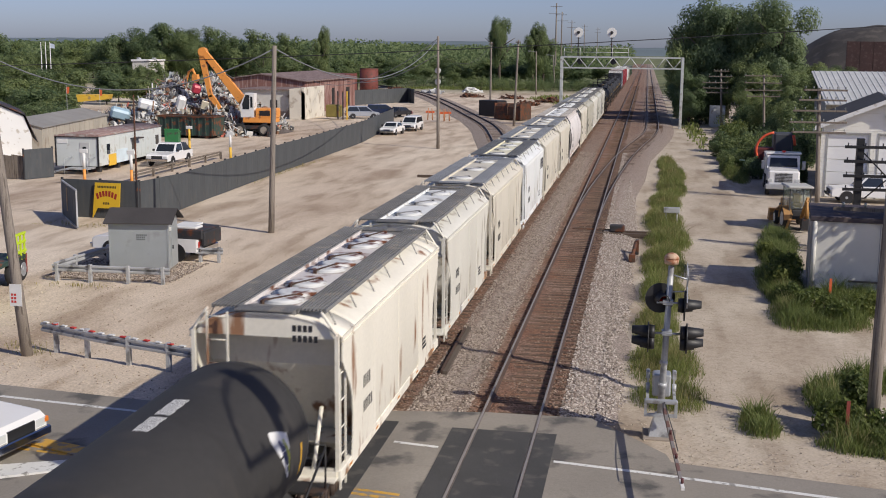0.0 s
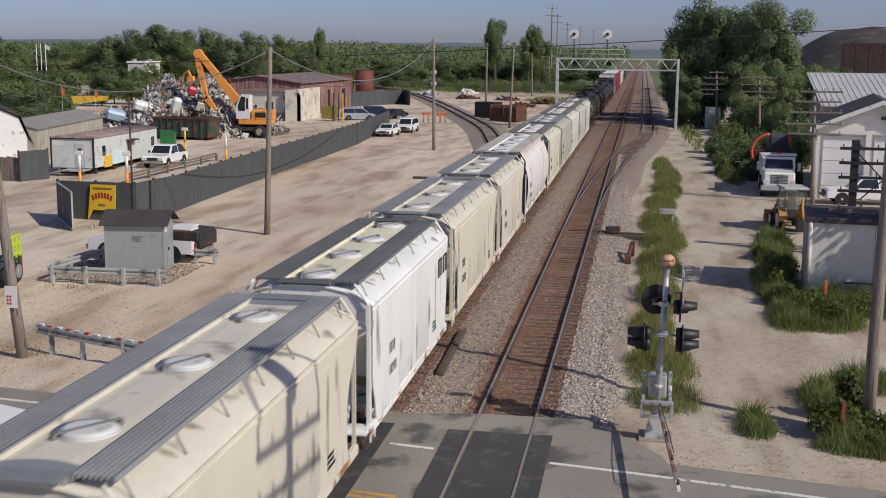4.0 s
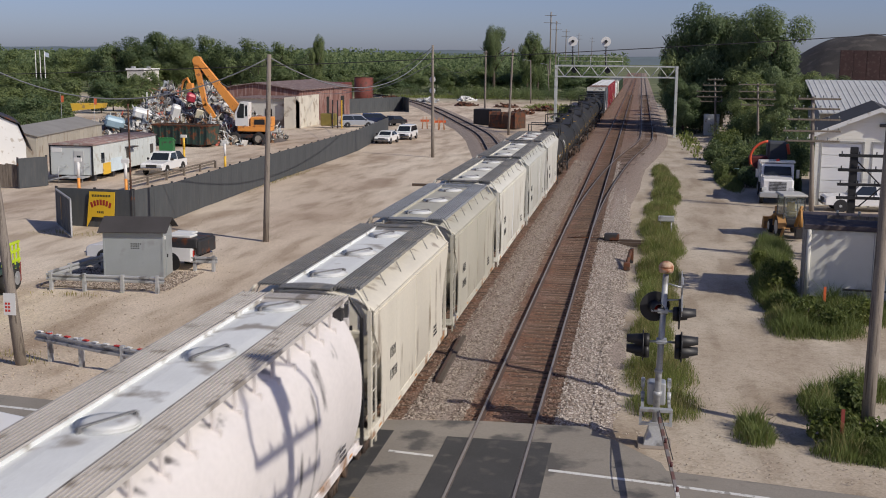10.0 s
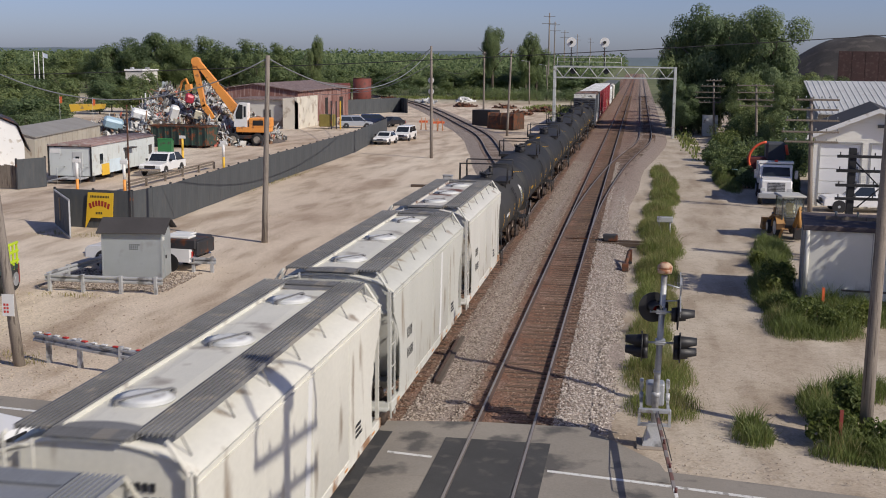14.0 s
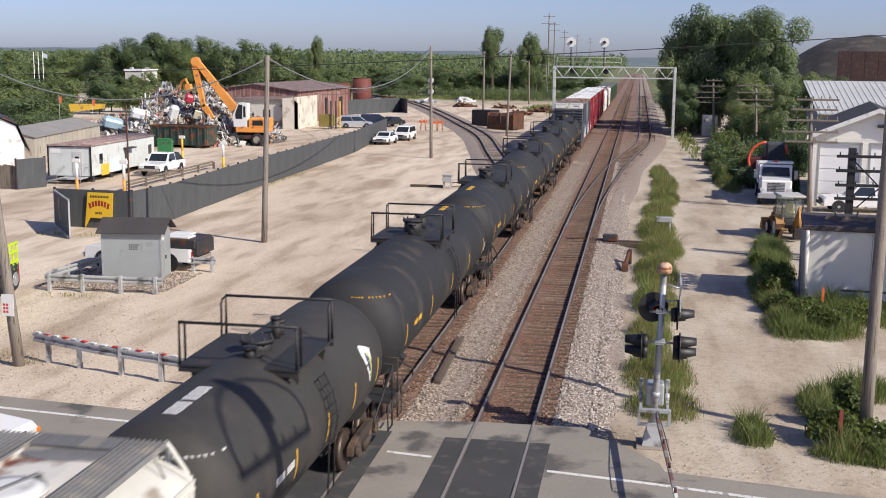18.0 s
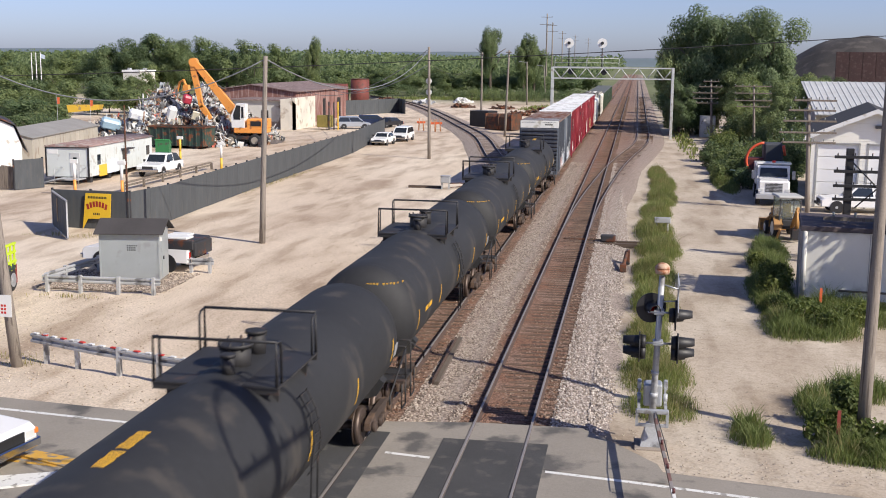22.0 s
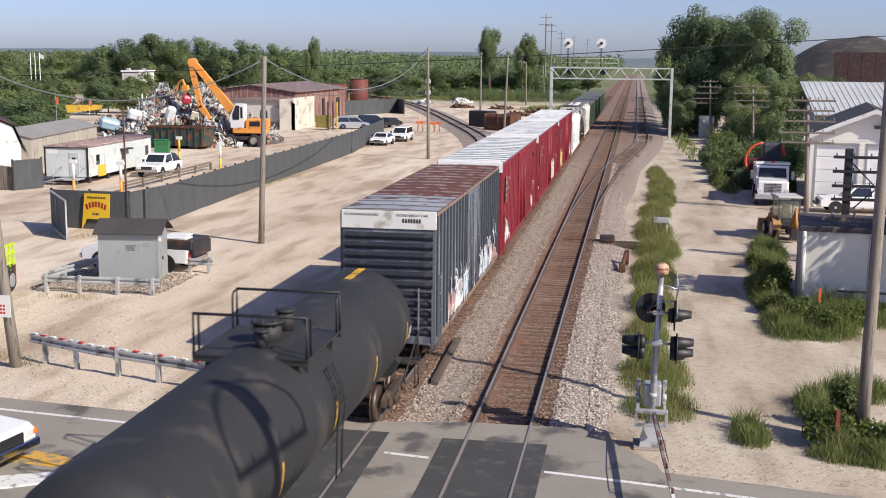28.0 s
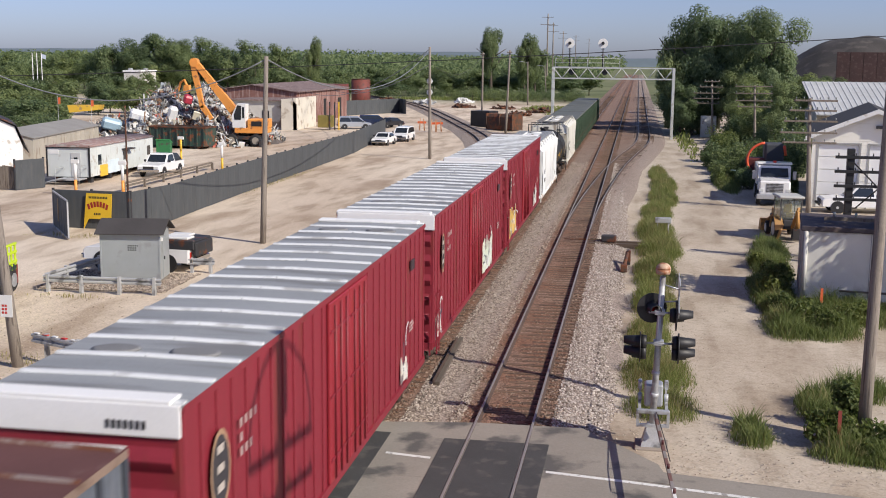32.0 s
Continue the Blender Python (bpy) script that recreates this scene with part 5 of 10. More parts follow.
        for k in range(int(width * (5 if red else 7))):
            q = Shape()
            y, z = y0 + rnd.uniform(0, width), rnd.uniform(1.25, 2.3)
            a, turn = rnd.uniform(0, 6.3), rnd.uniform(-1.1, 1.1)
            ww = rnd.uniform(0.02, 0.045)
            lft, rgt = [], []
            for i in range(7):
                lft.append((y - math.sin(a) * ww, z + math.cos(a) * ww))
                rgt.append((y + math.sin(a) * ww, z - math.cos(a) * ww))
                y, z, a = y + math.cos(a) * 0.11, z + math.sin(a) * 0.13, a + turn * 0.5
            q.loft([[(xx, p[0], max(1.1, p[1])) for xx, p in ((xs + 0.002, l), (xs + 0.004 + 0.0003 * k, l), (xs + 0.004 + 0.0003 * k, r), (xs + 0.002, r))] for l, r in zip(lft, rgt)])
            part("paint_stroke", q, mat("spray_white", (0.7, 0.71, 0.72), 0.6, var=0.1) if k % 3 else mat("spray_dark", (0.06, 0.07, 0.1), 0.6, var=0.1), car)
    return car


def gondola(s0, s1, label):
    L = s1 - s0
    half = L / 2 - 0.5
    car = thing("gondola_car", pose(X_TRAIN, (s0 + s1) / 2, 0), label, "gondola car", "freight train cars")
    CARS.append((car, (s0 + s1) / 2))
    gm = mat("gondola_green", (0.05, 0.085, 0.05), 0.6, var=0.25, stain=(0.09, 0.06, 0.04), amount=0.25)
    s = Shape()
    s.box(-1.5, 1.5, -half, half, 1.0, 3.9, 0.02)
    part("body", s, gm, car)
    s = Shape()
    s.box(-1.55, 1.55, -half - 0.05, half + 0.05, 3.85, 4.0, 0.02)
    part("cover", s, mat("gondola_cover", (0.12, 0.13, 0.12), 0.7, var=0.2), car)
    for sgn in (-1, 1):
        s = Shape()
        pm = kept("gondola_post", lambda: Shape().box(-0.05, 0.05, -0.08, 0.08, 1.0, 3.85).mesh("side_post", gm))
        each("side_post", pm, car, [pose(sgn * 1.55, -half + 0.1 + (2 * half - 0.2) * k / 11, 0) for k in range(12)])
        bogie(car, sgn * (half - 1.6))
        coupler(car, sgn * (L / 2 - 0.35), sgn)
    return car


CREAM, BEIGE, PALE, PWHITE = (0.80, 0.765, 0.66), (0.68, 0.64, 0.54), (0.69, 0.675, 0.60), (0.79, 0.81, 0.80)
GAPS = [21.0, 33.2, 43.8, 56.0, 67.4, 79.6, 90.6, 105.7, 117.2, 129.2, 141.9, 154.6, 165.3]
tank_car(2.4, 21.0, "black tank car with dusty shell and white lettering bars", 0, plate=True, dark=(0.036, 0.034, 0.032), dome=-4.5)
hopper(GAPS[0], GAPS[1], "cream covered hopper car with rust-streaked roof hatches", CREAM, DARKGRATE, 6, (0.30, 0.16, 0.09), 0.10, roof=(0.70, 0.66, 0.64), pair=True, rusty_roof=True, open_end=True)
hopper(GAPS[1], GAPS[2], "pale grey covered hopper car with dark running boards", PALE, DARKGRATE, 3, roof=PWHITE)
hopper(GAPS[2], GAPS[3], "beige covered hopper car with grey running boards", BEIGE, GRATE, 3)
hopper(GAPS[3], GAPS[4], "white covered hopper car with large black lettering bars", PWHITE, SLATEGRATE, 4, roof=(0.78, 0.745, 0.56), letters=(3.4, 3.42, 0.55, 4), amount=0.1)
hopper(GAPS[4], GAPS[5], "beige covered hopper car with small black lettering bars", BEIGE, GRATE, 3)
hopper(GAPS[5], GAPS[6], "clean beige covered hopper car with round white hatches", BEIGE, GRATE, 3)
hopper(GAPS[6], GAPS[7], "white round-sided covered hopper car with dark ends", (0.74, 0.70, 0.68), mat("pale_board", (0.52, 0.49, 0.46), 0.7, var=0.2, stain=(0.28, 0.25, 0.22), amount=0.15), 4, (0.12, 0.11, 0.11), 0.06, bulge=True, roof=PWHITE)
hopper(GAPS[7], GAPS[8], "dusty beige covered hopper car with black lettering bars", BEIGE, DARKGRATE, 3, roof=PWHITE)
hopper(GAPS[8], GAPS[9], "beige covered hopper car with bright grey gratings", (0.5, 0.48, 0.4), GRATE, 3)
hopper(GAPS[9], GAPS[10], "pale grey covered hopper car with a white stripe", PALE, DARKGRATE, 3, roof=PALE, stripe=[-0.6])
hopper(GAPS[10], GAPS[11], "pale grey covered hopper car with grimy roof", (0.55, 0.55, 0.5), DARKGRATE, 3, roof=PALE, stripe=[1.0])
hopper(GAPS[11], GAPS[12], "off-white covered hopper car with rust-red roof patches", (0.62, 0.61, 0.56), DARKGRATE, 3, roof=(0.62, 0.6, 0.55), rusty_roof=True)
tank_car(165.3, 178.0, "short black tank car with a white panel on its shell", 1, plate=True)
for i, c in enumerate((187.4, 206.1, 224.6, 243.7, 262.9)):
    tank_car(c - (9.75 if i == 0 else 9.4), c + 9.4, "long black tank car with yellow marks and a railed platform", i, dome=0.5 if i == 0 else 0.0)
boxcar(273.75, 291.2, "weathered blue-grey boxcar with a rusty roof and sprayed paint", False, 3)
boxcar(291.2, 310.6, "red boxcar with a grey ribbed roof and sprayed pale tags", True, 1)
boxcar(310.6, 330.0, "dark red boxcar with a grey ribbed roof and white tags", True, 0)
boxcar(330.0, 349.6, "faded red boxcar with a grey roof and pale tags", True, 2)
hopper(349.6, 364.5, "white covered hopper car with grey running boards", PWHITE, GRATE, 4, roof=PWHITE)
tank_car(364.5, 377, "short black tank car with a railed platform", 3)
hopper(377, 390, "pale grey covered hopper car", PALE, DARKGRATE, 4)
for i in range(4):
    gondola(390 + i * 16.5, 406.5 + i * 16.5, "dark green high-sided gondola car with ribbed sides")


# ---- kinds of things that repeat ----
def wheel_parts(v, x, y, r, w=0.22, paint=None):
    sgn = 1 if x > 0 else -1
    def tyre():
        s = Shape()
        s.loft([[(xx, rr * math.cos(2 * math.pi * i / 20), rr * math.sin(2 * math.pi * i / 20)) for i in range(20)] for xx, rr in ((-w / 2, r * 0.62), (-w / 2, r * 0.9), (-w / 2 + 0.04, r), (w / 2 - 0.04, r), (w / 2, r * 0.9), (w / 2, r * 0.62))], True)
        return s.mesh("tyre", TYRE)
    def rim():
        s = Shape()
        s.disc((w / 2 - 0.05, 0, 0), r * 0.62, 0.06, "x", 16)
        s.disc((w / 2 + 0.0, 0, 0), r * 0.25, 0.03, "x", 10)
        return s.mesh("rim", ALU)
    t = part("wheel", kept("tyre%.2f%.2f" % (r, w), tyre), None, v, m=pose(x, y, r, 0, 0, 0 if sgn > 0 else 180))
    part("rim", kept("rim%.2f%.2f" % (r, w), rim), None, t)


def vehicle(name, label, m, paint, L, W, lower, cab, wheels, r, top_in=0.14, lamps=True, group=""):
    """A road vehicle, nose to +y. lower and cab: side profiles of (y, z)."""
    v = thing(name, m, label, name.replace("_", " "), group)
    s = Shape()
    cy, cz = sum(p[0] for p in lower) / len(lower), sum(p[1] for p in lower) / len(lower)
    def inset(prof, k, dz=0):
        return [(cy + (y - cy) * k, cz + (z - cz) * k) for y, z in prof]
    s.loft([[(x, y, z) for y, z in inset(lower, k)] for x, k in ((-W / 2, 0.965), (-W / 2 + 0.07, 1), (W / 2 - 0.07, 1), (W / 2, 0.965))])
    part("body", s, paint, v)
    if cab:
        s = Shape()
        zb, zt = min(z for _, z in cab), max(z for _, z in cab)
        hw = [(W / 2 - 0.06) - top_in * (z - zb) / (zt - zb) for _, z in cab]
        s.loft([[(-h, y, z) for h, (y, z) in zip(hw, cab)], [(h, y, z) for h, (y, z) in zip(hw, cab)]])
        part("cab", s, paint, v)
        # windows: side panes and the panes of front and back
        zc0, zc1 = zb + 0.1 * (zt - zb), zb + 0.86 * (zt - zb)
        def edge(z, front):
            ys = []
            for (y0, z0), (y1, z1) in zip(cab, cab[1:] + cab[:1]):
                if (z0 - z) * (z1 - z) <= 0 and z0 != z1:
                    ys.append(y0 + (y1 - y0) * (z - z0) / (z1 - z0))
            return max(ys) if front else min(ys)
        for sgn in (-1, 1):
            n = 2 if edge(zc0, True) - edge(zc0, False) > 1.9 else 1
            for k in range(n):
                a0 = edge(zc0, False) + 0.12 + (edge(zc0, True) - edge(zc0, False) - 0.24) * k / n
                b0 = edge(zc0, False) + 0.12 + (edge(zc0, True) - edge(zc0, False) - 0.24) * (k + 1) / n - 0.06
                a1 = edge(zc1, False) + 0.12 + (edge(zc1, True) - edge(zc1, False) - 0.24) * k / n
                b1 = edge(zc1, False) + 0.12 + (edge(zc1, True) - edge(zc1, False) - 0.24) * (k + 1) / n - 0.06
                def hx(z):
                    return (W / 2 - 0.06) - top_in * (z - zb) / (zt - zb)
                q = Shape()
                q.loft([[(sgn * (hx(z) + d), y, z) for y, z in ((a0, zc0), (b0, zc0), (b1, zc1), (a1, zc1))] for d in (-0.03, 0.012)])
                part("side_window", q, GLASS, v)
        for front in (True, False):
            q = Shape()
            d = 0.015 if front else -0.015
            y0, y1 = edge(zc0, front), edge(zc1, front)
            h0, h1 = W / 2 - 0.2, W / 2 - 0.12 - top_in
            q.loft([[(-h0, y0 + e, zc0), (h0, y0 + e, zc0), (h1, y1 + e, zc1), (-h1, y1 + e, zc1)] for e in (-d * 2, d)])
            part("windscreen" if front else "rear_window", q, GLASS, v)
    for y in wheels:
        for sgn in (-1, 1):
            wheel_parts(v, sgn * (W / 2 - 0.1), y, r)
            q = Shape()
            q.disc((sgn * (W / 2 - 0.06) - (0 if sgn > 0 else 0.09), y, r), r * 1.18, 0.09, "x", 18)
            part("wheel_arch", q, BLACK, v)
    y0, y1 = min(p[0] for p in lower), max(p[0] for p in lower)
    zl = min(p[1] for p in lower)
    for y, d in ((y1, 1), (y0, -1)):
        q = Shape()
        q.box(-W / 2 + 0.03, W / 2 - 0.03, min(y - 0.02 * d, y + 0.12 * d), max(y - 0.02 * d, y + 0.12 * d), zl + 0.03, zl + 0.24, 0.03)
        part("bumper", q, CHROME if lamps else BLACK, v)
    if lamps:
        zn = max(z for y, z in lower if y > y1 - 0.35)
        for sgn in (-1, 1):
            q = Shape()
            q.box(sgn * (W / 2 - 0.27) - 0.17, sgn * (W / 2 - 0.27) + 0.17, y1 - 0.03, y1 + 0.012, zn - 0.3, zn - 0.12, 0.01)
            part("headlight", q, mat("lamp_glass", (0.6, 0.62, 0.62), 0.15, var=0.05, bump=0), v)
            q = Shape()
            zr = max(z for y, z in lower if y < y0 + 0.35)
            q.box(sgn * (W / 2 - 0.14) - 0.09, sgn * (W / 2 - 0.14) + 0.09, y0 - 0.015, y0 + 0.03, zr - 0.42, zr - 0.1, 0.01)
            part("tail_light", q, RED, v)
        q = Shape()
        q.box(-W / 2 + 0.5, W / 2 - 0.5, y1 - 0.03, y1 + 0.014, zn - 0.32, zn - 0.1)
        part("grille", q, BLACK, v)
        q = Shape()
        q.box(-0.16, 0.16, y0 - 0.03, y0 + 0.02, zl + 0.3, zl + 0.42)
        part("plate", q, PLATE, v)
    for sgn in (-1, 1):
        if cab:
            q = Shape()
            ym = max(p[0] for p in cab) - 0.35
            q.box(sgn * (W / 2 + 0.1) - 0.1, sgn * (W / 2 + 0.1) + 0.1, ym, ym + 0.1, min(p[1] for p in cab) + 0.05, min(p[1] for p in cab) + 0.25, 0.02)
            part("mirror", q, BLACK, v)
    return v


def pickup(label, m, paint=None, load=None):
    low = [(-2.75, 0.42), (-2.75, 1.05), (0.6, 1.08), (1.3, 1.08), (2.55, 0.98), (2.72, 0.85), (2.72, 0.42)]
    cab = [(-0.75, 1.06), (-0.62, 1.78), (0.45, 1.80), (1.12, 1.09)]
    v = vehicle("pickup_truck", label, m, paint or CARWHITE, 5.5, 1.95, low, cab, (-1.65, 1.7), 0.38)
    q = Shape()
    q.box(-0.8, 0.8, -2.66, -0.85, 1.0, 1.09)
    part("bed", q, BLACK, v, "dark open cargo bed")
    if load == "cover":
        q = Shape()
        q.box(-0.95, 0.95, -2.95, -0.95, 1.04, 1.5, 0.05)
        q.box(-0.9, 0.9, -3.05, -2.85, 0.75, 1.4, 0.04)
        part("tool_body", q, DARKSTEEL, v, "dark steel load on the bed")
        q = Shape()
        q.box(-0.85, -0.1, -2.6, -1.0, 1.5, 1.62, 0.03)
        q.box(0.1, 0.8, -2.2, -1.2, 1.5, 1.6, 0.03)
        part("crate", q, PLATE, v, "pale crates on the load")
    elif load == "tarp":
        q = Shape()
        q.loft([[(-0.8, y, 1.06), (-0.6, y, 1.06 + h), (0.6, y, 1.06 + h * 0.9), (0.8, y, 1.06)] for y, h in ((-2.6, 0.25), (-2.0, 0.62), (-1.2, 0.7), (-0.85, 0.4))], True)
        part("load", q, mat("dark_tarp", (0.03, 0.04, 0.055), 0.7, var=0.3), v, "dark covered load")
    return v


def sedan(label, m, paint):
    low = [(-2.25, 0.35), (-2.3, 0.85), (-1.6, 0.95), (0.9, 0.93), (2.1, 0.8), (2.3, 0.62), (2.25, 0.35)]
    cab = [(-1.75, 0.93), (-1.0, 1.4), (0.25, 1.42), (1.05, 0.92)]
    return vehicle("car", label, m, paint, 4.6, 1.78, low, cab, (-1.35, 1.4), 0.32)


def minivan(label, m, paint, name="minivan", h=1.75):
    low = [(-2.4, 0.35), (-2.45, 0.95), (1.2, 0.98), (2.2, 0.86), (2.42, 0.65), (2.4, 0.35)]
    cab = [(-2.38, 0.95), (-2.15, h), (0.5, h), (1.5, 0.96)]
    return vehicle(name, label, m, paint, 4.85, 1.9, low, cab, (-1.5, 1.45), 0.34)


POLEMAT = mat("grey_pole_wood", (0.26, 0.225, 0.19), 0.9, var=0.25, big=2, streak=(8, 8, 0.4), stain=(0.12, 0.1, 0.085), amount=0.25)


def pole(x, y, z1, label, r=0.14, lean=(0, 0), arms=(), z0=None, material=None, insul=4):
    """A round wooden pole, with crossarms given as (height, from, to)."""
    z0 = ground_z(x, y) - 0.4 if z0 is None else z0
    p = thing("utility_pole", pose(x, y, 0), label, "utility pole", "poles")
    s = Shape()
    n = 5
    rings = []
    for k in range(n):
        t = k / (n - 1)
        z = z0 + (z1 - z0) * t
        rr = r * (1.15 - 0.4 * t)
        rings.append([(lean[0] * t + rr * math.cos(2 * math.pi * i / 12), lean[1] * t + rr * math.sin(2 * math.pi * i / 12), z) for i in range(12)])
    s.loft(rings, True)
    part("shaft", s, material or POLEMAT, p)
    for h, a, b in arms:
        t = (h - z0) / (z1 - z0)
        q = Shape()
        q.box(a + lean[0] * t, b + lean[0] * t, lean[1] * t - r - 0.1, lean[1] * t - r + 0.01, h - 0.06, h + 0.06, 0.012)
        arm = part("crossarm", q, WOOD, p)
        pin = kept("pole_insulator", lambda: Shape().rod((0, 0, 0), (0, 0, 0.07), 0.02, seg=5).rod((0, 0, 0.06), (0, 0, 0.18), 0.045, 0.035, seg=7).mesh("insulator", mat("insulator_glass", (0.25, 0.27, 0.26), 0.3, var=0.1)))
        each("insulator", pin, arm, [pose(a + 0.12 + (b - a - 0.24) * k / (insul - 1) + lean[0] * t, lean[1] * t - r - 0.05, h + 0.06) for k in range(insul)])
    return p


def wire(name, a, b, sag, r=0.012, n=14, label="thin dark overhead wire"):
    s = Shape()
    a, b = Vector(a), Vector(b)
    s.pipe([a.lerp(b, i / n) - Vector((0, 0, sag * 4 * (i / n) * (1 - i / n))) for i in range(n + 1)], r, 5)
    solid(name, s, mat("cable", (0.03, 0.03, 0.032), 0.6, var=0.1) if r < 0.03 else mat("grey_cable", (0.22, 0.23, 0.24), 0.6, var=0.1), label, "wire")


# foliage
def leaf_mat(name, lo, hi):
    m = bpy.data.materials.new(name)
    m.use_nodes = True
    n, l = m.node_tree.nodes, m.node_tree.links
    b = n["Principled BSDF"]
    b.inputs["Roughness"].default_value = 0.6
    geo, oi = n.new("ShaderNodeNewGeometry"), n.new("ShaderNodeObjectInfo")
    r = n.new("ShaderNodeValToRGB")
    r.color_ramp.elements[0].color, r.color_ramp.elements[1].color = (*lo, 1), (*hi, 1)
    l.new(geo.outputs["Random Per Island"], r.inputs[0])
    r2 = n.new("ShaderNodeValToRGB")
    r2.color_ramp.elements[0].color, r2.color_ramp.elements[1].color = (0.75, 0.8, 0.8, 1), (1.25, 1.15, 0.95, 1)
    l.new(oi.outputs["Random"], r2.inputs[0])
    x = n.new("ShaderNodeMix")
    x.data_type, x.blend_type = "RGBA", "MULTIPLY"
    x.inputs[0].default_value = 1
    l.new(r.outputs[0], x.inputs[6])
    l.new(r2.outputs[0], x.inputs[7])
    l.new(x.outputs[2], b.inputs["Base Color"])
    tr = n.new("ShaderNodeBsdfTranslucent")
    l.new(x.outputs[2], tr.inputs["Color"])
    ms = n.new("ShaderNodeMixShader")
    ms.inputs[0].default_value = 0.55
    l.new(b.outputs[0], ms.inputs[1])
    l.new(tr.outputs[0], ms.inputs[2])
    l.new(ms.outputs[0], n["Material Output"].inputs["Surface"])
    return m


LEAF = leaf_mat("leaves", (0.11, 0.17, 0.075), (0.25, 0.315, 0.155))
# brighter copy of LEAF: sunlit look painted in against the dense crowns' self-shadow
COTTONWOOD_LIT = leaf_mat("cottonwood_leaves", (0.15, 0.215, 0.10), (0.31, 0.38, 0.20))
LEAFDRY = leaf_mat("shrub_leaves", (0.08, 0.125, 0.032), (0.21, 0.25, 0.085))
GRASS = leaf_mat("grass_blades", (0.12, 0.17, 0.045), (0.29, 0.34, 0.13))
DRYGRASS = leaf_mat("dry_grass", (0.22, 0.21, 0.08), (0.46, 0.42, 0.2))
BARK = mat("bark", (0.09, 0.07, 0.055), 0.95, var=0.35, streak=(4, 4, 0.6), bump=0.5)


def quads(name, centres, normals, sizes, material, long=1.4, rng=None):
    """Many small leaf blades as one mesh, from arrays."""
    n = len(centres)
    ref = rng.normal(size=(n, 3))
    a = np.cross(normals, ref)
    a /= np.linalg.norm(a, axis=1)[:, None] + 1e-9
    b = np.cross(normals, a)
    a *= (sizes * 0.5)[:, None]
    b *= (sizes * 0.5 * long)[:, None]
    bend = normals * (sizes * 0.15)[:, None]
    v = np.stack([centres - b, centres + a * 0.9 + bend, centres + b, centres - a * 0.9 + bend], 1).reshape(-1, 3)
    f = np.arange(4 * n).reshape(n, 4)
    me = bpy.data.meshes.new(name)
    me.from_pydata(v.tolist(), [], f.tolist())
    me.materials.append(material)
    return me


def crown_mesh(seed, leaves=2600, tall=1.25, leaf=0.05, material=None):
    """A crown of unit radius: leafy clumps with gaps, uneven outline."""
    rng = np.random.default_rng(seed)
    nc = 34
    d = rng.normal(size=(nc, 3))
    d /= np.linalg.norm(d, axis=1)[:, None]
    cl = d * (rng.uniform(0.25, 0.86, nc)[:, None])
    cl[:, 2] = cl[:, 2] * tall
    cr = rng.uniform(0.2, 0.42, nc)
    cl *= rng.uniform(0.85, 1.15, (nc, 1))
    w = cr ** 2
    which = rng.choice(nc, leaves, p=w / w.sum())
    u = rng.normal(size=(leaves, 3))
    u /= np.linalg.norm(u, axis=1)[:, None]
    rr = cr[which] * rng.uniform(0.55, 1.08, leaves)
    c = cl[which] + u * rr[:, None] * np.array([1, 1, 0.8])
    nrm = u + c / (np.linalg.norm(c, axis=1)[:, None] + 0.1) * 0.9 + rng.normal(size=(leaves, 3)) * 0.32 + np.array([0, 0, 0.3])
    nrm /= np.linalg.norm(nrm, axis=1)[:, None]
    c[:, 2] += tall * 0.95
    return quads("crown", c, nrm, rng.uniform(0.6, 1.5, leaves) * leaf, material or LEAF, rng=rng)


def trunk_mesh(seed):
    rnd = random.Random(seed)
    s = Shape()
    s.rod((0, 0, -0.9), (0.03, 0.02, 0.45), 0.075, 0.05, seg=9)
    s.rod((0.03, 0.02, 0.42), (0.0, 0.05, 1.2), 0.05, 0.02, seg=8)
    for k in range(7):
        a, z = rnd.uniform(0, 6.3), rnd.uniform(0.1, 0.9)
        e = Vector((math.cos(a) * rnd.uniform(.4, .7), math.sin(a) * rnd.uniform(.4, .7), z + rnd.uniform(.35, .8)))
        s.rod((0.02, 0.03, z), e, 0.028, 0.01, seg=6)
    return s.mesh("trunk", BARK)


def tree(x, y, h, r, variant=0, label="leafy deciduous tree with a full green crown", z=None, dense=False, group="trees", leaf=None):
    """h: full height; r: crown radius."""
    z = G if z is None else z
    t = thing("tree", pose(x, y, z, 0, 0, (variant * 77 + x * 13) % 360), label, "tree", group)
    k = ("dense" if dense else "far") + (leaf.name if leaf else "") + str(variant % 5)
    me = kept("crown" + k, lambda: crown_mesh(variant % 5 + 11, 20000 if dense else 5200, 1.25 if variant % 2 else 1.05, 0.042 if dense else 0.072, leaf))
    ch = 2.4 * (1.25 if variant % 2 else 1.05) * 0.9
    sz = h * 0.86 / ch
    c = part("crown", me, None, t)
    c.matrix_basis = Matrix.LocRotScale((0, 0, h * 0.12), None, (r, r, sz))
    b = part("trunk", kept("trunk%d" % (variant % 3), lambda: trunk_mesh(variant % 3)), None, t)
    b.matrix_basis = Matrix.LocRotScale((0, 0, h * 0.25), None, (h * 0.26, h * 0.26, h * 0.30))
    return t


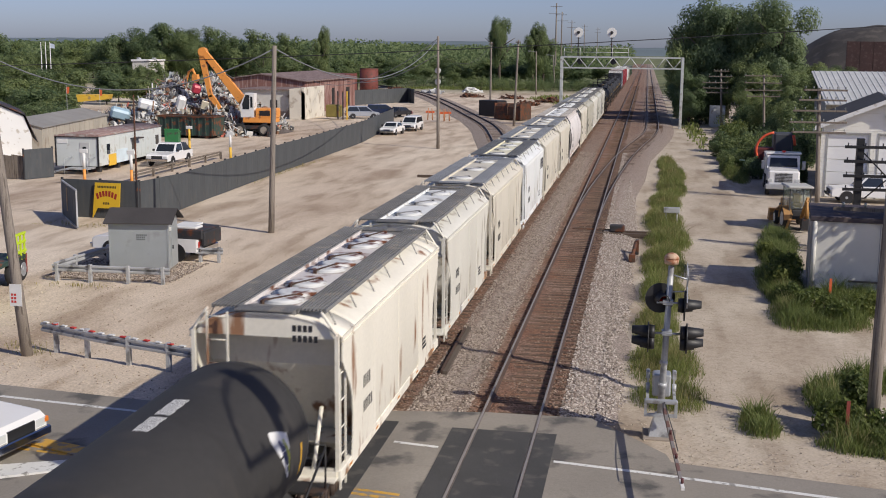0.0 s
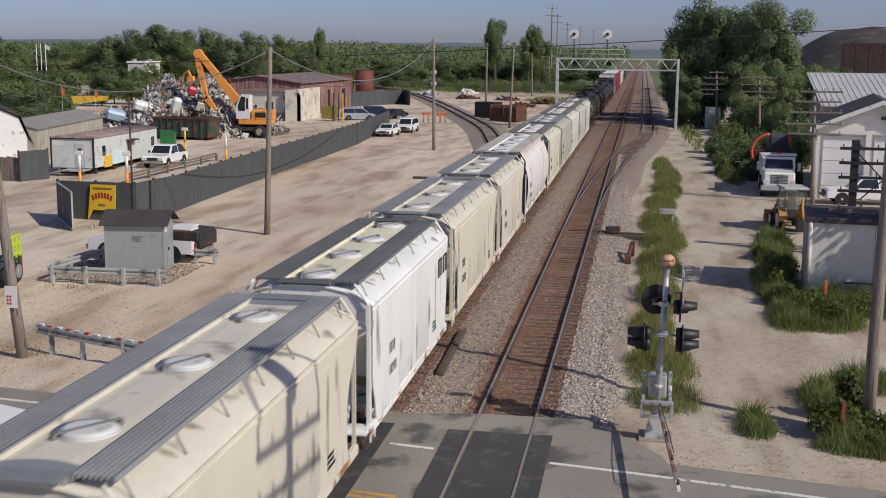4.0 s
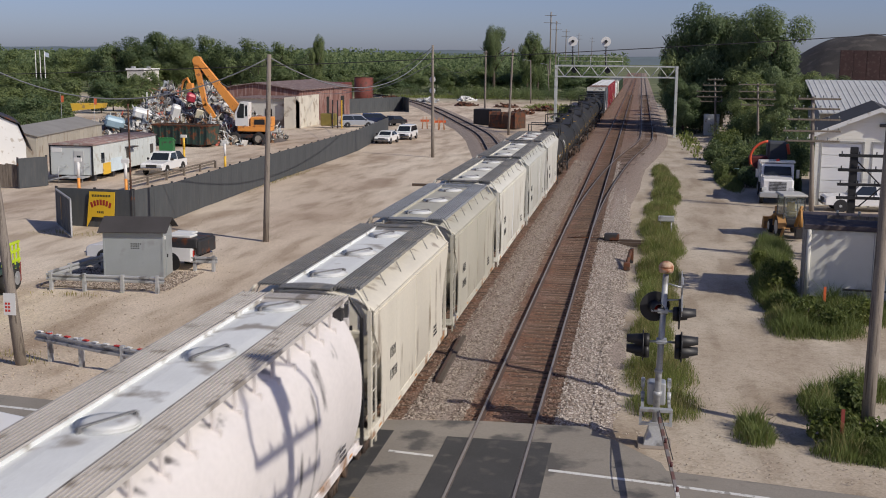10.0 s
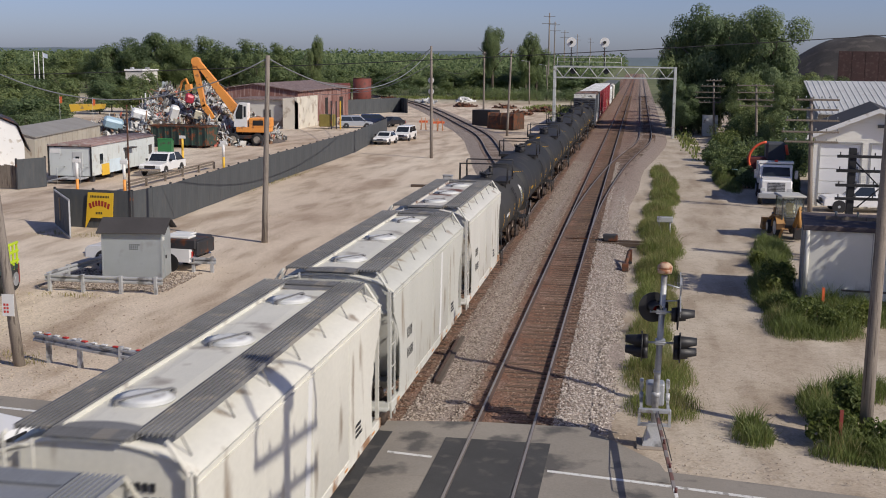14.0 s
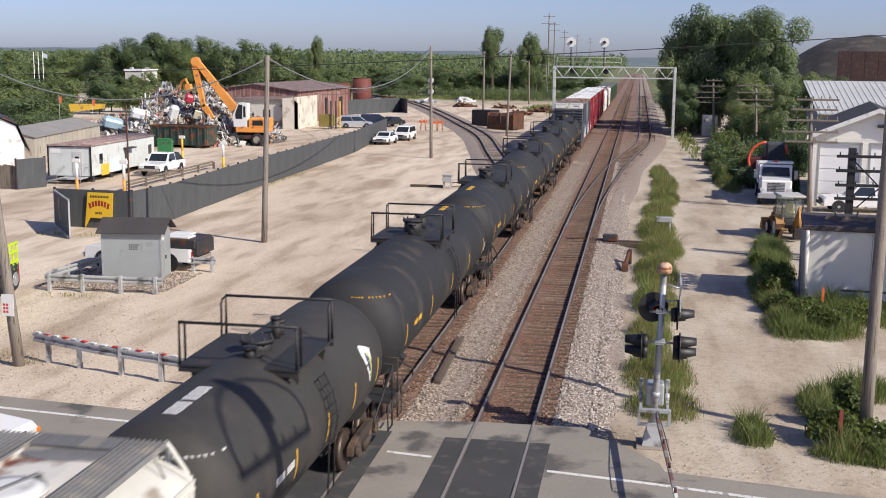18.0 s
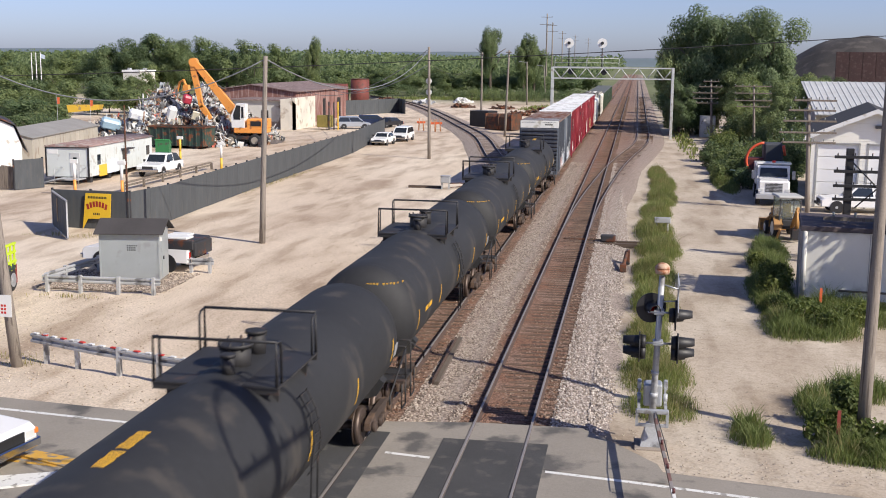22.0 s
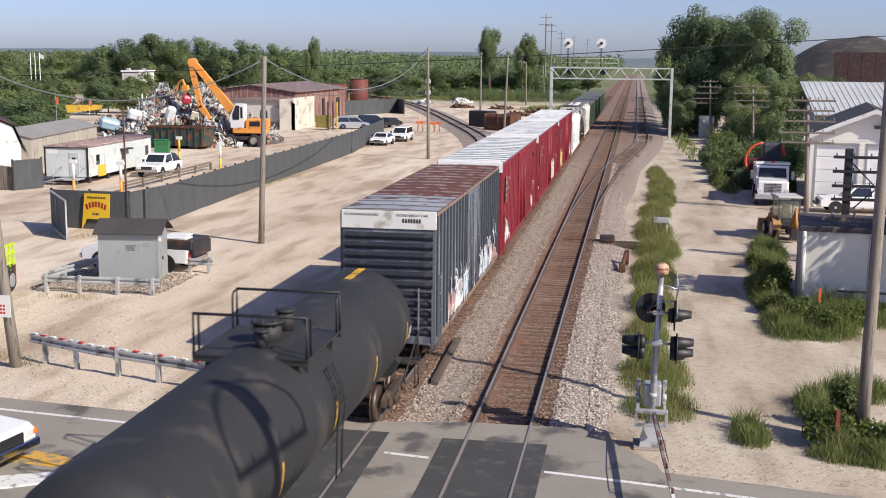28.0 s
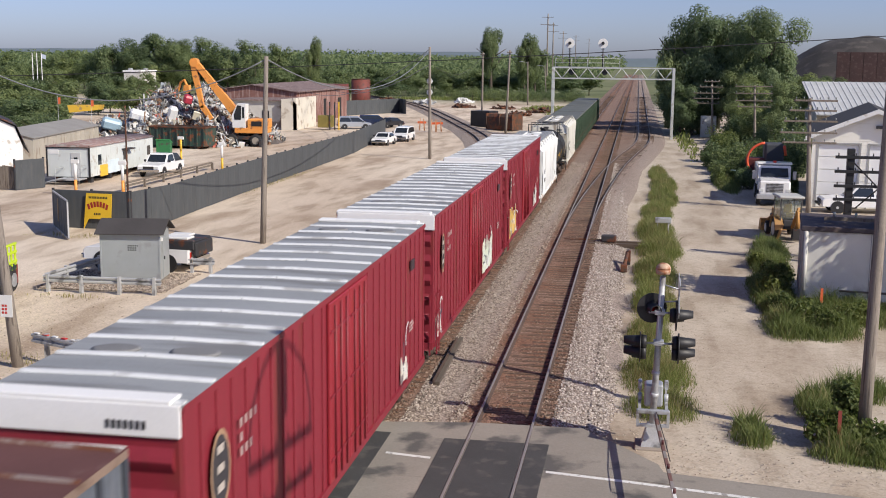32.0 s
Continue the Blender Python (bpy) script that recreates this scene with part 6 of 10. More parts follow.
def blades(name, label, spots, count, height, material, seed, width=0.035, spread=1.0):
    """A patch of tall grass: spots of (x, y, rx, ry)."""
    rng = np.random.default_rng(seed)
    areas = np.array([a[2] * a[3] for a in spots])
    which = rng.choice(len(spots), count, p=areas / areas.sum())
    sp = np.array(spots)[which]
    ang, rad = rng.uniform(0, 2 * np.pi, count), rng.uniform(0, 1, count) ** 0.62 * rng.uniform(0.85, 1.2, count)
    x = sp[:, 0] + sp[:, 2] * rad * np.cos(ang)
    y = sp[:, 1] + sp[:, 3] * rad * np.sin(ang)
    z = np.array([ground_z(a, b) for a, b in zip(x, y)]) - 0.02
    clump = np.array([noise.noise((a * 1.1, b * 1.1, seed)) for a, b in zip(x, y)])
    h = height * rng.uniform(0.35, 1.0, count) * np.clip(0.75 + clump, 0.25, 1.5) * np.clip(1.15 - 0.75 * rad ** 2, 0.2, 1.2)
    lean = rng.normal(size=(count, 2)) * 0.28 * spread
    side = rng.uniform(0, np.pi, count)
    wx, wy = np.cos(side) * width, np.sin(side) * width
    base = np.stack([x, y, z], 1)
    mid = base + np.stack([lean[:, 0] * h * 0.4, lean[:, 1] * h * 0.4, h * 0.6], 1)
    tip = base + np.stack([lean[:, 0] * h * 1.2, lean[:, 1] * h * 1.2, h], 1)
    wv = np.stack([wx, wy, 0 * wx], 1)
    v = np.stack([base - wv * 0.7, base + wv * 0.7, mid + wv, tip, mid - wv], 1).reshape(-1, 3)
    k = np.arange(count)[:, None] * 5
    f3 = (k + np.array([[0, 1, 2, 4]])).tolist() + (k + np.array([[4, 2, 3]])).tolist()
    me = bpy.data.meshes.new(name)
    me.from_pydata(v.tolist(), [], f3)
    me.materials.append(material)
    return tagged(new(name, me), label, "grass", kind="stuff")


def shrub(x, y, r, h, seed, label="low leafy green shrub", material=None, leaves=1500):
    rng = np.random.default_rng(seed)
    u = rng.normal(size=(leaves, 3))
    u /= np.linalg.norm(u, axis=1)[:, None]
    k = 8
    c0 = np.stack([rng.uniform(-.6, .6, k) * r, rng.uniform(-.6, .6, k) * r, rng.uniform(0.2, 0.7, k) * h], 1)
    w = rng.integers(0, k, leaves)
    c = c0[w] + u * np.array([r * 0.45, r * 0.45, h * 0.32]) * rng.uniform(0.5, 1.1, (leaves, 1))
    c[:, 2] = np.maximum(c[:, 2], 0.02)
    nrm = u + rng.normal(size=(leaves, 3)) * 0.6
    nrm /= np.linalg.norm(nrm, axis=1)[:, None]
    b = thing("shrub", pose(x, y, ground_z(x, y)), label, "shrub", "shrubs")
    part("foliage", quads("foliage", c, nrm, rng.uniform(0.6, 1.4, leaves) * min(0.16, 0.07 + 0.05 * r), material or LEAFDRY, rng=rng), None, b)
    s = Shape()
    rnd = random.Random(seed)
    for i in range(7):
        a = rnd.uniform(0, 6.3)
        s.rod((0, 0, -0.1), (math.cos(a) * r * .5, math.sin(a) * r * .5, h * 0.6), 0.025, 0.008, seg=5)
    part("stem", s, BARK, b)
    return b


# ---- the yard on the left ----
FENCE = mat("dark_fence_board", (0.07, 0.077, 0.083), 0.75, var=0.2, big=0.8, streak=(3, 3, 0.5), stain=(0.085, 0.085, 0.085), amount=0.2, piece=0.04)
SIDING = mat("white_siding", (0.60, 0.635, 0.615), 0.6, var=0.08, stain=(0.45, 0.44, 0.40), amount=0.06)
CORR = mat("beige_sheet_metal", (0.44, 0.41, 0.35), 0.6, 0.1, var=0.12, stain=(0.3, 0.25, 0.2), amount=0.2, streak=(1, 1, 0.3))
HUTGREY = mat("grey_hut_metal", (0.40, 0.43, 0.44), 0.45, 0.3, var=0.08, big=1.2, stain=(0.34, 0.35, 0.36), amount=0.15, stain_size=1.5)
SHINGLE = mat("dark_shingle", (0.06, 0.055, 0.055), 0.9, var=0.25, bump=0.5)
RUSTWALL = mat("rusty_red_sheet", (0.24, 0.12, 0.10), 0.8, 0.1, var=0.25, big=0.4, stain=(0.36, 0.25, 0.22), amount=0.35, streak=(1.5, 1.5, 0.2))
OLDWHITE = mat("old_white_wall", (0.66, 0.62, 0.53), 0.85, var=0.12, stain=(0.4, 0.34, 0.27), amount=0.2, stain_size=0.8)
OLDGREY = mat("old_grey_wall", (0.52, 0.51, 0.47), 0.85, var=0.2, stain=(0.22, 0.18, 0.15), amount=0.35, stain_size=0.7)
GREEN = mat("green_paint", (0.03, 0.17, 0.06), 0.5, var=0.15, stain=(0.06, 0.07, 0.05), amount=0.2)
LIME = mat("lime_paint", (0.55, 0.72, 0.03), 0.5, var=0.08)


def guardrail(name, label, pts, z, spacing_posts, reflect=False, group=""):
    """A steel guard rail: W-section beam on posts with blocks. pts: ends of the beam; posts at the given places."""
    gr = thing(name, pose(*pts[0], 0), label, "guardrail", group)
    o = Vector((*pts[0], 0))
    prof = [(0.0, -0.155), (0.05, -0.12), (0.05, -0.06), (-0.03, -0.02), (-0.03, 0.02), (0.05, 0.06), (0.05, 0.12), (0.0, 0.155), (-0.01, 0.15), (0.035, 0.11), (0.035, 0.07), (-0.045, 0.025), (-0.045, -0.025), (0.035, -0.07), (0.035, -0.11), (-0.01, -0.15)]
    for a, b in zip(pts, pts[1:]):
        a, b = Vector((*a, 0)), Vector((*b, 0))
        d = (b - a).normalized()
        nrm = Vector((d.y, -d.x, 0))
        s = Shape()
        s.loft([[p - o + nrm * q[0] + Vector((0, 0, z + q[1])) for q in prof] for p in (a, b)])
        part("beam", s, STEEL, gr)
        if reflect:
            n = int((b - a).length / 0.42)
            for i in range(n):
                c = a.lerp(b, (i + 0.5) / n) - o
                s = Shape()
                s.box(-0.1, 0.1, -0.04, 0.07, 0.158, 0.19, turn=Matrix.Translation(c + Vector((0, 0, z))) @ Matrix.Rotation(math.atan2(d.y, d.x), 4, "Z"))
                part("reflector", s, RED if i % 2 else PLATE, gr)
    for x, y in spacing_posts:
        s = Shape()
        g = ground_z(x, y)
        s.box(x - o.x - 0.07, x - o.x + 0.07, y - o.y + 0.04, y - o.y + 0.2, g - 0.3, z + 0.2, 0.01)
        part("post", s, STEEL, gr)
    return gr


def relay_hut():
    h = thing("equipment_hut", pose(-21.55, 46.75, G, 0, 0, 9), "grey metal equipment hut with a dark gable roof", "hut")
    w, d, ht = 1.28, 1.72, 2.27
    s = Shape()
    s.box(-w + 0.05, w - 0.05, 0.05, d - 0.05, -0.1, 0.18)
    part("footing", s, mat("footing_concrete", (0.28, 0.24, 0.2), 0.9, var=0.2), h)
    s = Shape()
    s.prism([(0, 0.16), (d, 0.16), (d, ht), (d / 2, ht + 0.42), (0, ht)], -w, w, "x")
    part("wall", s, HUTGREY, h)
    for x in (-w, w):
        s = Shape()
        s.box(x - 0.03, x + 0.03, -0.02, 0.03, 0.16, ht)
        part("trim", s, HUTGREY, h)
    for sgn in (0, 1):
        s = Shape()
        y0, y1 = (-0.22, d / 2) if sgn == 0 else (d + 0.22, d / 2)
        z0, z1 = ht - 0.08, ht + 0.46
        s.loft([[(x, y0, z0), (x, y1, z1), (x, y1, z1 + 0.05), (x, y0, z0 + 0.05)] for x in (-w - 0.2, w + 0.25)])
        part("roof", s, SHINGLE, h)
    s = Shape()
    bar_rows(s, [0.55, 0.4, 0.45], -0.1, 1.72, 0.06, 0.08, "y", -0.006)
    part("marking", s, mat("grey_marking", (0.12, 0.13, 0.13), 0.7), h, "small dark lettering as bars")
    s = Shape()
    s.box(w, w + 0.03, 0.55, 1.3, 0.2, 1.95, 0.01)
    door = part("door", s, HUTGREY, h)
    s = Shape()
    s.box(w + 0.03, w + 0.08, 0.62, 0.68, 1.0, 1.15)
    part("handle", s, DARKSTEEL, door)
    s = Shape()
    s.box(w, w + 0.06, 0.3, 0.42, 1.85, 2.0)
    part("vent", s, PLATE, h)
    guardrail("guardrail", "galvanised guardrail on steel posts round the hut", [(-24.5, 44.6), (-19.3, 44.75)], 0.18, [(-24.3, 44.5), (-22.8, 44.5), (-21.1, 44.5), (-19.6, 44.6)], group="guardrails")
    guardrail("guardrail", "galvanised guardrail running back beside the hut", [(-24.6, 44.9), (-24.2, 50.0)], 0.18, [(-24.5, 46.5), (-24.3, 49.3)], group="guardrails")
    guardrail("guardrail", "short galvanised guardrail behind the hut", [(-20.2, 49.8), (-18.9, 49.9)], 0.18, [(-20.0, 49.8), (-19.1, 49.8)], group="guardrails")
    guardrail("road_barrier", "guardrail topped with red and white reflectors by the road", [(-19.1, 33.9), (-16.3, 32.75), (-13.2, 31.8), (-11.4, 31.15)], 0.42, [(-18.5, 33.6), (-17.15, 33.05), (-15.45, 32.4), (-13.95, 31.95), (-12.3, 31.4)], True, group="guardrails")


relay_hut()
pickup("white pickup truck with a dark loaded bed behind the hut", pose(-22.7, 50.9, G, 0, 0, 86), load="cover")


def fence_run(f, a, b, h=2.2, w=2.4, top=True):
    """Upright dark boards between posts, each with its own edges."""
    a, b = Vector(a), Vector(b)
    L = (b - a).length
    n = max(1, round(L / w))
    ang = math.degrees(math.atan2((b - a).y, (b - a).x))
    step = L / n
    me = kept("board%.2f%.2f" % (h, step), lambda: Shape().box(0.004, step - 0.008, -0.02, 0.02, 0, h, 0.006).mesh("board", FENCE))
    for k in range(n):
        p = a.lerp(b, k / n)
        part("board", me, None, f, m=pose(p.x, p.y, G + ((k * 37) % 5) * 0.006, 0, 0, ang))
    pm = kept("fpost%.2f" % h, lambda: Shape().box(-0.06, 0.06, 0.02, 0.14, 0, h + 0.08, 0.01).mesh("post", DARKSTEEL))
    for k in range(n + 1):
        p = a.lerp(b, k / n)
        part("post", pm, None, f, m=pose(p.x, p.y, G, 0, 0, ang))


fence = thing("yard_fence", pose(0, 0, 0), "tall dark slate sheet fence along the scrap yard", "fence")
for a, b in (((-33.2, 61.95), (-28.3, 61.6)), ((-28.3, 61.6), (-27.7, 66.0)), ((-27.7, 66.0), (-28.35, 80)), ((-28.35, 80), (-28.8, 100.3)), ((-28.8, 100.3), (-29.4, 119.4)), ((-29.4, 119.4), (-31.9, 146.3)), ((-41.5, 208), (-44.0, 213.3)), ((-53.5, 190), (-43.6, 213.3))):
    fence_run(fence, a, b, 2.2 if a[1] < 150 else 2.6)
gate = thing("yard_gate", pose(-33.2, 61.95, G, 0, 0, -54), "open dark gate leaf with a pale metal frame", "gate")
s = Shape()
for x0, x1, z0, z1 in ((0, 0.08, 0.05, 2.15), (5.3, 5.38, 0.05, 2.15), (0, 5.38, 0.05, 0.13), (0, 5.38, 2.07, 2.15)):
    s.box(x0, x1, -0.04, 0.04, z0, z1)
part("gate_frame", s, STEEL, gate)
for k in range(6):
    s = Shape()
    s.box(0.1 + k * 0.87, 0.1 + k * 0.87 + 0.8, -0.02, 0.02, 0.14, 2.06)
    part("board", s, FENCE, gate)
s = Shape()
s.box(2.0, 2.2, -0.06, -0.02, 0.6, 1.9)
part("plank", s, mat("tan_plank", (0.4, 0.3, 0.18), 0.85, var=0.2), gate, "loose tan plank")
sign = thing("yard_sign", pose(-30.3, 61.62, 0, 0, 0, -4), "yellow sign board with dark and red lettering on the fence", "sign")
s = Shape()
s.prism([(-0.9, -0.35), (-0.65, 1.72), (0.95, 1.72), (0.85, 0.25), (-0.55, 0.25)], -0.05, 0.0)
part("board", s, mat("sign_yellow", (0.75, 0.48, 0.03), 0.5, var=0.1), sign)
s = Shape()
for k in range(7):
    x = -0.52 + k * 0.19
    z = 0.95 + 0.16 * (1 - ((k - 3) / 3.0) ** 2)
    q = pose(x, -0.056, z, 0, (k - 3) * 5, 0)
    s.box(-0.07, 0.07, 0, 0.005, -0.16, 0.16, turn=q)
    s.box(-0.03, 0.03, -0.002, 0.0, -0.07, 0.07, turn=q)
part("red_letters", s, mat("sign_red", (0.33, 0.03, 0.02), 0.6), sign, "arched dark red lettering as bars")
s = Shape()
bar_rows(s, [1.25], -0.5, 1.55, 0.13, 0.1, "y", -0.05)
bar_rows(s, [0.5], -0.2, 0.6, 0.13, 0.11, "y", -0.05)
part("small_letters", s, mat("sign_dark", (0.06, 0.05, 0.02), 0.6), sign, "small dark lettering as bars")

# poles and wires of the yard
POLES_L = [(-19.5, 58.7, 9.55, (0.35, 0)), (-20.3, 114, 10.7, (-0.1, 0)), (-23.0, 173.6, 10.6, (0, 0)), (-16.9, 151.2, 10.75, (0.4, 0)), (-24.1, 259.4, 9.2, (-0.2, 0)), (-23.1, 299.5, 8.25, (-0.6, 0))]
for i, (x, y, z, lean) in enumerate(POLES_L):
    p = pole(x, y, z, "grey weathered wooden utility pole in the dirt lot", 0.15, lean, arms=[(z - 0.3, -0.35, 0.35)] if i in (2, 3) else (), insul=2)
    if i == 1:
        for zz in (7.35, 6.25, 5.3):
            s = Shape()
            s.disc((-0.12, 0.14, zz), 0.3, 0.08, "y", 16)
            s.rod((0.0, 0.02, zz), (-0.12, 0.16, zz), 0.04, seg=6)
            part("signal_disc", s, PLATE, p, "round white disc")
    if i >= 4:
        s = Shape()
        s.pipe([(lean[0], 0, z - 0.2), (lean[0] - 1.2, 0, z + 0.05)], 0.04, 6)
        s.box(lean[0] - 1.8, lean[0] - 1.15, -0.14, 0.14, z - 0.03, z + 0.1, 0.03)
        part("lamp", s, ALU, p, "street lamp head on a short arm")
lp = pole(-19.1, 33.0, 10.5, "leaning weathered wooden pole by the road", 0.16, (-1.15, 0.1))
s = Shape()
s.box(-0.38, 0.02, -0.26, -0.24, 1.35, 2.05)
part("notice", s, PLATE, lp, "small white notice plate")
s = Shape()
bar_rows(s, [0.3, 0.3, 0.3], -0.33, 1.75, 0.07, 0.1, "y", -0.262)
part("notice_bars", s, RED, lp, "red lettering as bars")
wire("cable", (-19.15, 58.7, 9.4), (-20.4, 114, 10.4), 2.6, 0.035, label="heavy grey cable slung between poles")
wire("cable", (-20.4, 114, 10.5), (-49.6, 170, 4.6), 2.2, 0.035, label="heavy grey cable slung to the works hall")
wire("cable", (-20.4, 114, 9.0), (-49.6, 185, 4.6), 1.6, 0.035, label="heavy grey cable slung to the works hall")
pole(-41, 60, 12.1, "weathered wooden utility pole beyond the yard gate", 0.15)
wire("cable", (-19.15, 58.7, 9.4), (-41, 60, 11.8), 3.4, 0.034, 24, label="slack grey cable across the yard gate")
wire("cable", (-23.0, 173.6, 10.4), (-20.4, 114, 9.2), 2.0, 0.02)
pole(-45.5, 60.5, 8.4, "weathered wooden utility pole beyond the yard gate", 0.15)
pole(40, 60, 13.4, "tall wooden utility pole beyond the garage", 0.18)
wire("span_wire", (-45.5, 60.5, 8.0), (40, 60, 13.1), 0.7, 0.022, 24, "long dark wire across the tracks")


def office_trailer():
    t = thing("office_trailer", pose(-43.8, 84.4, G, 0, 0, 2), "white site office trailer with a reddish flat roof", "trailer")
    s = Shape()
    s.box(-1.75, 1.75, 0, 13.2, 0.45, 2.85, 0.03)
    part("body", s, SIDING, t)
    s = Shape()
    rings = []
    for y in (-0.15, 13.35):
        rings.append([(1.85 * math.cos(a), y, 2.8 + 0.22 * math.sin(a)) for a in [math.pi * i / 8 for i in range(9)]])
    s.loft(rings, True)
    part("roof", s, mat("faded_red_roof", (0.30, 0.2, 0.18), 0.8, var=0.2, stain=(0.4, 0.36, 0.33), amount=0.3), t)
    s = Shape()
    for x in (-1.74, 1.74):
        s.box(x - 0.06, x + 0.06, -0.05, 0.06, 0.45, 2.85)
    s.box(-1.8, 1.8, -0.07, 0.0, 2.72, 2.9)
    part("corner_trim", s, BLACK, t)
    for y in [0.9 * k + 0.5 for k in range(14)]:
        s = Shape()
        s.box(1.745, 1.765, y - 0.02, y + 0.02, 0.5, 2.7)
        part("siding_batten", s, SIDING, t)
    s = Shape()
    s.box(0.25, 1.05, -0.04, 0.0, 0.5, 2.35, 0.01)
    d = part("door", s, mat("grey_door", (0.5, 0.51, 0.5), 0.5, var=0.1), t)
    s = Shape()
    s.box(0.5, 0.8, -0.055, -0.035, 1.65, 2.0)
    part("door_window", s, GLASS, d)
    s = Shape()
    s.box(0.55, 0.75, -0.06, -0.035, 1.1, 1.4)
    part("notice", s, PLATE, d)
    s = Shape()
    s.box(-1.6, -0.75, -0.03, 0.0, 2.25, 2.6)
    part("sign", s, PLATE, t, "small white sign plate")
    for y0, y1, z0, z1 in ((1.6, 2.2, 1.3, 2.1), (6.6, 7.4, 1.3, 2.15), (11.8, 12.5, 1.3, 2.1)):
        s = Shape()
        s.box(1.745, 1.775, y0, y1, z0, z1)
        part("window", s, GLASS, t)
    s = Shape()
    s.box(1.75, 1.8, 1.9, 3.3, 0.35, 1.25)
    part("yellow_panel", s, YELLOW, t, "yellow panel leaning on the wall")
    s = Shape()
    s.box(1.75, 1.8, 3.4, 5.6, 0.45, 1.5)
    part("pale_panel", s, mat("pale_blue_panel", (0.6, 0.7, 0.75), 0.5), t, "pale blue-white panel on the wall")
    s = Shape()
    s.box(1.75, 2.3, 6.3, 7.9, 2.15, 2.25)
    part("awning", s, DARKSTEEL, t)
    s = Shape()
    s.box(-0.4, 1.5, -1.5, 0, 0.33, 0.42)
    for x in (-0.4, 1.5):
        s.pipe([(x, -1.45, 0), (x, -1.45, 1.2), (x, 0, 1.2)], 0.03)
    for k in range(3):
        s.box(-0.9 - 0.3 * k, -0.6 - 0.3 * k, -1.4, -0.2, 0.24 - 0.09 * k, 0.3 - 0.09 * k)
    part("steps", s, STEEL, t, "metal steps and landing")
    for y in (1, 4.5, 8, 12):
        s = Shape()
        s.box(-1.5, 1.5, y - 0.2, y + 0.2, -0.1, 0.45)
        part("support", s, DARKSTEEL, t)


office_trailer()
pickup("white pickup truck with a dark tarped load in the yard", pose(-39.6, 92.6, G, 0, 0, 180), load="tarp")


def post(x, y, h, a, b, label):
    p = thing("bollard", pose(x, y, G), label, "post", "yard posts")
    s = Shape()
    s.rod((0, 0, -0.2), (0, 0, h * 0.5), 0.11, seg=12)
    part("lower", s, a, p)
    s = Shape()
    s.rod((0, 0, h * 0.5), (0, 0, h), 0.11, seg=12)
    part("upper", s, b, p)
    s = Shape()
    s.box(-0.3, 0.3, -0.06, 0.06, h, h + 0.28, 0.02)
    part("cap", s, PLATE, p, "pale plate on top")


post(-39.2, 76.5, 2.3, ORANGE, PLATE, "orange and white painted steel post")
post(-36.0, 77.3, 2.2, ORANGE, PLATE, "orange and white painted steel post")
post(-42.1, 103.1, 2.2, YELLOW, YELLOW, "yellow painted steel post with a pale head")
post(-35.9, 97.2, 2.2, YELLOW, PLATE, "yellow and white painted steel post")
s = Shape()
for x in (-36.0, -35.95):
    pass
rail = thing("yard_rail", pose(-37.0, 79.6, G), "low weathered timber rail along the yard", "rail")
for k in range(6):
    s = Shape()
    s.box(-0.08, 0.08, 3.6 * k, 3.6 * k + 0.15, -0.2, 0.6)
    part("post", s, WOOD, rail)
for z in (0.3, 0.52):
    s = Shape()
    s.box(-0.14, -0.06, 0, 18.2, z, z + 0.14)
    part("plank", s, WOOD, rail)
pole(-36.2, 78.5, 6.0, "thin dark steel pole in the yard", 0.07, material=IRON)

# sheds and barn
def long_shed():
    b = thing("metal_shed", pose(-55.6, 100.5, G, 0, 0, 100), "long low beige sheet-metal shed with a grey roof", "shed")
    s = Shape()
    s.prism([(0, 0), (5.5, 0), (5.5, 2.2), (2.75, 2.9), (0, 2.2)], 0, 21.5, "x")
    part("wall", s, CORR, b)
    s = Shape()
    s.loft([[(x, -0.15, 2.16), (x, 2.75, 2.93), (x, 2.75, 3.0), (x, -0.15, 2.23)] for x in (-0.15, 21.65)])
    s.loft([[(x, 5.65, 2.16), (x, 2.75, 2.93), (x, 2.75, 3.0), (x, 5.65, 2.23)] for x in (-0.15, 21.65)])
    part("roof", s, mat("grey_roof_sheet", (0.3, 0.29, 0.27), 0.7, 0.1, var=0.15), b)
    for k in range(14):
        s = Shape()
        s.box(0.3 + k * 1.6, 0.36 + k * 1.6, -0.03, 0.0, 0, 2.15)
        part("wall_rib", s, CORR, b)
    b = thing("barn", pose(-55.11, 87.17, G, 0, 0, 33), "white barn with a dark gambrel roof", "barn")
    s = Shape()
    s.prism([(0, 0), (5.2, 0), (5.2, 2.4), (4.65, 3.95), (2.6, 4.95), (0.55, 3.95), (0, 2.4)], 0, 8)
    part("wall", s, WHITE, b)
    s = Shape()
    prof = [(5.65, 1.75), (4.75, 4.05), (2.6, 5.05), (0.45, 4.05), (-0.45, 1.75)]
    s.loft([[(x, y, z) for x, z in prof] + [(x, y, z + 0.12) for x, z in prof[::-1]] for y in (-0.25, 8.2)])
    part("roof", s, DARKSTEEL, b)
    s = Shape()
    s.box(1.2, 1.35, -0.04, 0, 0, 2.2)
    s.box(0.4, 2.8, -0.04, 0, 2.2, 2.3)
    part("trim", s, mat("barn_trim", (0.45, 0.45, 0.43), 0.6), b)


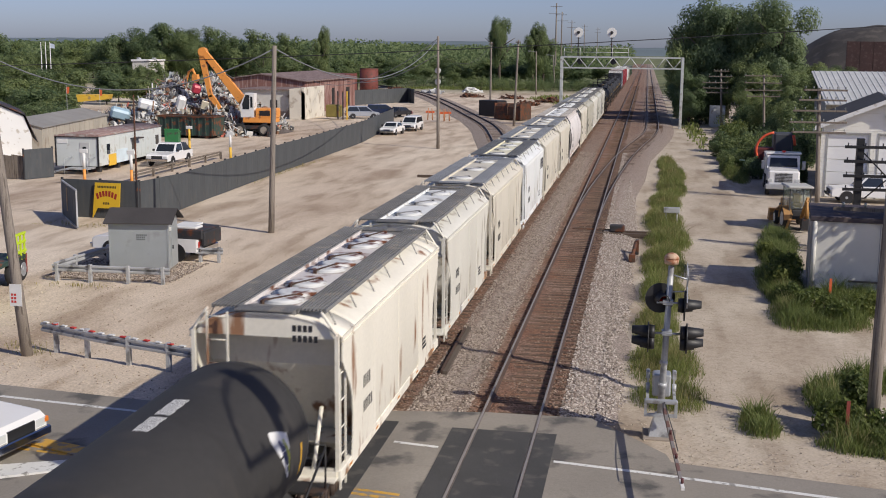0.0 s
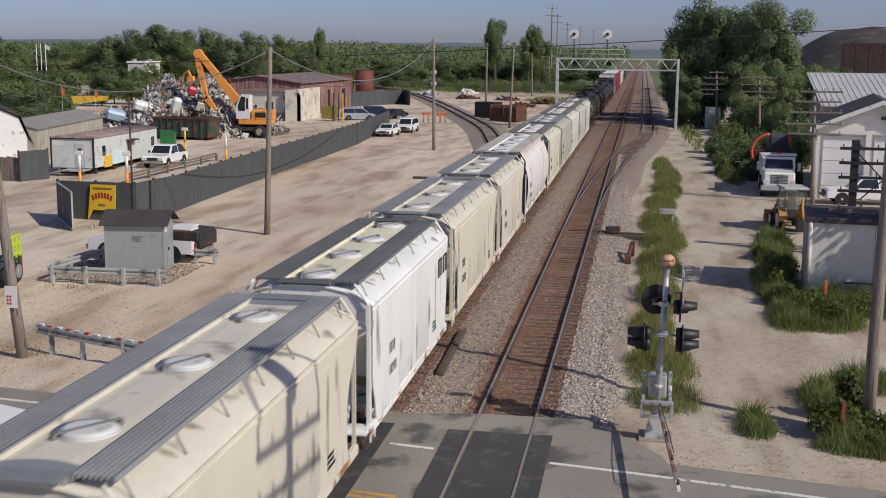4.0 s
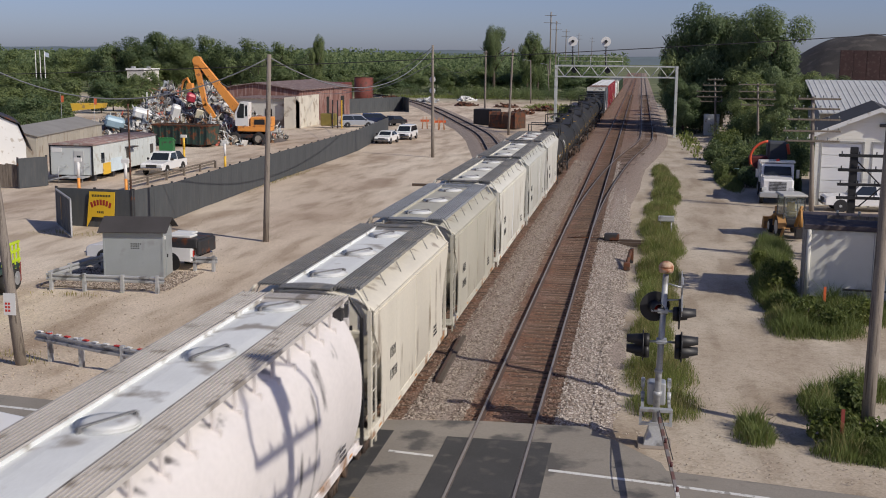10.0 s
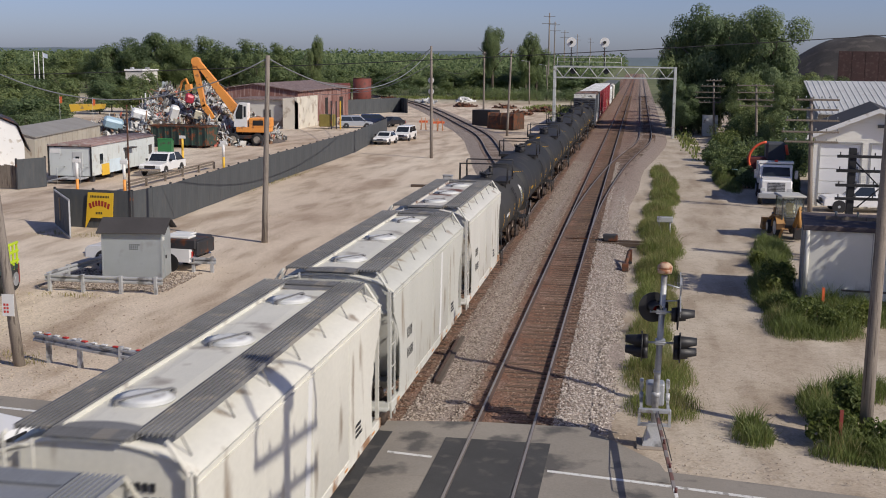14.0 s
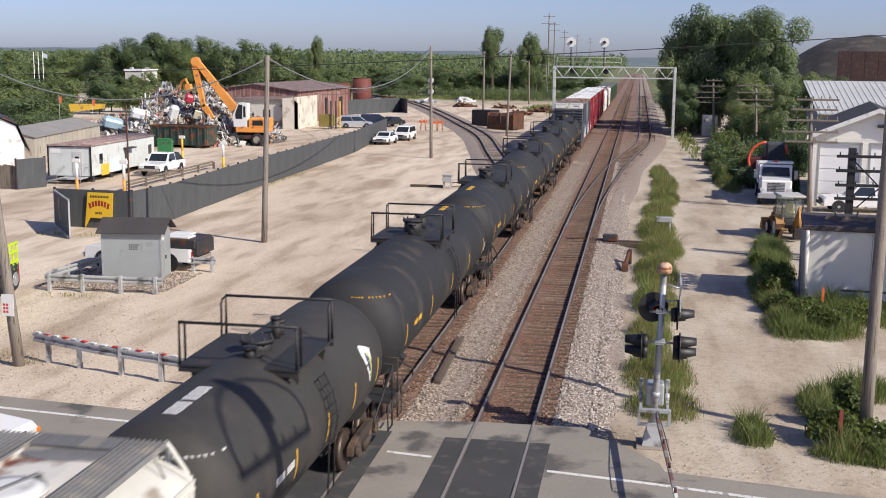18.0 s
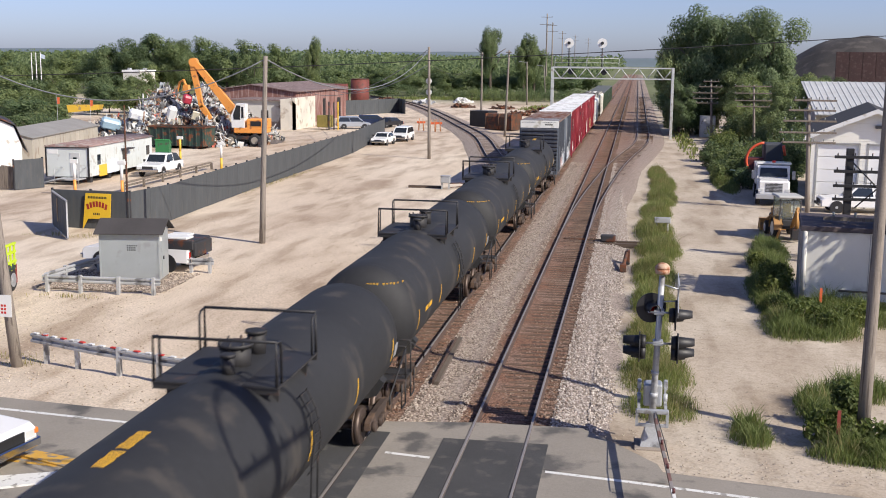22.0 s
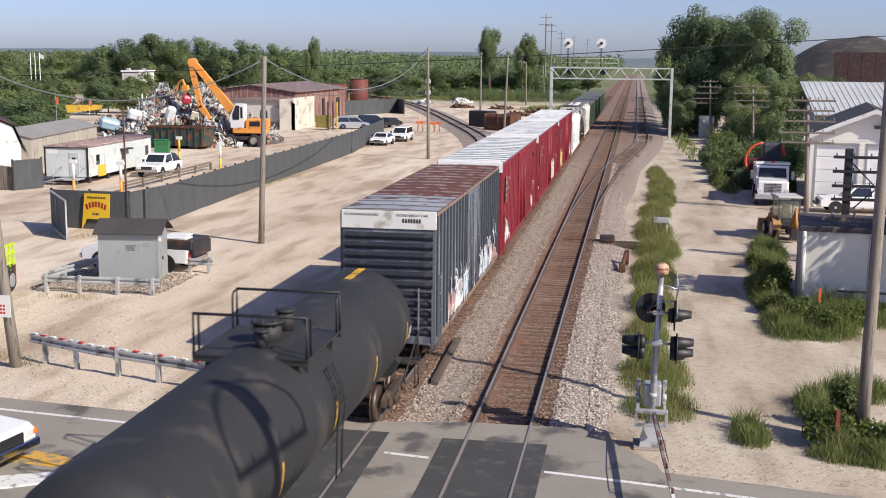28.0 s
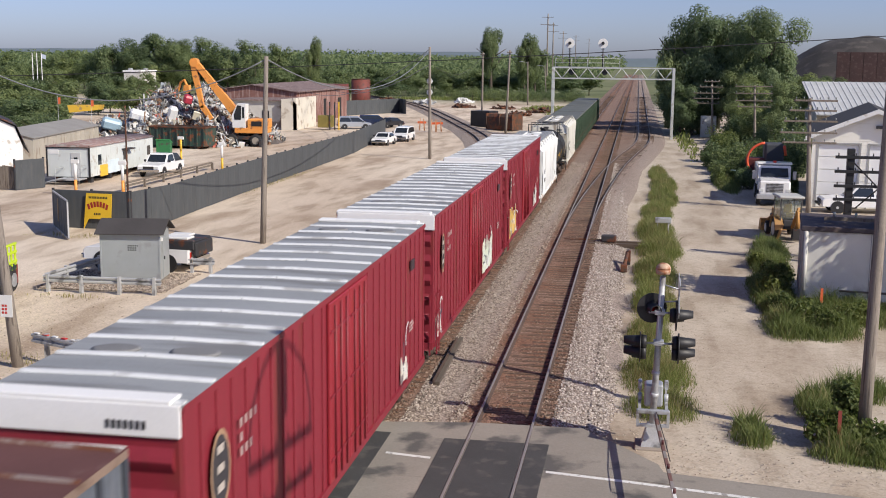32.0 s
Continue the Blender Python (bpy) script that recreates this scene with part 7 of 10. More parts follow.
long_shed()
wf = thing("board_fence", pose(-50.5, 79.0, G), "weathered grey upright board fence", "fence")
for k in range(22):
    s = Shape()
    s.box(k * 0.25, k * 0.25 + 0.235, -0.02, 0.02, 0, 1.7 + 0.03 * ((k * 7) % 4))
    part("board", s, WOOD, wf)
yf = thing("dark_fence", pose(0, 0, 0), "dark sheet fence behind the office trailer", "fence")
fence_run(yf, (-45.05, 78.7), (-44.0, 81.0), 2.2)
fence_run(yf, (-45.5, 104), (-52.5, 112), 2.4)
dm = thing("dumpster", pose(-46.9, 108.5, G, 0, 0, 12), "green metal waste container with a slanted top", "dumpster")
s = Shape()
s.prism([(0, 0), (1.2, 0), (1.2, 1.35), (0, 1.7)], 0, 1.35, "x")
part("bin", s, GREEN, dm)
s = Shape()
s.prism([(-0.05, 1.7), (1.25, 1.34), (1.25, 1.4), (-0.05, 1.77)], -0.05, 1.4, "x")
part("lid", s, mat("bright_green", (0.05, 0.3, 0.1), 0.5, var=0.1), dm)


# scrap heap, roll-off bin and material handler
def heap():
    h = thing("scrap_heap", pose(-53.6, 129.5, G), "tall heap of mixed scrap metal and appliances", "scrap heap")
    rng = np.random.default_rng(4)
    def top(x, y):
        peaks = ((-1.0, 0.0, 6.6, 5.0), (3.4, 1.0, 6.7, 4.2), (-6.5, -1.5, 2.6, 4.5), (8.8, 1.0, 3.2, 3.5), (-3.5, 1.0, 4.2, 4.0), (-9.5, -2.0, 1.7, 5.0), (0.5, -4.5, 3.0, 4.0), (6.0, -2.0, 4.4, 3.6))
        return max(0.0, max(p[2] * (1 - math.hypot(x - p[0], (y - p[1]) * 0.9) / p[3] * 0.75) for p in peaks))
    s = Shape()
    n = 40
    vs = [(-13 + 26 * i / n, -8 + 16 * j / n, max(-0.2, top(-13 + 26 * i / n, -8 + 16 * j / n) - 0.5 + 0.35 * noise.noise((i * 0.6, j * 0.6, 1)))) for j in range(n + 1) for i in range(n + 1)]
    s.add(vs, [(j * (n + 1) + i, j * (n + 1) + i + 1, (j + 1) * (n + 1) + i + 1, (j + 1) * (n + 1) + i) for j in range(n) for i in range(n)])
    part("core", s, mat("scrap_core", (0.12, 0.10, 0.09), 0.8, var=0.5, big=2), h)
    tones = [(0.62, 0.62, 0.6), (0.36, 0.36, 0.36), (0.26, 0.15, 0.09), (0.16, 0.15, 0.14), (0.36, 0.4, 0.42), (0.5, 0.45, 0.36), (0.5, 0.12, 0.08), (0.08, 0.08, 0.08)]
    share = [0.27, 0.2, 0.16, 0.12, 0.05, 0.13, 0.02, 0.05]
    shapes = [Shape() for _ in tones]
    made = 0
    while made < 5200:
        x, y = rng.uniform(-15, 12), rng.uniform(-8.0, 4.5)
        z = top(x, y)
        if z < 0.15 and rng.random() > 0.15:
            continue
        k = rng.choice(len(tones), p=share)
        m = pose(x, y, z - 0.15 + rng.uniform(-0.25, 0.35), *rng.uniform(-180, 180, 3))
        kind = rng.random()
        if kind < 0.55:
            a, b = rng.uniform(0.12, 0.5), rng.uniform(0.1, 0.36)
            c = rng.normal(size=4) * 0.12
            vs = [(-a, -b, c[0]), (0, -b, c[1]), (a, -b, c[2]), (a, b, c[3]), (0, b * 0.9, c[0] + 0.1), (-a, b, c[1])]
            lo = [(p[0], p[1], p[2] - 0.03) for p in vs]
            shapes[k].add([m @ Vector(p) for p in vs + lo], [(0, 1, 4, 5), (1, 2, 3, 4), (6, 11, 10, 7), (7, 10, 9, 8), (0, 6, 7, 1), (1, 7, 8, 2), (2, 8, 9, 3), (3, 9, 10, 4), (4, 10, 11, 5), (5, 11, 6, 0)])
        elif kind < 0.8:
            a, b, c = rng.uniform(0.08, 0.3, 3)
            shapes[k].box(-a, a, -b, b, -c, c, 0.03, turn=m)
        else:
            shapes[k].rod(m @ Vector((-rng.uniform(.4, 1.3), 0, 0)), m @ Vector((rng.uniform(.4, 1.3), 0.1, 0)), rng.uniform(0.025, 0.09), seg=6)
        made += 1
    for i, (sh, c) in enumerate(zip(shapes, tones)):
        tagged(part("scrap_rest", sh, mat("scrap_%d" % i, c, 0.5, 0.35 if i in (1, 3) else 0.0, var=0.25), h), kind="stuff")
    # a few large pieces that stand out
    for x, y, z, sx, sy, sz, c, nm in ((-2.5, -4.0, 3.2, 1.1, 0.6, 0.5, (0.8, 0.82, 0.82), "tank_shell"), (1.5, -4.2, 3.4, 0.5, 0.5, 0.9, (0.78, 0.78, 0.75), "fridge"), (-5.5, -5.0, 2.2, 1.1, 0.6, 0.6, (0.35, 0.5, 0.6), "blue_drum"), (3.2, -3.6, 5.1, 0.5, 0.5, 0.5, (0.5, 0.05, 0.08), "red_bin"), (4.5, -3.8, 3.2, 0.7, 0.12, 0.5, (0.65, 0.6, 0.45), "door_panel")):
        q = Shape()
        q.box(-sx, sx, -sy, sy, -sz, sz, min(sx, sy, sz) * 0.4, turn=pose(0, 0, 0, 20, 15, 30))
        part(nm, q, mat("scrap_" + nm, c, 0.4, var=0.1), h, m=pose(x, y, z))
    # yellow skip body lying on the left
    q = Shape()
    q.prism([(-2.0, 0), (1.5, 0.35), (1.7, 0.9), (-2.2, 0.85)], -0.8, 0.8)
    part("skip_body", q, YELLOW, h, "yellow skip body", m=pose(-10.0, -1.5, 3.3, 0, 0, 8))


heap()
# orange grapple of a second machine behind the heap
gm = thing("grapple_machine", pose(-57.2, 139.5, G - 0.2), "orange grapple arm rising behind the scrap heap", "excavator")
s = Shape()
s.box(-1.4, 1.4, -1.2, 1.6, 0.0, 2.6, 0.1)
part("body", s, ORANGE, gm)
s = Shape()
s.pipe([(0, 0, 2.4), (-0.2, 0, 5.0), (0.5, -0.2, 6.9), (1.1, -0.4, 7.2), (1.5, -0.5, 6.4)], 0.17, 6)
part("boom", s, ORANGE, gm)
s = Shape()
s.prism([(1.2, 6.6), (1.8, 6.6), (1.9, 5.9), (1.5, 5.6), (1.1, 5.9)], -0.9, -0.1)
part("grapple", s, ORANGE, gm)
for x, y, z in ((-63.2, 120.0, 4.95), (-59.3, 120.0, 4.75)):
    fl = thing("warning_flag", pose(x, y, 0), "small red warning flag hanging in the yard", "flag", "warning flags")
    s = Shape()
    s.rod((0, 0, G - 0.2), (0, 0, z + 0.2), 0.02, seg=6)
    part("rod", s, STEEL, fl)
    s = Shape()
    s.prism([(0.02, z - 0.75), (0.3, z - 0.7), (0.32, z), (0.02, z)], -0.01, 0.01)
    part("cloth", s, mat("safety_orange", (0.75, 0.15, 0.05)), fl)
rb = thing("roll_off_bin", pose(-49.0, 120.6, G, 0, 0, -6), "dark green roll-off scrap bin with a rusty rim", "bin")
s = Shape()
s.loft([[(-3.3, -1.2, 0.3), (3.3, -1.2, 0.3), (3.3, 1.2, 0.3), (-3.3, 1.2, 0.3)], [(-3.4, -1.25, 2.3), (3.4, -1.25, 2.3), (3.4, 1.25, 2.3), (-3.4, 1.25, 2.3)]])
part("body", s, mat("bin_green", (0.03, 0.06, 0.05), 0.6, var=0.25, stain=RUST, amount=0.3), rb)
for k in range(9):
    s = Shape()
    x = -3.2 + k * 0.8
    s.box(x - 0.06, x + 0.06, -1.36, -1.2, 0.3, 2.2)
    part("rib", s, mat("bin_green", (0.03, 0.06, 0.05)), rb)
s = Shape()
for y in (-1.3, 1.3):
    s.box(-3.45, 3.45, y - 0.07, y + 0.07, 2.25, 2.42)
for x in (-3.4, 3.4):
    s.box(x - 0.07, x + 0.07, -1.3, 1.3, 2.25, 2.42)
part("rim", s, IRON, rb)
for x in (-2.4, 2.4):
    s = Shape()
    s.rod((x, -1.1, 0.22), (x, 1.1, 0.22), 0.22, seg=12)
    part("roller", s, IRON, rb)


def handler():
    e = thing("material_handler", pose(-43.4, 125.3, G, 0, 0, 0), "orange wheeled material handler with a raised bent boom", "excavator")
    s = Shape()
    s.box(-2.6, 2.3, -1.1, 1.1, 0.75, 1.2, 0.05)
    part("chassis", s, DARKSTEEL, e)
    for x in (-1.25, 1.55):
        for y in (-1.1, 1.1):
            t = Shape()
            t.loft([[(rr * math.cos(2 * math.pi * i / 22), yy, rr * math.sin(2 * math.pi * i / 22)) for i in range(22)] for yy, rr in ((-0.25, 0.4), (-0.25, 0.62), (-0.18, 0.7), (0.18, 0.7), (0.25, 0.62), (0.25, 0.4))], True)
            w = part("wheel", t, TYRE, e, m=pose(x, y, 0.7))
            q = Shape()
            q.disc((0, -0.27, 0), 0.4, 0.54, "y", 16)
            part("hub", q, mat("dusty_hub", (0.3, 0.27, 0.23), 0.8), w)
    for x in (-2.5, 2.2):
        s = Shape()
        s.box(x - 0.15, x + 0.15, -1.6, 1.6, 0.6, 0.85)
        s.box(x - 0.3, x + 0.3, -1.75, -1.45, 0.0, 0.12)
        s.box(x - 0.12, x + 0.12, -1.7, -1.5, 0.1, 0.7)
        part("outrigger", s, DARKSTEEL, e)
    s = Shape()
    s.rod((0.2, 0, 1.2), (0.2, 0, 1.55), 0.7, seg=20)
    part("turntable", s, DARKSTEEL, e)
    s = Shape()
    s.box(-0.9, 2.6, -1.3, 1.3, 1.5, 2.1, 0.06)
    s.box(0.6, 2.7, -1.3, 1.3, 2.0, 3.1, 0.1)
    part("superstructure", s, ORANGE, e)
    s = Shape()
    s.box(1.1, 2.3, -1.33, -1.29, 2.3, 2.85)
    part("engine_grille", s, BLACK, e)
    s = Shape()
    s.prism([(-1.1, 2.1), (0.4, 2.1), (0.45, 4.75), (-0.5, 4.8), (-1.15, 3.5)], -1.3, -0.25)
    cab = part("cab", s, WHITE, e, "white cab")
    s = Shape()
    s.prism([(-0.85, 3.0), (-0.1, 3.0), (-0.05, 4.55), (-0.5, 4.6), (-0.9, 3.55)], -1.33, -1.29)
    part("side_window", s, GLASS, cab)
    s = Shape()
    s.box(0.05, 0.3, -1.33, -1.29, 3.2, 4.4)
    part("door_window", s, GLASS, cab)
    s = Shape()
    s.loft([[(-1.19, y, 3.0), (-1.19, y, 3.5), (-0.56, y, 4.7), (-0.53, y, 4.68), (-1.15, y, 3.45), (-1.15, y, 3.0)] for y in (-1.2, -0.35)])
    part("windscreen", s, GLASS, cab)
    def beam(name, a, b, h0, h1, w):
        a, b = Vector(a), Vector(b)
        d = (b - a).normalized()
        up = Vector((-d.z, 0, d.x))
        s = Shape()
        s.loft([[p + up * (h / 2) * i + Vector((0, j * w / 2, 0)) for i, j in ((1, -1), (1, 1), (-1, 1), (-1, -1))] for p, h in ((a, h0), (a.lerp(b, 0.3), h0 * 1.15), (b, h1))])
        return part(name, s, ORANGE, e)
    beam("boom", (0.1, 0.35, 2.0), (-5.7, 0.35, 9.05), 0.85, 0.6, 0.55)
    beam("stick", (-6.2, 0.35, 9.2), (-5.2, 0.35, 4.2), 0.58, 0.45, 0.4)
    beam("stick_tip", (-5.25, 0.35, 4.4), (-4.1, 0.35, 2.9), 0.55, 0.4, 0.4)
    s = Shape()
    s.disc((-6.0, 0.0, 9.25), 0.5, 0.7, "y", 18)
    part("elbow", s, ORANGE, e)
    s = Shape()
    s.rod((-0.8, 0.35, 2.0), (-2.6, 0.35, 5.0), 0.12, seg=8)
    s.rod((-2.3, 0.35, 6.2), (-5.9, 0.35, 8.2), 0.1, seg=8)
    part("cylinder", s, DARKSTEEL, e)
    s = Shape()
    for k in range(5):
        a = 2 * math.pi * k / 5
        s.pipe([(-4.1, 0.35, 2.8), (-4.1 + 0.55 * math.cos(a), 0.35 + 0.55 * math.sin(a), 2.2), (-4.1 + 0.3 * math.cos(a), 0.35 + 0.3 * math.sin(a), 1.3)], 0.1, 6)
    part("grapple", s, DARKSTEEL, e, "dark grapple hidden in the heap")


handler()


# old works building, annex, rusty tank
def works():
    b = thing("works_building", pose(0, 0, G), "old works hall with rusty red sheet walls", "building")
    s = Shape()
    s.prism([(-63, 0), (-49.6, 0), (-49.6, 4.9), (-56.3, 5.8), (-63, 4.9)], 166, 196)
    part("wall", s, RUSTWALL, b)
    s = Shape()
    s.loft([[(-63.4, y, 4.85), (-56.3, y, 5.85), (-49.2, y, 4.85), (-49.2, y, 5.0), (-56.3, y, 6.0), (-63.4, y, 5.0)] for y in (165.6, 196.4)])
    part("roof", s, mat("works_roof", (0.2, 0.14, 0.13), 0.8, var=0.25, stain=(0.3, 0.24, 0.22), amount=0.3), b)
    for k in range(10):
        s = Shape()
        y = 168 + k * 2.9
        s.box(-49.6, -49.54, y, y + 0.12, 0, 4.85)
        part("wall_seam", s, RUSTWALL, b)
    for y0, y1, z0, z1 in ((170, 171.2, 0.5, 3.8), (181, 182.4, 0, 3.5), (190, 192, 0, 3.4)):
        s = Shape()
        s.box(-49.6, -49.52, y0, y1, z0, z1)
        part("opening", s, mat("dark_opening", (0.02, 0.018, 0.018), 0.9), b)
    c = thing("annex", pose(0, 0, G), "whitewashed lean-to wall of the old works", "building")
    s = Shape()
    s.box(-56, -48.2, 156, 165.8, 0, 4.0)
    part("wall", s, OLDGREY, c)
    s = Shape()
    s.prism([(-48.6, 0), (-46.5, 0), (-46.5, 3.6), (-47.2, 4.35), (-48.6, 4.2)], 155.2, 155.6)
    s.box(-46.9, -46.5, 155.2, 165.5, 0, 4.4)
    part("white_wall", s, OLDWHITE, c, "flaking white wall")
    for x0, x1, z1 in ((-51.6, -50.6, 2.6), (-55.3, -54.0, 2.2)):
        s = Shape()
        s.box(x0, x1, 155.94, 156.0, 0.1, z1)
        part("doorway", s, mat("dark_opening", (0.02, 0.018, 0.018)), c)
    s = Shape()
    s.box(-56.3, -47.9, 155.6, 166, 3.95, 4.12)
    part("roof", s, mat("works_roof", (0.2, 0.14, 0.13)), c)
    t = thing("storage_tank", pose(-55.3, 230, G), "upright rust-red cylindrical storage tank", "tank")
    s = Shape()
    s.rod((0, 0, -0.2), (0, 0, 5.75), 1.85, seg=28)
    part("shell", s, mat("tank_rust", (0.17, 0.045, 0.035), 0.7, var=0.2, stain=(0.1, 0.04, 0.03), amount=0.3), t)
    s = Shape()
    s.rod((0, 0, 5.75), (0, 0, 5.9), 1.9, 1.7, seg=28)
    part("lid", s, IRON, t)
    ladder(t, 1.95, 0.3, 0.2, 5.7, IRON)
    b2 = thing("red_shed", pose(-59, 205, G), "small rust-red shed with a white door", "shed")
    s = Shape()
    s.box(-2.5, 5.5, 0, 8, 0, 5.2)
    part("wall", s, mat("tank_rust", (0.17, 0.045, 0.035)), b2)
    s = Shape()
    s.box(3.8, 5.2, -0.06, 0, 0, 2.9)
    part("door", s, PLATE, b2)
    y = thing("yellow_lift", pose(-43.0, 158, G), "dirty yellow yard machine with upright masts", "machine")
    s = Shape()
    s.box(-1.0, 1.0, -0.8, 0.8, 0.3, 2.0, 0.1)
    part("body", s, mat("dirty_yellow", (0.25, 0.2, 0.05), 0.7, var=0.3), y)
    for x in (0.8, 1.5, 2.1):
        s = Shape()
        s.box(x - 0.08, x + 0.08, -0.9, -0.75, 0, 3.9)
        part("mast", s, YELLOW if x > 2 else DARKSTEEL, y)


works()
sedan("small white car parked by the dark fence", pose(-28.9, 131.8, G, 0, 0, 176), CARWHITE)
minivan("white sport utility car parked by the dark fence", pose(-28.1, 139.2, G, 0, 0, 178), CARWHITE, "utility_car", 1.7)
minivan("silver minivan parked inside the fence", pose(-39.6, 161, G, 0, 0, -70), mat("silver_car_paint", (0.42, 0.45, 0.5), 0.25, 0.3, var=0.05, bump=0))
minivan("dark blue car parked inside the fence", pose(-38.5, 169, G, 0, 0, -75), mat("blue_car_paint", (0.02, 0.03, 0.07), 0.2, var=0.05, bump=0), "car_wagon", 1.6)
sedan("dark car parked at the end of the fence", pose(-35.6, 166, G, 0, 0, 150), mat("dark_car_paint", (0.03, 0.03, 0.035), 0.25, var=0.05, bump=0))
for x, y in ((-29.6, 159.7), (-27.6, 157.6), (-27.0, 158.4)):
    b = thing("barricade", pose(x, y, G), "orange plastic road barricade", "barricade", "barricades")
    s = Shape()
    for sx in (-0.12, 0.12):
        s.pipe([(sx * 3, -0.3, 0), (sx * 2, 0, 1.7)], 0.05)
        s.pipe([(sx * 3, 0.3, 0), (sx * 2, 0, 1.7)], 0.05)
    part("legs", s, mat("faded_orange", (0.5, 0.24, 0.12), 0.6, var=0.15), b)
    s = Shape()
    s.box(-0.6, 0.6, -0.06, 0.0, 1.0, 1.3)
    part("panel", s, mat("safety_orange", (0.75, 0.15, 0.05), 0.5), b)
# old wagon boxes beside the siding
wb = thing("old_tank_body", pose(-18.6, 164.5, G, 0, 0, 62), "rusty old tank body on the ground", "tank")
s = Shape()
s.prism([(-1.2, 0.1), (1.2, 0.1), (1.3, 0.8), (1.2, 1.9), (0.8, 2.3), (-0.8, 2.3), (-1.2, 1.9), (-1.3, 0.8)], -2.2, 2.2)
part("body", s, IRON, wb)
for y in (-2.2, 0, 2.2):
    s = Shape()
    s.box(-1.35, 1.35, y - 0.06, y + 0.06, 0.1, 2.36)
    part("band", s, IRON, wb)
bb = thing("old_box_body", pose(-22.4, 171.8, G, 0, 0, 62), "black old box body with a white plate", "container")
s = Shape()
s.box(-1.2, 1.2, -1.7, 1.7, 0.1, 2.4, 0.05)
part("body", s, BLACK, bb)
s = Shape()
s.box(1.2, 1.23, -1.2, -0.5, 0.5, 2.0)
part("plate", s, PLATE, bb)
for x, y, w, h, c in ((-40, 268, 4.5, 1.6, "white"), (-47, 256, 6, 1.1, "grey"), (-56, 262, 7, 1.6, "dark"), (-21, 208, 4, 0.9, "dark"), (-18, 222, 6, 1.0, "dark"), (-27, 236, 5, 0.8, "dark"), (-36, 240, 5, 0.9, "dark")):
    p = thing("debris_pile", pose(x, y, G), "low heap of %s rubble and timber" % c, "debris pile", "debris piles")
    s = Shape()
    rnd = random.Random(int(x * 7 + y))
    for k in range(40):
        a, r = rnd.uniform(0, 6.3), rnd.random() ** 0.7
        z = h * (1 - r)
        m = pose(math.cos(a) * r * w / 2, math.sin(a) * r * w / 3, z * rnd.uniform(0.3, 1), rnd.uniform(-40, 40), rnd.uniform(-40, 40), rnd.uniform(0, 180))
        q = rnd.uniform(0.2, 0.55)
        s.box(-q * 1.8, q * 1.8, -q * 0.5, q * 0.5, -q * 0.35, q * 0.35, 0.04, turn=m)
    tagged(part("rubble", s, {"white": PLATE, "grey": STEEL, "dark": IRON}[c], p), kind="stuff")


# yellow service truck at the edge of the lot and the white pickup on the road
def service_truck():
    v = thing("service_truck", pose(-26.6, 43.4, G, 0, 0, 8), "lime-yellow stake-bed service truck with a grey body", "truck")
    s = Shape()
    s.box(-1.2, 1.1, -3.4, 1.0, 0.9, 1.1, 0.02)
    part("bed", s, mat("bin_green", (0.03, 0.06, 0.05)), v)
    s = Shape()
    s.box(-1.2, 0.75, -3.4, -0.8, 1.1, 3.3, 0.04)
    part("box", s, HUTGREY, v, "grey box body")
    for k in range(5):
        s = Shape()
        y = -0.7 + k * 0.4
        s.box(1.04, 1.1, y, y + 0.1, 0.9, 2.0)
        part("stake", s, LIME, v, "lime-yellow stake")
    for z in (1.2, 1.6, 1.95):
        s = Shape()
        s.box(1.04, 1.12, -0.8, 1.05, z, z + 0.1)
        part("rail", s, LIME, v, "lime-yellow rail")
    s = Shape()
    s.box(-1.1, 1.0, -6.0, -3.5, 0.5, 2.4, 0.15)
    part("cab", s, LIME, v, "lime-yellow cab")
    for y in (-4.9, -0.2, 0.7):
        for x in (-1.0, 0.95):
            wheel_parts(v, x, y, 0.48, 0.28)
    s = Shape()
    s.box(0.6, 1.1, 0.95, 1.1, 0.3, 1.1)
    part("mud_flap", s, mat("rust_red_paint", (0.25, 0.05, 0.04), 0.6), v)


service_truck()


def road_pickup():
    v = pickup("white pickup truck with black wheel flares waiting on the road", pose(-16.7, 24.15, -0.17, 0, 0, -99))
    for sgn in (-1, 1):
        s = Shape()
        arc = [math.pi * k / 10 for k in range(11)]
        s.loft([[(sgn * 0.93, 1.7 + 0.5 * math.cos(a), 0.4 + 0.5 * math.sin(a)), (sgn * 1.06, 1.7 + 0.5 * math.cos(a), 0.4 + 0.5 * math.sin(a)), (sgn * 1.06, 1.7 + 0.4 * math.cos(a), 0.4 + 0.4 * math.sin(a)), (sgn * 0.93, 1.7 + 0.4 * math.cos(a), 0.4 + 0.4 * math.sin(a))] for a in arc])
        part("wheel_flare", s, BLACK, v, "black plastic wheel flare")
        s = Shape()
        s.box(sgn * 0.9 - 0.09, sgn * 0.9 + 0.09, 2.6, 2.735, 0.72, 0.86, 0.02)
        part("indicator", s, mat("amber_lamp", (0.7, 0.2, 0.03), 0.3), v, "amber corner lamp")


road_pickup()


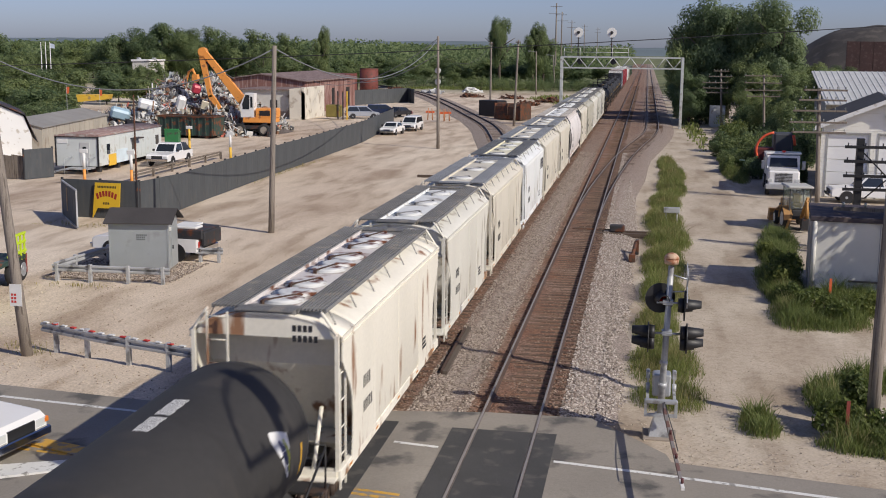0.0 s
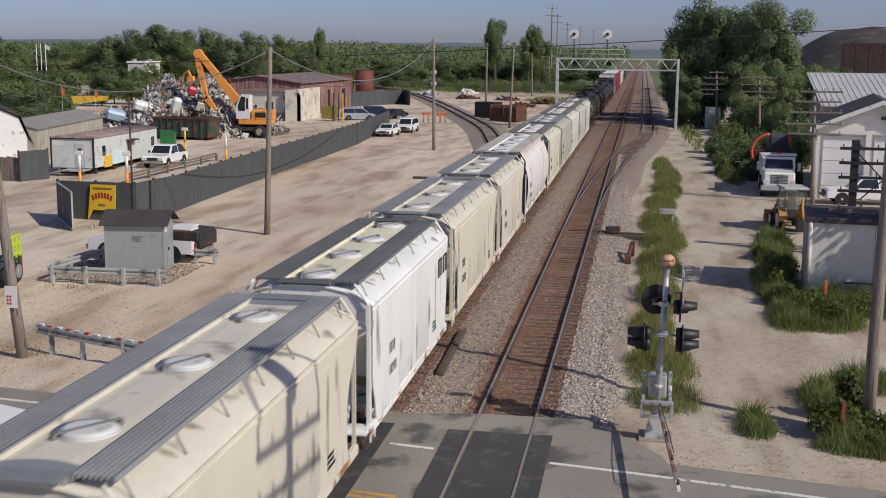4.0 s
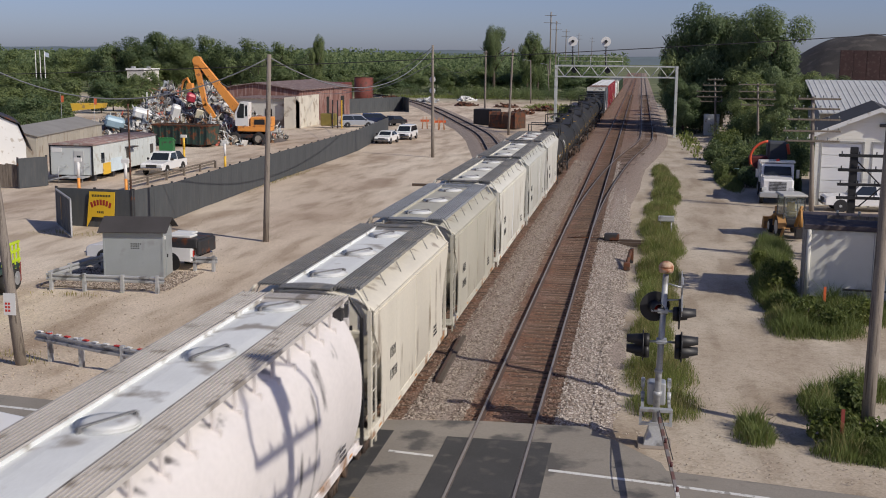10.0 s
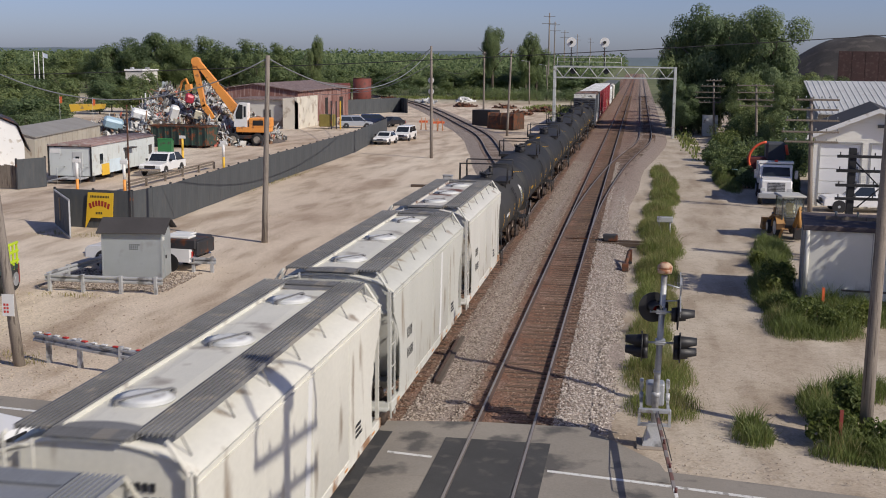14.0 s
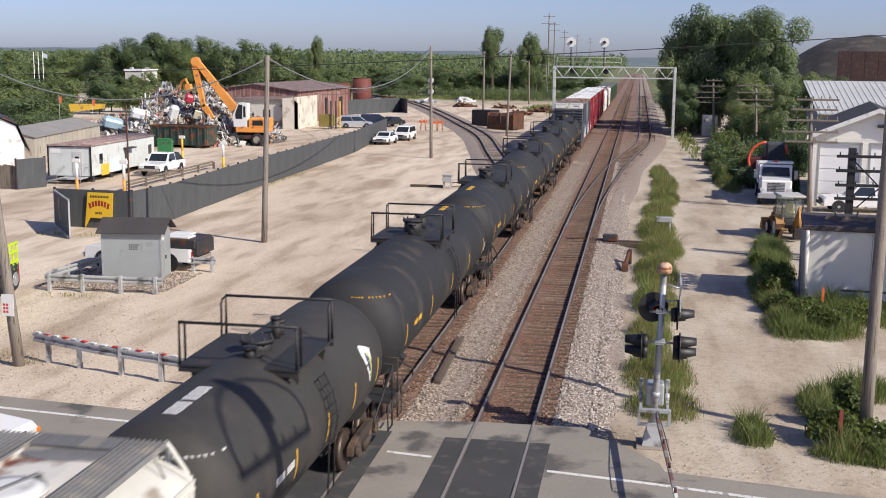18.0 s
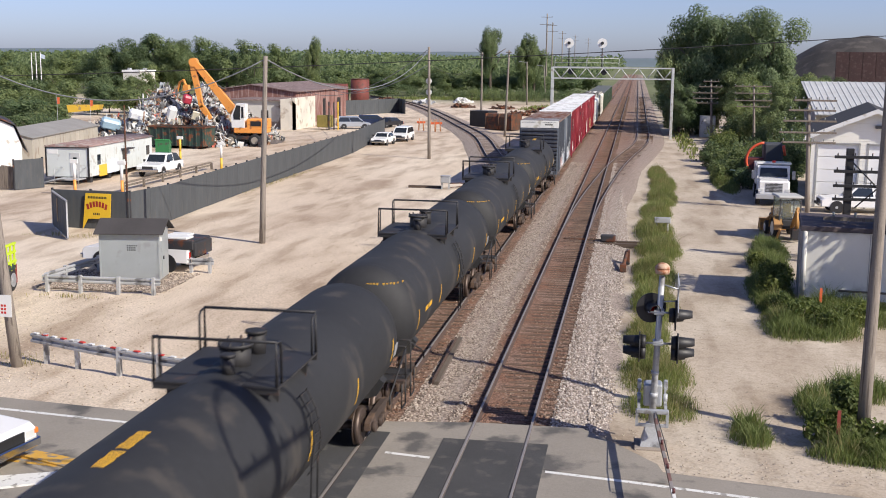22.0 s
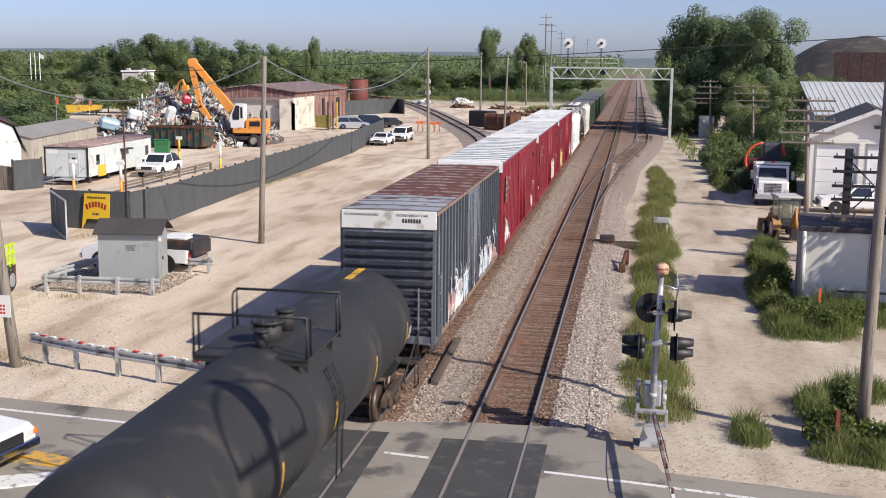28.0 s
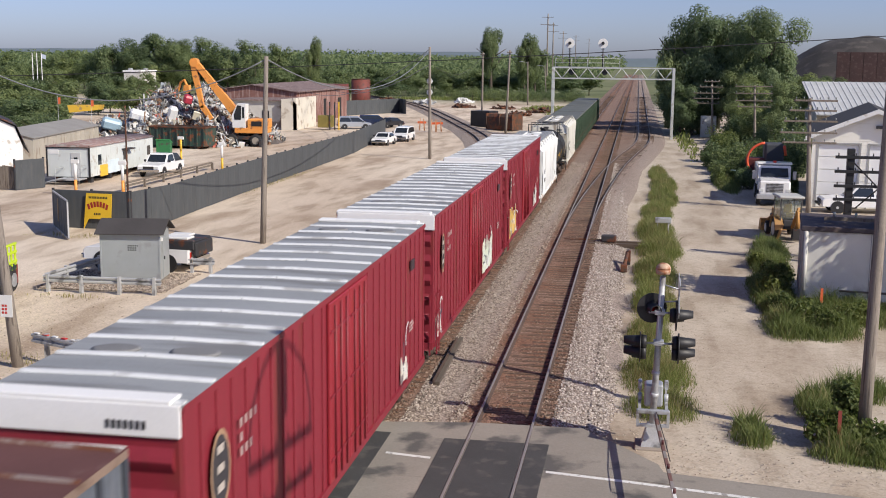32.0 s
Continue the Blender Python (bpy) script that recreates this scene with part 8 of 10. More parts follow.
# ---- crossing signal, signal bridge and the right-hand side ----
def crossing_signal():
    x, y = 0.66, 28.55
    g = ground_z(x, y)
    c = thing("crossing_signal", pose(x, y, g), "silver crossing signal mast with lights, bell and lowered gate", "crossing signal")
    s = Shape()
    s.box(-0.42, 0.42, -0.42, 0.42, -0.15, 0.08, 0.02)
    part("footing", s, mat("footing_concrete", (0.28, 0.24, 0.2)), c)
    s = Shape()
    s.loft([[(sx * w, sy * w, z) for sx, sy in ((-1, -1), (1, -1), (1, 1), (-1, 1))] for z, w in ((0.08, 0.27), (0.5, 0.16), (0.62, 0.13))])
    part("base", s, STEEL, c)
    s = Shape()
    s.rod((0, 0, 0.5), (0.12, 0, 4.4), 0.085, 0.072, seg=14)
    s.rod((0.02, 0, 1.3), (0.03, 0, 1.42), 0.11, seg=14)
    s.rod((0.03, 0, 1.9), (0.04, 0, 1.98), 0.1, seg=14)
    part("mast", s, STEEL, c)
    s = Shape()
    s.rod((0.12, 0, 4.45), (0.12, 0, 4.55), 0.09, seg=12)
    s.dome((0.12, -0.02, 4.58), 0.19, 0.16, 18, 5)
    s.rod((0.12, -0.02, 4.46), (0.12, -0.02, 4.58), 0.17, 0.19, seg=18)
    part("bell", s, mat("bell_cream", (0.55, 0.38, 0.26), 0.6, 0.0, var=0.2, stain=(0.32, 0.13, 0.06), amount=0.55, stain_size=5), c, "weathered cream bell on top")
    # lamp units: round dark backing, tubular hood
    def lamp(px, py, pz, face, hoods=1):
        """face: +1 looks to +x, -1 to -x, 0 to -y."""
        q = Shape()
        ax = Vector((face, 0, 0)) if face else Vector((0.25, -0.97, 0))
        ctr = Vector((px, py, pz))
        q.rod(ctr, ctr + ax * 0.03, 0.38, seg=24)
        u = part("backing", q, BLACK, c, "round black backing plate")
        for k in range(hoods):
            o = Vector((0, 0, 0.13 - 0.26 * k)) if hoods > 1 else Vector((0, 0, 0))
            q = Shape()
            q.rod(ctr + o - ax * 0.14, ctr + o, 0.17, 0.19, seg=16)
            part("housing", q, BLACK, u)
            q = Shape()
            side = ax.cross(Vector((0, 0, 1)))
            rings = []
            for d, r in ((0.03, 0.17), (0.42, 0.14)):
                rings.append([ctr + o + ax * (d if math.sin(a) > -0.2 else d * 0.5) + side * r * math.cos(a) + Vector((0, 0, r * math.sin(a))) for a in [-0.9 + (math.pi + 1.8) * i / 12 for i in range(13)]])
            inner = [[p - (p - (ctr + o)).project(side) * 0.08 - Vector((0, 0, 0.012)) for p in r] for r in rings]
            q.loft([rings[0], rings[1], inner[1], inner[0]], True, False, False)
            part("hood", q, BLACK, u)
            q = Shape()
            q.rod(ctr + o + ax * 0.03, ctr + o + ax * 0.05, 0.15, 0.13, seg=16)
            part("lens", q, mat("red_lens", (0.25, 0.01, 0.01), 0.15, var=0.1), u)
    for z, dx1, dx2 in ((2.72, -0.36, 0.54), (3.5, -0.2, 0.46)):
        q = Shape()
        q.rod((dx1, -0.12, z), (dx2, -0.12, z), 0.028, seg=8)
        q.box(-0.05, 0.2, -0.14, 0.1, z - 0.06, z + 0.06, 0.01)
        part("bracket", q, ALU, c)
    lamp(-0.36, -0.15, 2.62, -1, 2)
    lamp(0.54, -0.15, 2.62, 1, 2)
    lamp(0.46, -0.15, 3.45, 1, 1)
    lamp(-0.12, 0.2, 3.55, 0, 1)
    # crossbuck seen edge-on
    for a in (42, -42):
        q = Shape()
        q.box(-0.012, 0.012, -0.62, 0.62, -0.11, 0.11, turn=pose(0.52, -0.1, 3.95, a, 0, 0))
        part("crossbuck_blade", q, ALU, c, "crossbuck blade seen from its edge")
    q = Shape()
    q.pipe([(0.1, 0, 4.2), (0.52, -0.1, 4.1)], 0.02, 6)
    q.pipe([(0.1, 0, 3.75), (0.52, -0.1, 3.8)], 0.02, 6)
    part("crossbuck_arm", q, ALU, c)
    # gate mechanism, counterweights and lowered arm
    q = Shape()
    q.box(-0.22, 0.24, 0.08, 0.55, 1.02, 1.6, 0.04)
    part("gate_mechanism", q, ALU, c, "silver gate mechanism box")
    for sx in (-0.33, 0.33):
        q = Shape()
        q.box(sx - 0.035, sx + 0.035, -0.5, 0.75, 1.02, 1.12)
        q.box(sx - 0.025, sx + 0.025, 0.6, 0.7, 0.9, 1.55)
        q.rod((sx - 0.05, 0.35, 1.2), (sx + 0.05, 0.35, 1.2), 0.1, seg=12)
        q.box(sx - 0.05, sx + 0.05, 0.4, 0.7, 1.38, 1.58, 0.02)
        part("counterweight_arm", q, STEEL, c)
    q = Shape()
    q.box(-0.4, 0.4, -0.55, -0.43, 1.02, 1.13, 0.02)
    q.box(-0.4, 0.4, -0.52, -0.46, 0.68, 0.76, 0.01)
    for sx in (-0.37, 0.37):
        q.box(sx - 0.035, sx + 0.035, -0.53, -0.45, 0.68, 1.1)
    part("yoke", q, ALU, c)
    q = Shape()
    a, b = Vector((0.05, -0.5, 1.0)), Vector((0.38, -5.9, 0.92))
    for k in range(12):
        p0, p1 = a.lerp(b, k / 12), a.lerp(b, (k + 1) / 12)
        q = Shape()
        h = 0.11 - 0.05 * k / 12
        q.loft([[p + Vector((dx, 0, dz)) for dx, dz in ((-0.035, -h / 2), (0.035, -h / 2), (0.035, h / 2), (-0.035, h / 2))] for p in (p0, p1)])
        part("gate_arm_section", q, PLATE if k == 11 else (mat("arm_red", (0.17, 0.09, 0.075), 0.6, var=0.15) if k % 2 else mat("arm_grey", (0.24, 0.22, 0.21), 0.6, var=0.15)), c)
    for k in (0.42, 0.7, 0.96):
        p = a.lerp(b, k)
        q = Shape()
        q.rod(p + Vector((0, 0, 0.04)), p + Vector((0, 0, 0.14)), 0.032, seg=8)
        part("arm_lamp", q, mat("dark_lamp", (0.1, 0.03, 0.03), 0.5), c)
    q = Shape()
    q.pipe([a + Vector((0.03, 0, 0.08)), a.lerp(b, 0.45) + Vector((0.03, 0, 0.2)), a.lerp(b, 0.7) + Vector((0.03, 0, 0.2))], 0.012, 5)
    part("arm_cable", q, BLACK, c)


crossing_signal()


def signal_bridge():
    y = 152.3
    b = thing("signal_bridge", pose(0, y, 0), "pale steel truss signal bridge over the tracks", "signal bridge")
    pale = mat("pale_bridge_steel", (0.55, 0.57, 0.55), 0.5, 0.2, var=0.12, stain=(0.35, 0.33, 0.3), amount=0.15)
    x0, x1 = -10.9, 4.45
    for x in (x0, x1):
        for dy in (-0.5, 0.5):
            s = Shape()
            s.box(x - 0.17, x + 0.17, dy - 0.12, dy + 0.12, G - 0.3, 8.7, 0.02)
            part("column", s, pale, b)
    for dy in (-0.5, 0.5):
        for z in (7.25, 8.62):
            s = Shape()
            s.box(x0, x1, dy - 0.07, dy + 0.07, z - 0.08, z + 0.08)
            part("chord", s, pale, b)
        n = 14
        for k in range(n):
            a, c = x0 + (x1 - x0) * k / n, x0 + (x1 - x0) * (k + 1) / n
            s = Shape()
            s.rod((a, dy, 7.25 if k % 2 else 8.62), (c, dy, 8.62 if k % 2 else 7.25), 0.055, seg=6)
            part("diagonal", s, pale, b)
    s = Shape()
    s.box(x0, -2.2, -0.45, 0.45, 8.7, 8.76)
    part("walkway", s, GRATE, b)
    s = Shape()
    for k in range(5):
        x = x0 + 0.3 + k * 2.05
        s.rod((x, -0.5, 8.7), (x, -0.5, 9.8), 0.035, seg=6)
    for z in (9.25, 9.8):
        s.rod((x0 + 0.3, -0.5, z), (x0 + 8.5, -0.5, z), 0.03, seg=6)
    part("handrail", s, pale, b)
    for x in (-8.85, -4.6):
        s = Shape()
        s.rod((x, 0, 8.7), (x, 0, 11.9), 0.07, seg=8)
        for k in range(8):
            s.rod((x - 0.25, 0.1, 8.9 + k * 0.35), (x + 0.25, 0.1, 8.9 + k * 0.35), 0.02, seg=5)
        mast = part("signal_mast", s, DARKSTEEL, b)
        s = Shape()
        s.disc((x, -0.25, 11.75), 0.62, 0.12, "y", 24)
        part("signal_head", s, PLATE, mast, "round white signal target")
        s = Shape()
        s.rod((x, -0.3, 11.75), (x, -0.5, 11.75), 0.2, seg=12)
        part("signal_lamp", s, BLACK, mast)
        s = Shape()
        s.disc((x + 0.3, -0.2, 8.1), 0.4, 0.1, "y", 18)
        part("lower_signal", s, BLACK, mast)


signal_bridge()

cb = thing("relay_cabinet", pose(9.4, 157.6, G), "silver metal trackside relay cabinet", "cabinet")
s = Shape()
s.box(-1.0, 1.0, 0, 1.2, 0, 2.8, 0.04)
part("body", s, ALU, cb)
for x in (-0.98, 0.02):
    s = Shape()
    s.box(x, x + 0.96, -0.04, 0, 0.15, 2.65, 0.01)
    d = part("door", s, ALU, cb)
    s = Shape()
    s.box(x + (0.85 if x < 0 else 0.05), x + (0.91 if x < 0 else 0.11), -0.08, -0.03, 1.2, 1.5)
    part("handle", s, DARKSTEEL, d)
s = Shape()
s.box(-0.5, -0.2, -0.05, -0.04, 2.1, 2.35)
part("plate", s, PLATE, cb)

# switch stand and machine beside the main track
sw = thing("switch_machine", pose(-1.35, 62.3, -0.2), "dark switch machine on long timbers beside the track", "switch machine")
s = Shape()
s.box(-0.3, 0.5, -0.25, 0.25, 0.05, 0.42, 0.05)
part("motor", s, DARKSTEEL, sw)
for y in (-0.5, 0.35):
    s = Shape()
    s.box(-1.0, 2.3, y - 0.13, y + 0.13, -0.15, 0.05, 0.01)
    part("timber", s, mat("dark_timber", (0.09, 0.065, 0.05), 0.9, var=0.3), sw)
s = Shape()
s.rod((-2.3, 0, 0.12), (-0.3, 0, 0.15), 0.03, seg=6)
part("throw_rod", s, IRON, sw)
jb = thing("junction_box", pose(1.7, 66.5, G), "grey junction box on short legs in the grass", "box")
s = Shape()
s.box(-0.45, 0.45, -0.2, 0.2, 0.75, 1.05, 0.03)
part("box", s, STEEL, jb)
s = Shape()
s.rod((-0.3, 0, -0.1), (-0.3, 0, 0.8), 0.05, seg=6)
s.rod((0.3, 0, -0.1), (0.3, 0, 0.8), 0.05, seg=6)
part("leg", s, STEEL, jb)
ls = thing("lever_stand", pose(-0.35, 55.5, -0.2), "slanted steel lever stand beside the ballast", "lever")
s = Shape()
s.pipe([(0, -1.2, 0.1), (0.15, 0.8, 0.5)], 0.09, 6)
s.box(-0.15, 0.15, -1.5, -1.1, -0.1, 0.25, 0.02)
part("lever", s, IRON, ls)
s = Shape()
s.box(0.12, 0.3, 0.6, 1.0, -0.1, 0.6, 0.02)
part("stand", s, DARKSTEEL, ls)
# grey switch stand on timbers beside the curved siding
ss = thing("switch_stand", pose(-14.2, 87.0, G), "small grey switch stand on dark timber in the dirt", "switch stand")
s = Shape()
s.box(-0.36, 0.36, -0.22, 0.22, 0.5, 1.0, 0.04)
body = part("housing", s, STEEL, ss)
s = Shape()
s.box(-0.4, 0.4, -0.26, 0.26, 1.0, 1.06, 0.015)
part("lid", s, ALU, body)
for x in (-0.28, 0.28):
    s = Shape()
    s.box(x - 0.05, x + 0.05, -0.1, 0.1, -0.05, 0.52)
    part("leg", s, STEEL, ss)
s = Shape()
s.box(-3.0, -0.4, 0.5, 0.72, -0.05, 0.2, 0.015)
part("timber", s, mat("dark_timber", (0.09, 0.065, 0.05), 0.9, var=0.3), ss, "dark creosoted timber")
s = Shape()
s.pipe([(0.3, 0.2, 0.45), (0.9, 1.6, 0.35), (1.5, 2.6, 0.12)], 0.04, 6)
s.pipe([(0.3, 0.0, 0.15), (1.0, 1.6, 0.1), (1.7, 2.9, 0.08)], 0.03, 6)
part("throw_rod", s, IRON, ss)
# spare rail lying between the tracks
sr = thing("spare_rail", pose(-5.62, 33.1, -0.17, 0, 0, 1.4), "rusty spare rail lying on timber between the tracks", "rail")
s = Shape()
s.prism([(-0.07, 0), (0.07, 0), (0.07, 0.09), (-0.07, 0.09)], 0, 5.8)
part("timber", s, mat("grey_timber", (0.12, 0.095, 0.075), 0.9, var=0.25), sr)
s = Shape()
s.prism([(-0.14, 0), (-0.08, 0), (-0.08, 0.14), (-0.14, 0.14)], 0, 5.5)
part("rail", s, RAIL, sr)

# poles on the right
pole(6.12, 30.4, 11.0, "tall weathered wooden utility pole beside the gravel lane", 0.155, (0.1, 0))
pole(11.5, 79.4, 7.2, "old line pole with many wooden crossarms by the garage", 0.15, (-0.35, 0), arms=[(7.05, -1.0, 1.75), (6.4, -1.3, 1.7), (5.7, -1.65, 1.75), (4.95, -1.9, 1.75), (4.3, -1.75, 1.7)], insul=6)
pole(13.8, 140, 6.9, "old line pole with many wooden crossarms among the trees", 0.15, (-0.4, 0), arms=[(6.75, -2.2, 2.0), (5.95, -2.2, 2.0), (5.1, -2.2, 2.0), (4.4, -2.0, 1.8)], insul=6)
pole(9.9, 156, 7.2, "old line pole with wooden crossarms against the trees", 0.15, (-0.4, 0), arms=[(7.0, -1.0, 1.0), (6.3, -1.6, 1.4), (5.5, -2.4, 0.9), (4.8, -2.4, 0.9), (4.2, -2.0, 0.9)], insul=5)
pole(9.3, 185, 9.0, "old line pole with wooden crossarms against the trees", 0.15, (-0.6, 0), arms=[(8.8, -1.2, 1.2), (7.2, -1.6, 1.2)], insul=5)
# near line structure: post with heavy dark arms and bracing
hp = thing("line_structure", pose(10.3, 58.5, G), "dark timber line structure with heavy crossarms and braces", "line structure")
dark_t = mat("dark_timber", (0.09, 0.065, 0.05))
s = Shape()
s.box(-0.17, 0.17, -0.17, 0.17, 0, 5.75, 0.02)
part("post", s, BLACK, hp)
for z in (5.35, 4.65, 3.95, 3.3):
    s = Shape()
    s.box(-0.75, 4.2, -0.28, -0.17, z - 0.07, z + 0.07, 0.01)
    arm = part("crossarm", s, BLACK, hp)
    pin = kept("line_pin", lambda: Shape().rod((0, 0, 0), (0, 0, 0.13), 0.03, seg=6).mesh("insulator", DARKSTEEL))
    each("insulator", pin, arm, [pose(-0.6 + k * 0.8, -0.22, z + 0.07) for k in range(6)])
s = Shape()
for p0, p1 in (((0.1, -0.3, 5.1), (2.6, -0.3, 2.6)), ((2.6, -0.3, 5.1), (0.3, -0.3, 2.9))):
    s.rod(p0, p1, 0.035, seg=6)
part("brace", s, BLACK, hp)
s = Shape()
s.box(3.4, 3.7, -0.15, 0.15, 0, 5.75, 0.02)
part("post", s, BLACK, hp)

# box trailer on blocks
bt = thing("box_trailer", pose(6.86, 48.25, G, 0, 0, -6.5), "old pale box trailer with a dark flat roof on blocks", "trailer")
boxm = mat("old_trailer_white", (0.66, 0.65, 0.60), 0.6, var=0.12, big=0.5, stain=(0.45, 0.43, 0.39), amount=0.2, stain_size=0.8)
s = Shape()
s.box(0, 9.5, 0, 4.2, 0.32, 3.1, 0.03)
part("body", s, boxm, bt)
s = Shape()
s.box(-0.1, 9.6, -0.1, 4.3, 3.1, 3.3, 0.02)
part("roof", s, mat("trailer_roof_dark", (0.06, 0.05, 0.06), 0.8, var=0.25, stain=(0.12, 0.09, 0.08), amount=0.3), bt)
s = Shape()
s.rod((0.1, -0.02, 0.35), (0.1, -0.02, 3.1), 0.09, seg=14)
part("corner_post", s, boxm, bt)
s = Shape()
s.box(-0.06, 0.02, -0.05, 4.2, 0.3, 3.2)
part("end_edge", s, mat("trailer_edge_grey", (0.3, 0.28, 0.26), 0.7, var=0.2), bt)
for k in range(3):
    s = Shape()
    x = 2.6 + k * 2.4
    s.box(x - 0.012, x + 0.012, -0.012, 0.0, 0.4, 3.05)
    part("panel_seam", s, mat("seam_grey", (0.28, 0.28, 0.28), 0.7), bt)
s = Shape()
s.box(1.5, 9.5, -0.05, 0.0, 0.66, 0.74)
part("rub_rail", s, mat("seam_dark", (0.12, 0.1, 0.09), 0.7), bt)
for x in (0.8, 4, 7.5):
    s = Shape()
    s.box(x - 0.4, x + 0.4, 0.4, 3.8, -0.1, 0.34)
    part("block", s, dark_t, bt)
s = Shape()
s.box(0.8, 5.5, 1.2, 1.4, 3.4, 3.55)
part("roof_timber", s, WOOD, bt, "timber with insulators lying on the roof")
for k in range(4):
    s = Shape()
    s.rod((1.2 + k * 0.85, 1.3, 3.55), (1.2 + k * 0.85, 1.3, 3.75), 0.05, seg=8)
    part("insulator", s, mat("insulator_glass", (0.25, 0.27, 0.26)), bt)
mk = thing("marker_post", pose(7.45, 46.6, ground_z(7.45, 46.6)), "orange fibreglass marker post in the weeds", "marker post")
s = Shape()
s.box(-0.05, 0.05, -0.01, 0.01, -0.1, 1.05)
part("blade", s, mat("safety_orange", (0.75, 0.15, 0.05)), mk)
mk = thing("marker_post", pose(5.35, 29.5, ground_z(5.35, 29.5)), "red fibreglass marker post in the weeds", "marker post")
s = Shape()
s.box(-0.045, 0.045, -0.01, 0.01, -0.1, 1.1)
part("blade", s, mat("rust_red_paint", (0.25, 0.05, 0.04)), mk)


def backhoe():
    e = thing("backhoe_loader", pose(8.55, 67.2, G, 0, 0, 6) @ Matrix.Scale(0.87, 4), "dusty yellow backhoe loader with a pale-roofed glass cab", "backhoe")
    yel = mat("machine_yellow", (0.40, 0.21, 0.065), 0.6, var=0.2, stain=(0.2, 0.12, 0.06), amount=0.2)
    s = Shape()
    s.box(-0.5, 0.5, -1.3, 2.6, 0.75, 1.35, 0.06)
    part("chassis", s, DARKSTEEL, e)
    s = Shape()
    s.loft([[(-0.42, y, 1.3), (0.42, y, 1.3), (0.4, y, z), (-0.4, y, z)] for y, z in ((0.8, 1.85), (2.5, 1.7))])
    part("bonnet", s, yel, e)
    cabm = mat("cab_grey", (0.07, 0.068, 0.065), 0.6, var=0.15)
    for x in (-0.68, 0.62):
        for y in (-1.2, 0.62):
            s = Shape()
            s.box(x, x + 0.07, y, y + 0.08, 1.3, 2.75)
            part("cab_post", s, cabm, e)
    s = Shape()
    s.box(-0.8, 0.8, -1.35, 0.85, 2.72, 2.88, 0.05)
    part("cab_roof", s, mat("pale_cab_roof", (0.5, 0.5, 0.47), 0.6, var=0.1), e)
    s = Shape()
    s.box(-0.62, 0.62, -1.17, -1.15, 1.4, 2.7)
    part("pane", s, CLEAR, e)
    s = Shape()
    s.box(-0.62, 0.62, 0.66, 0.68, 1.4, 2.7)
    part("pane", s, CLEAR, e)
    for x in (-0.66, 0.66):
        s = Shape()
        s.box(x - 0.01, x + 0.01, -1.1, 0.6, 1.4, 2.7)
        part("pane", s, CLEAR, e)
    s = Shape()
    s.box(-0.26, 0.26, -0.75, -0.25, 1.4, 1.75, 0.06)
    s.box(-0.26, 0.26, -0.3, -0.18, 1.7, 2.3, 0.05)
    part("seat", s, mat("ochre_seat", (0.5, 0.36, 0.1), 0.8, var=0.2), e, "ochre driver's seat")
    for x in (-0.75, 0.75):
        s = Shape()
        s.loft([[(x - 0.26, -0.6 + r * math.cos(a), 0.72 + r * math.sin(a)) for r in (0.78, 0.84)] + [(x + 0.26, -0.6 + r * math.cos(a), 0.72 + r * math.sin(a)) for r in (0.84, 0.78)] for a in [math.pi * k / 8 for k in range(9)]])
        part("mudguard", s, yel, e)
        wheel_parts(e, x, -0.6, 0.72, 0.42)
        wheel_parts(e, x, 1.9, 0.45, 0.3)
    s = Shape()
    s.pipe([(0.1, -1.4, 0.9), (0.2, -2.3, 2.2), (0.25, -2.0, 0.9)], 0.13, 6)
    part("backhoe_arm", s, yel, e)
    s = Shape()
    s.prism([(-2.3, 0.9), (-1.8, 0.9), (-1.75, 0.35), (-2.1, 0.2)], -0.05, 0.5, "x")
    part("bucket", s, DARKSTEEL, e)
    for x in (-0.85, 0.85):
        s = Shape()
        s.pipe([(x * 0.6, -1.3, 1.1), (x, -1.5, 0.15)], 0.08, 6)
        s.box(x - 0.2, x + 0.2, -1.7, -1.3, 0, 0.1)
        part("stabiliser", s, yel, e)
    s = Shape()
    s.pipe([(-0.6, 0.8, 1.5), (-0.6, 2.9, 0.8)], 0.1, 6)
    s.pipe([(0.6, 0.8, 1.5), (0.6, 2.9, 0.8)], 0.1, 6)
    s.prism([(2.9, 0.1), (3.6, 0.1), (3.3, 0.9), (2.9, 0.9)], -1.0, 1.0, "x")
    part("loader", s, yel, e)


backhoe()


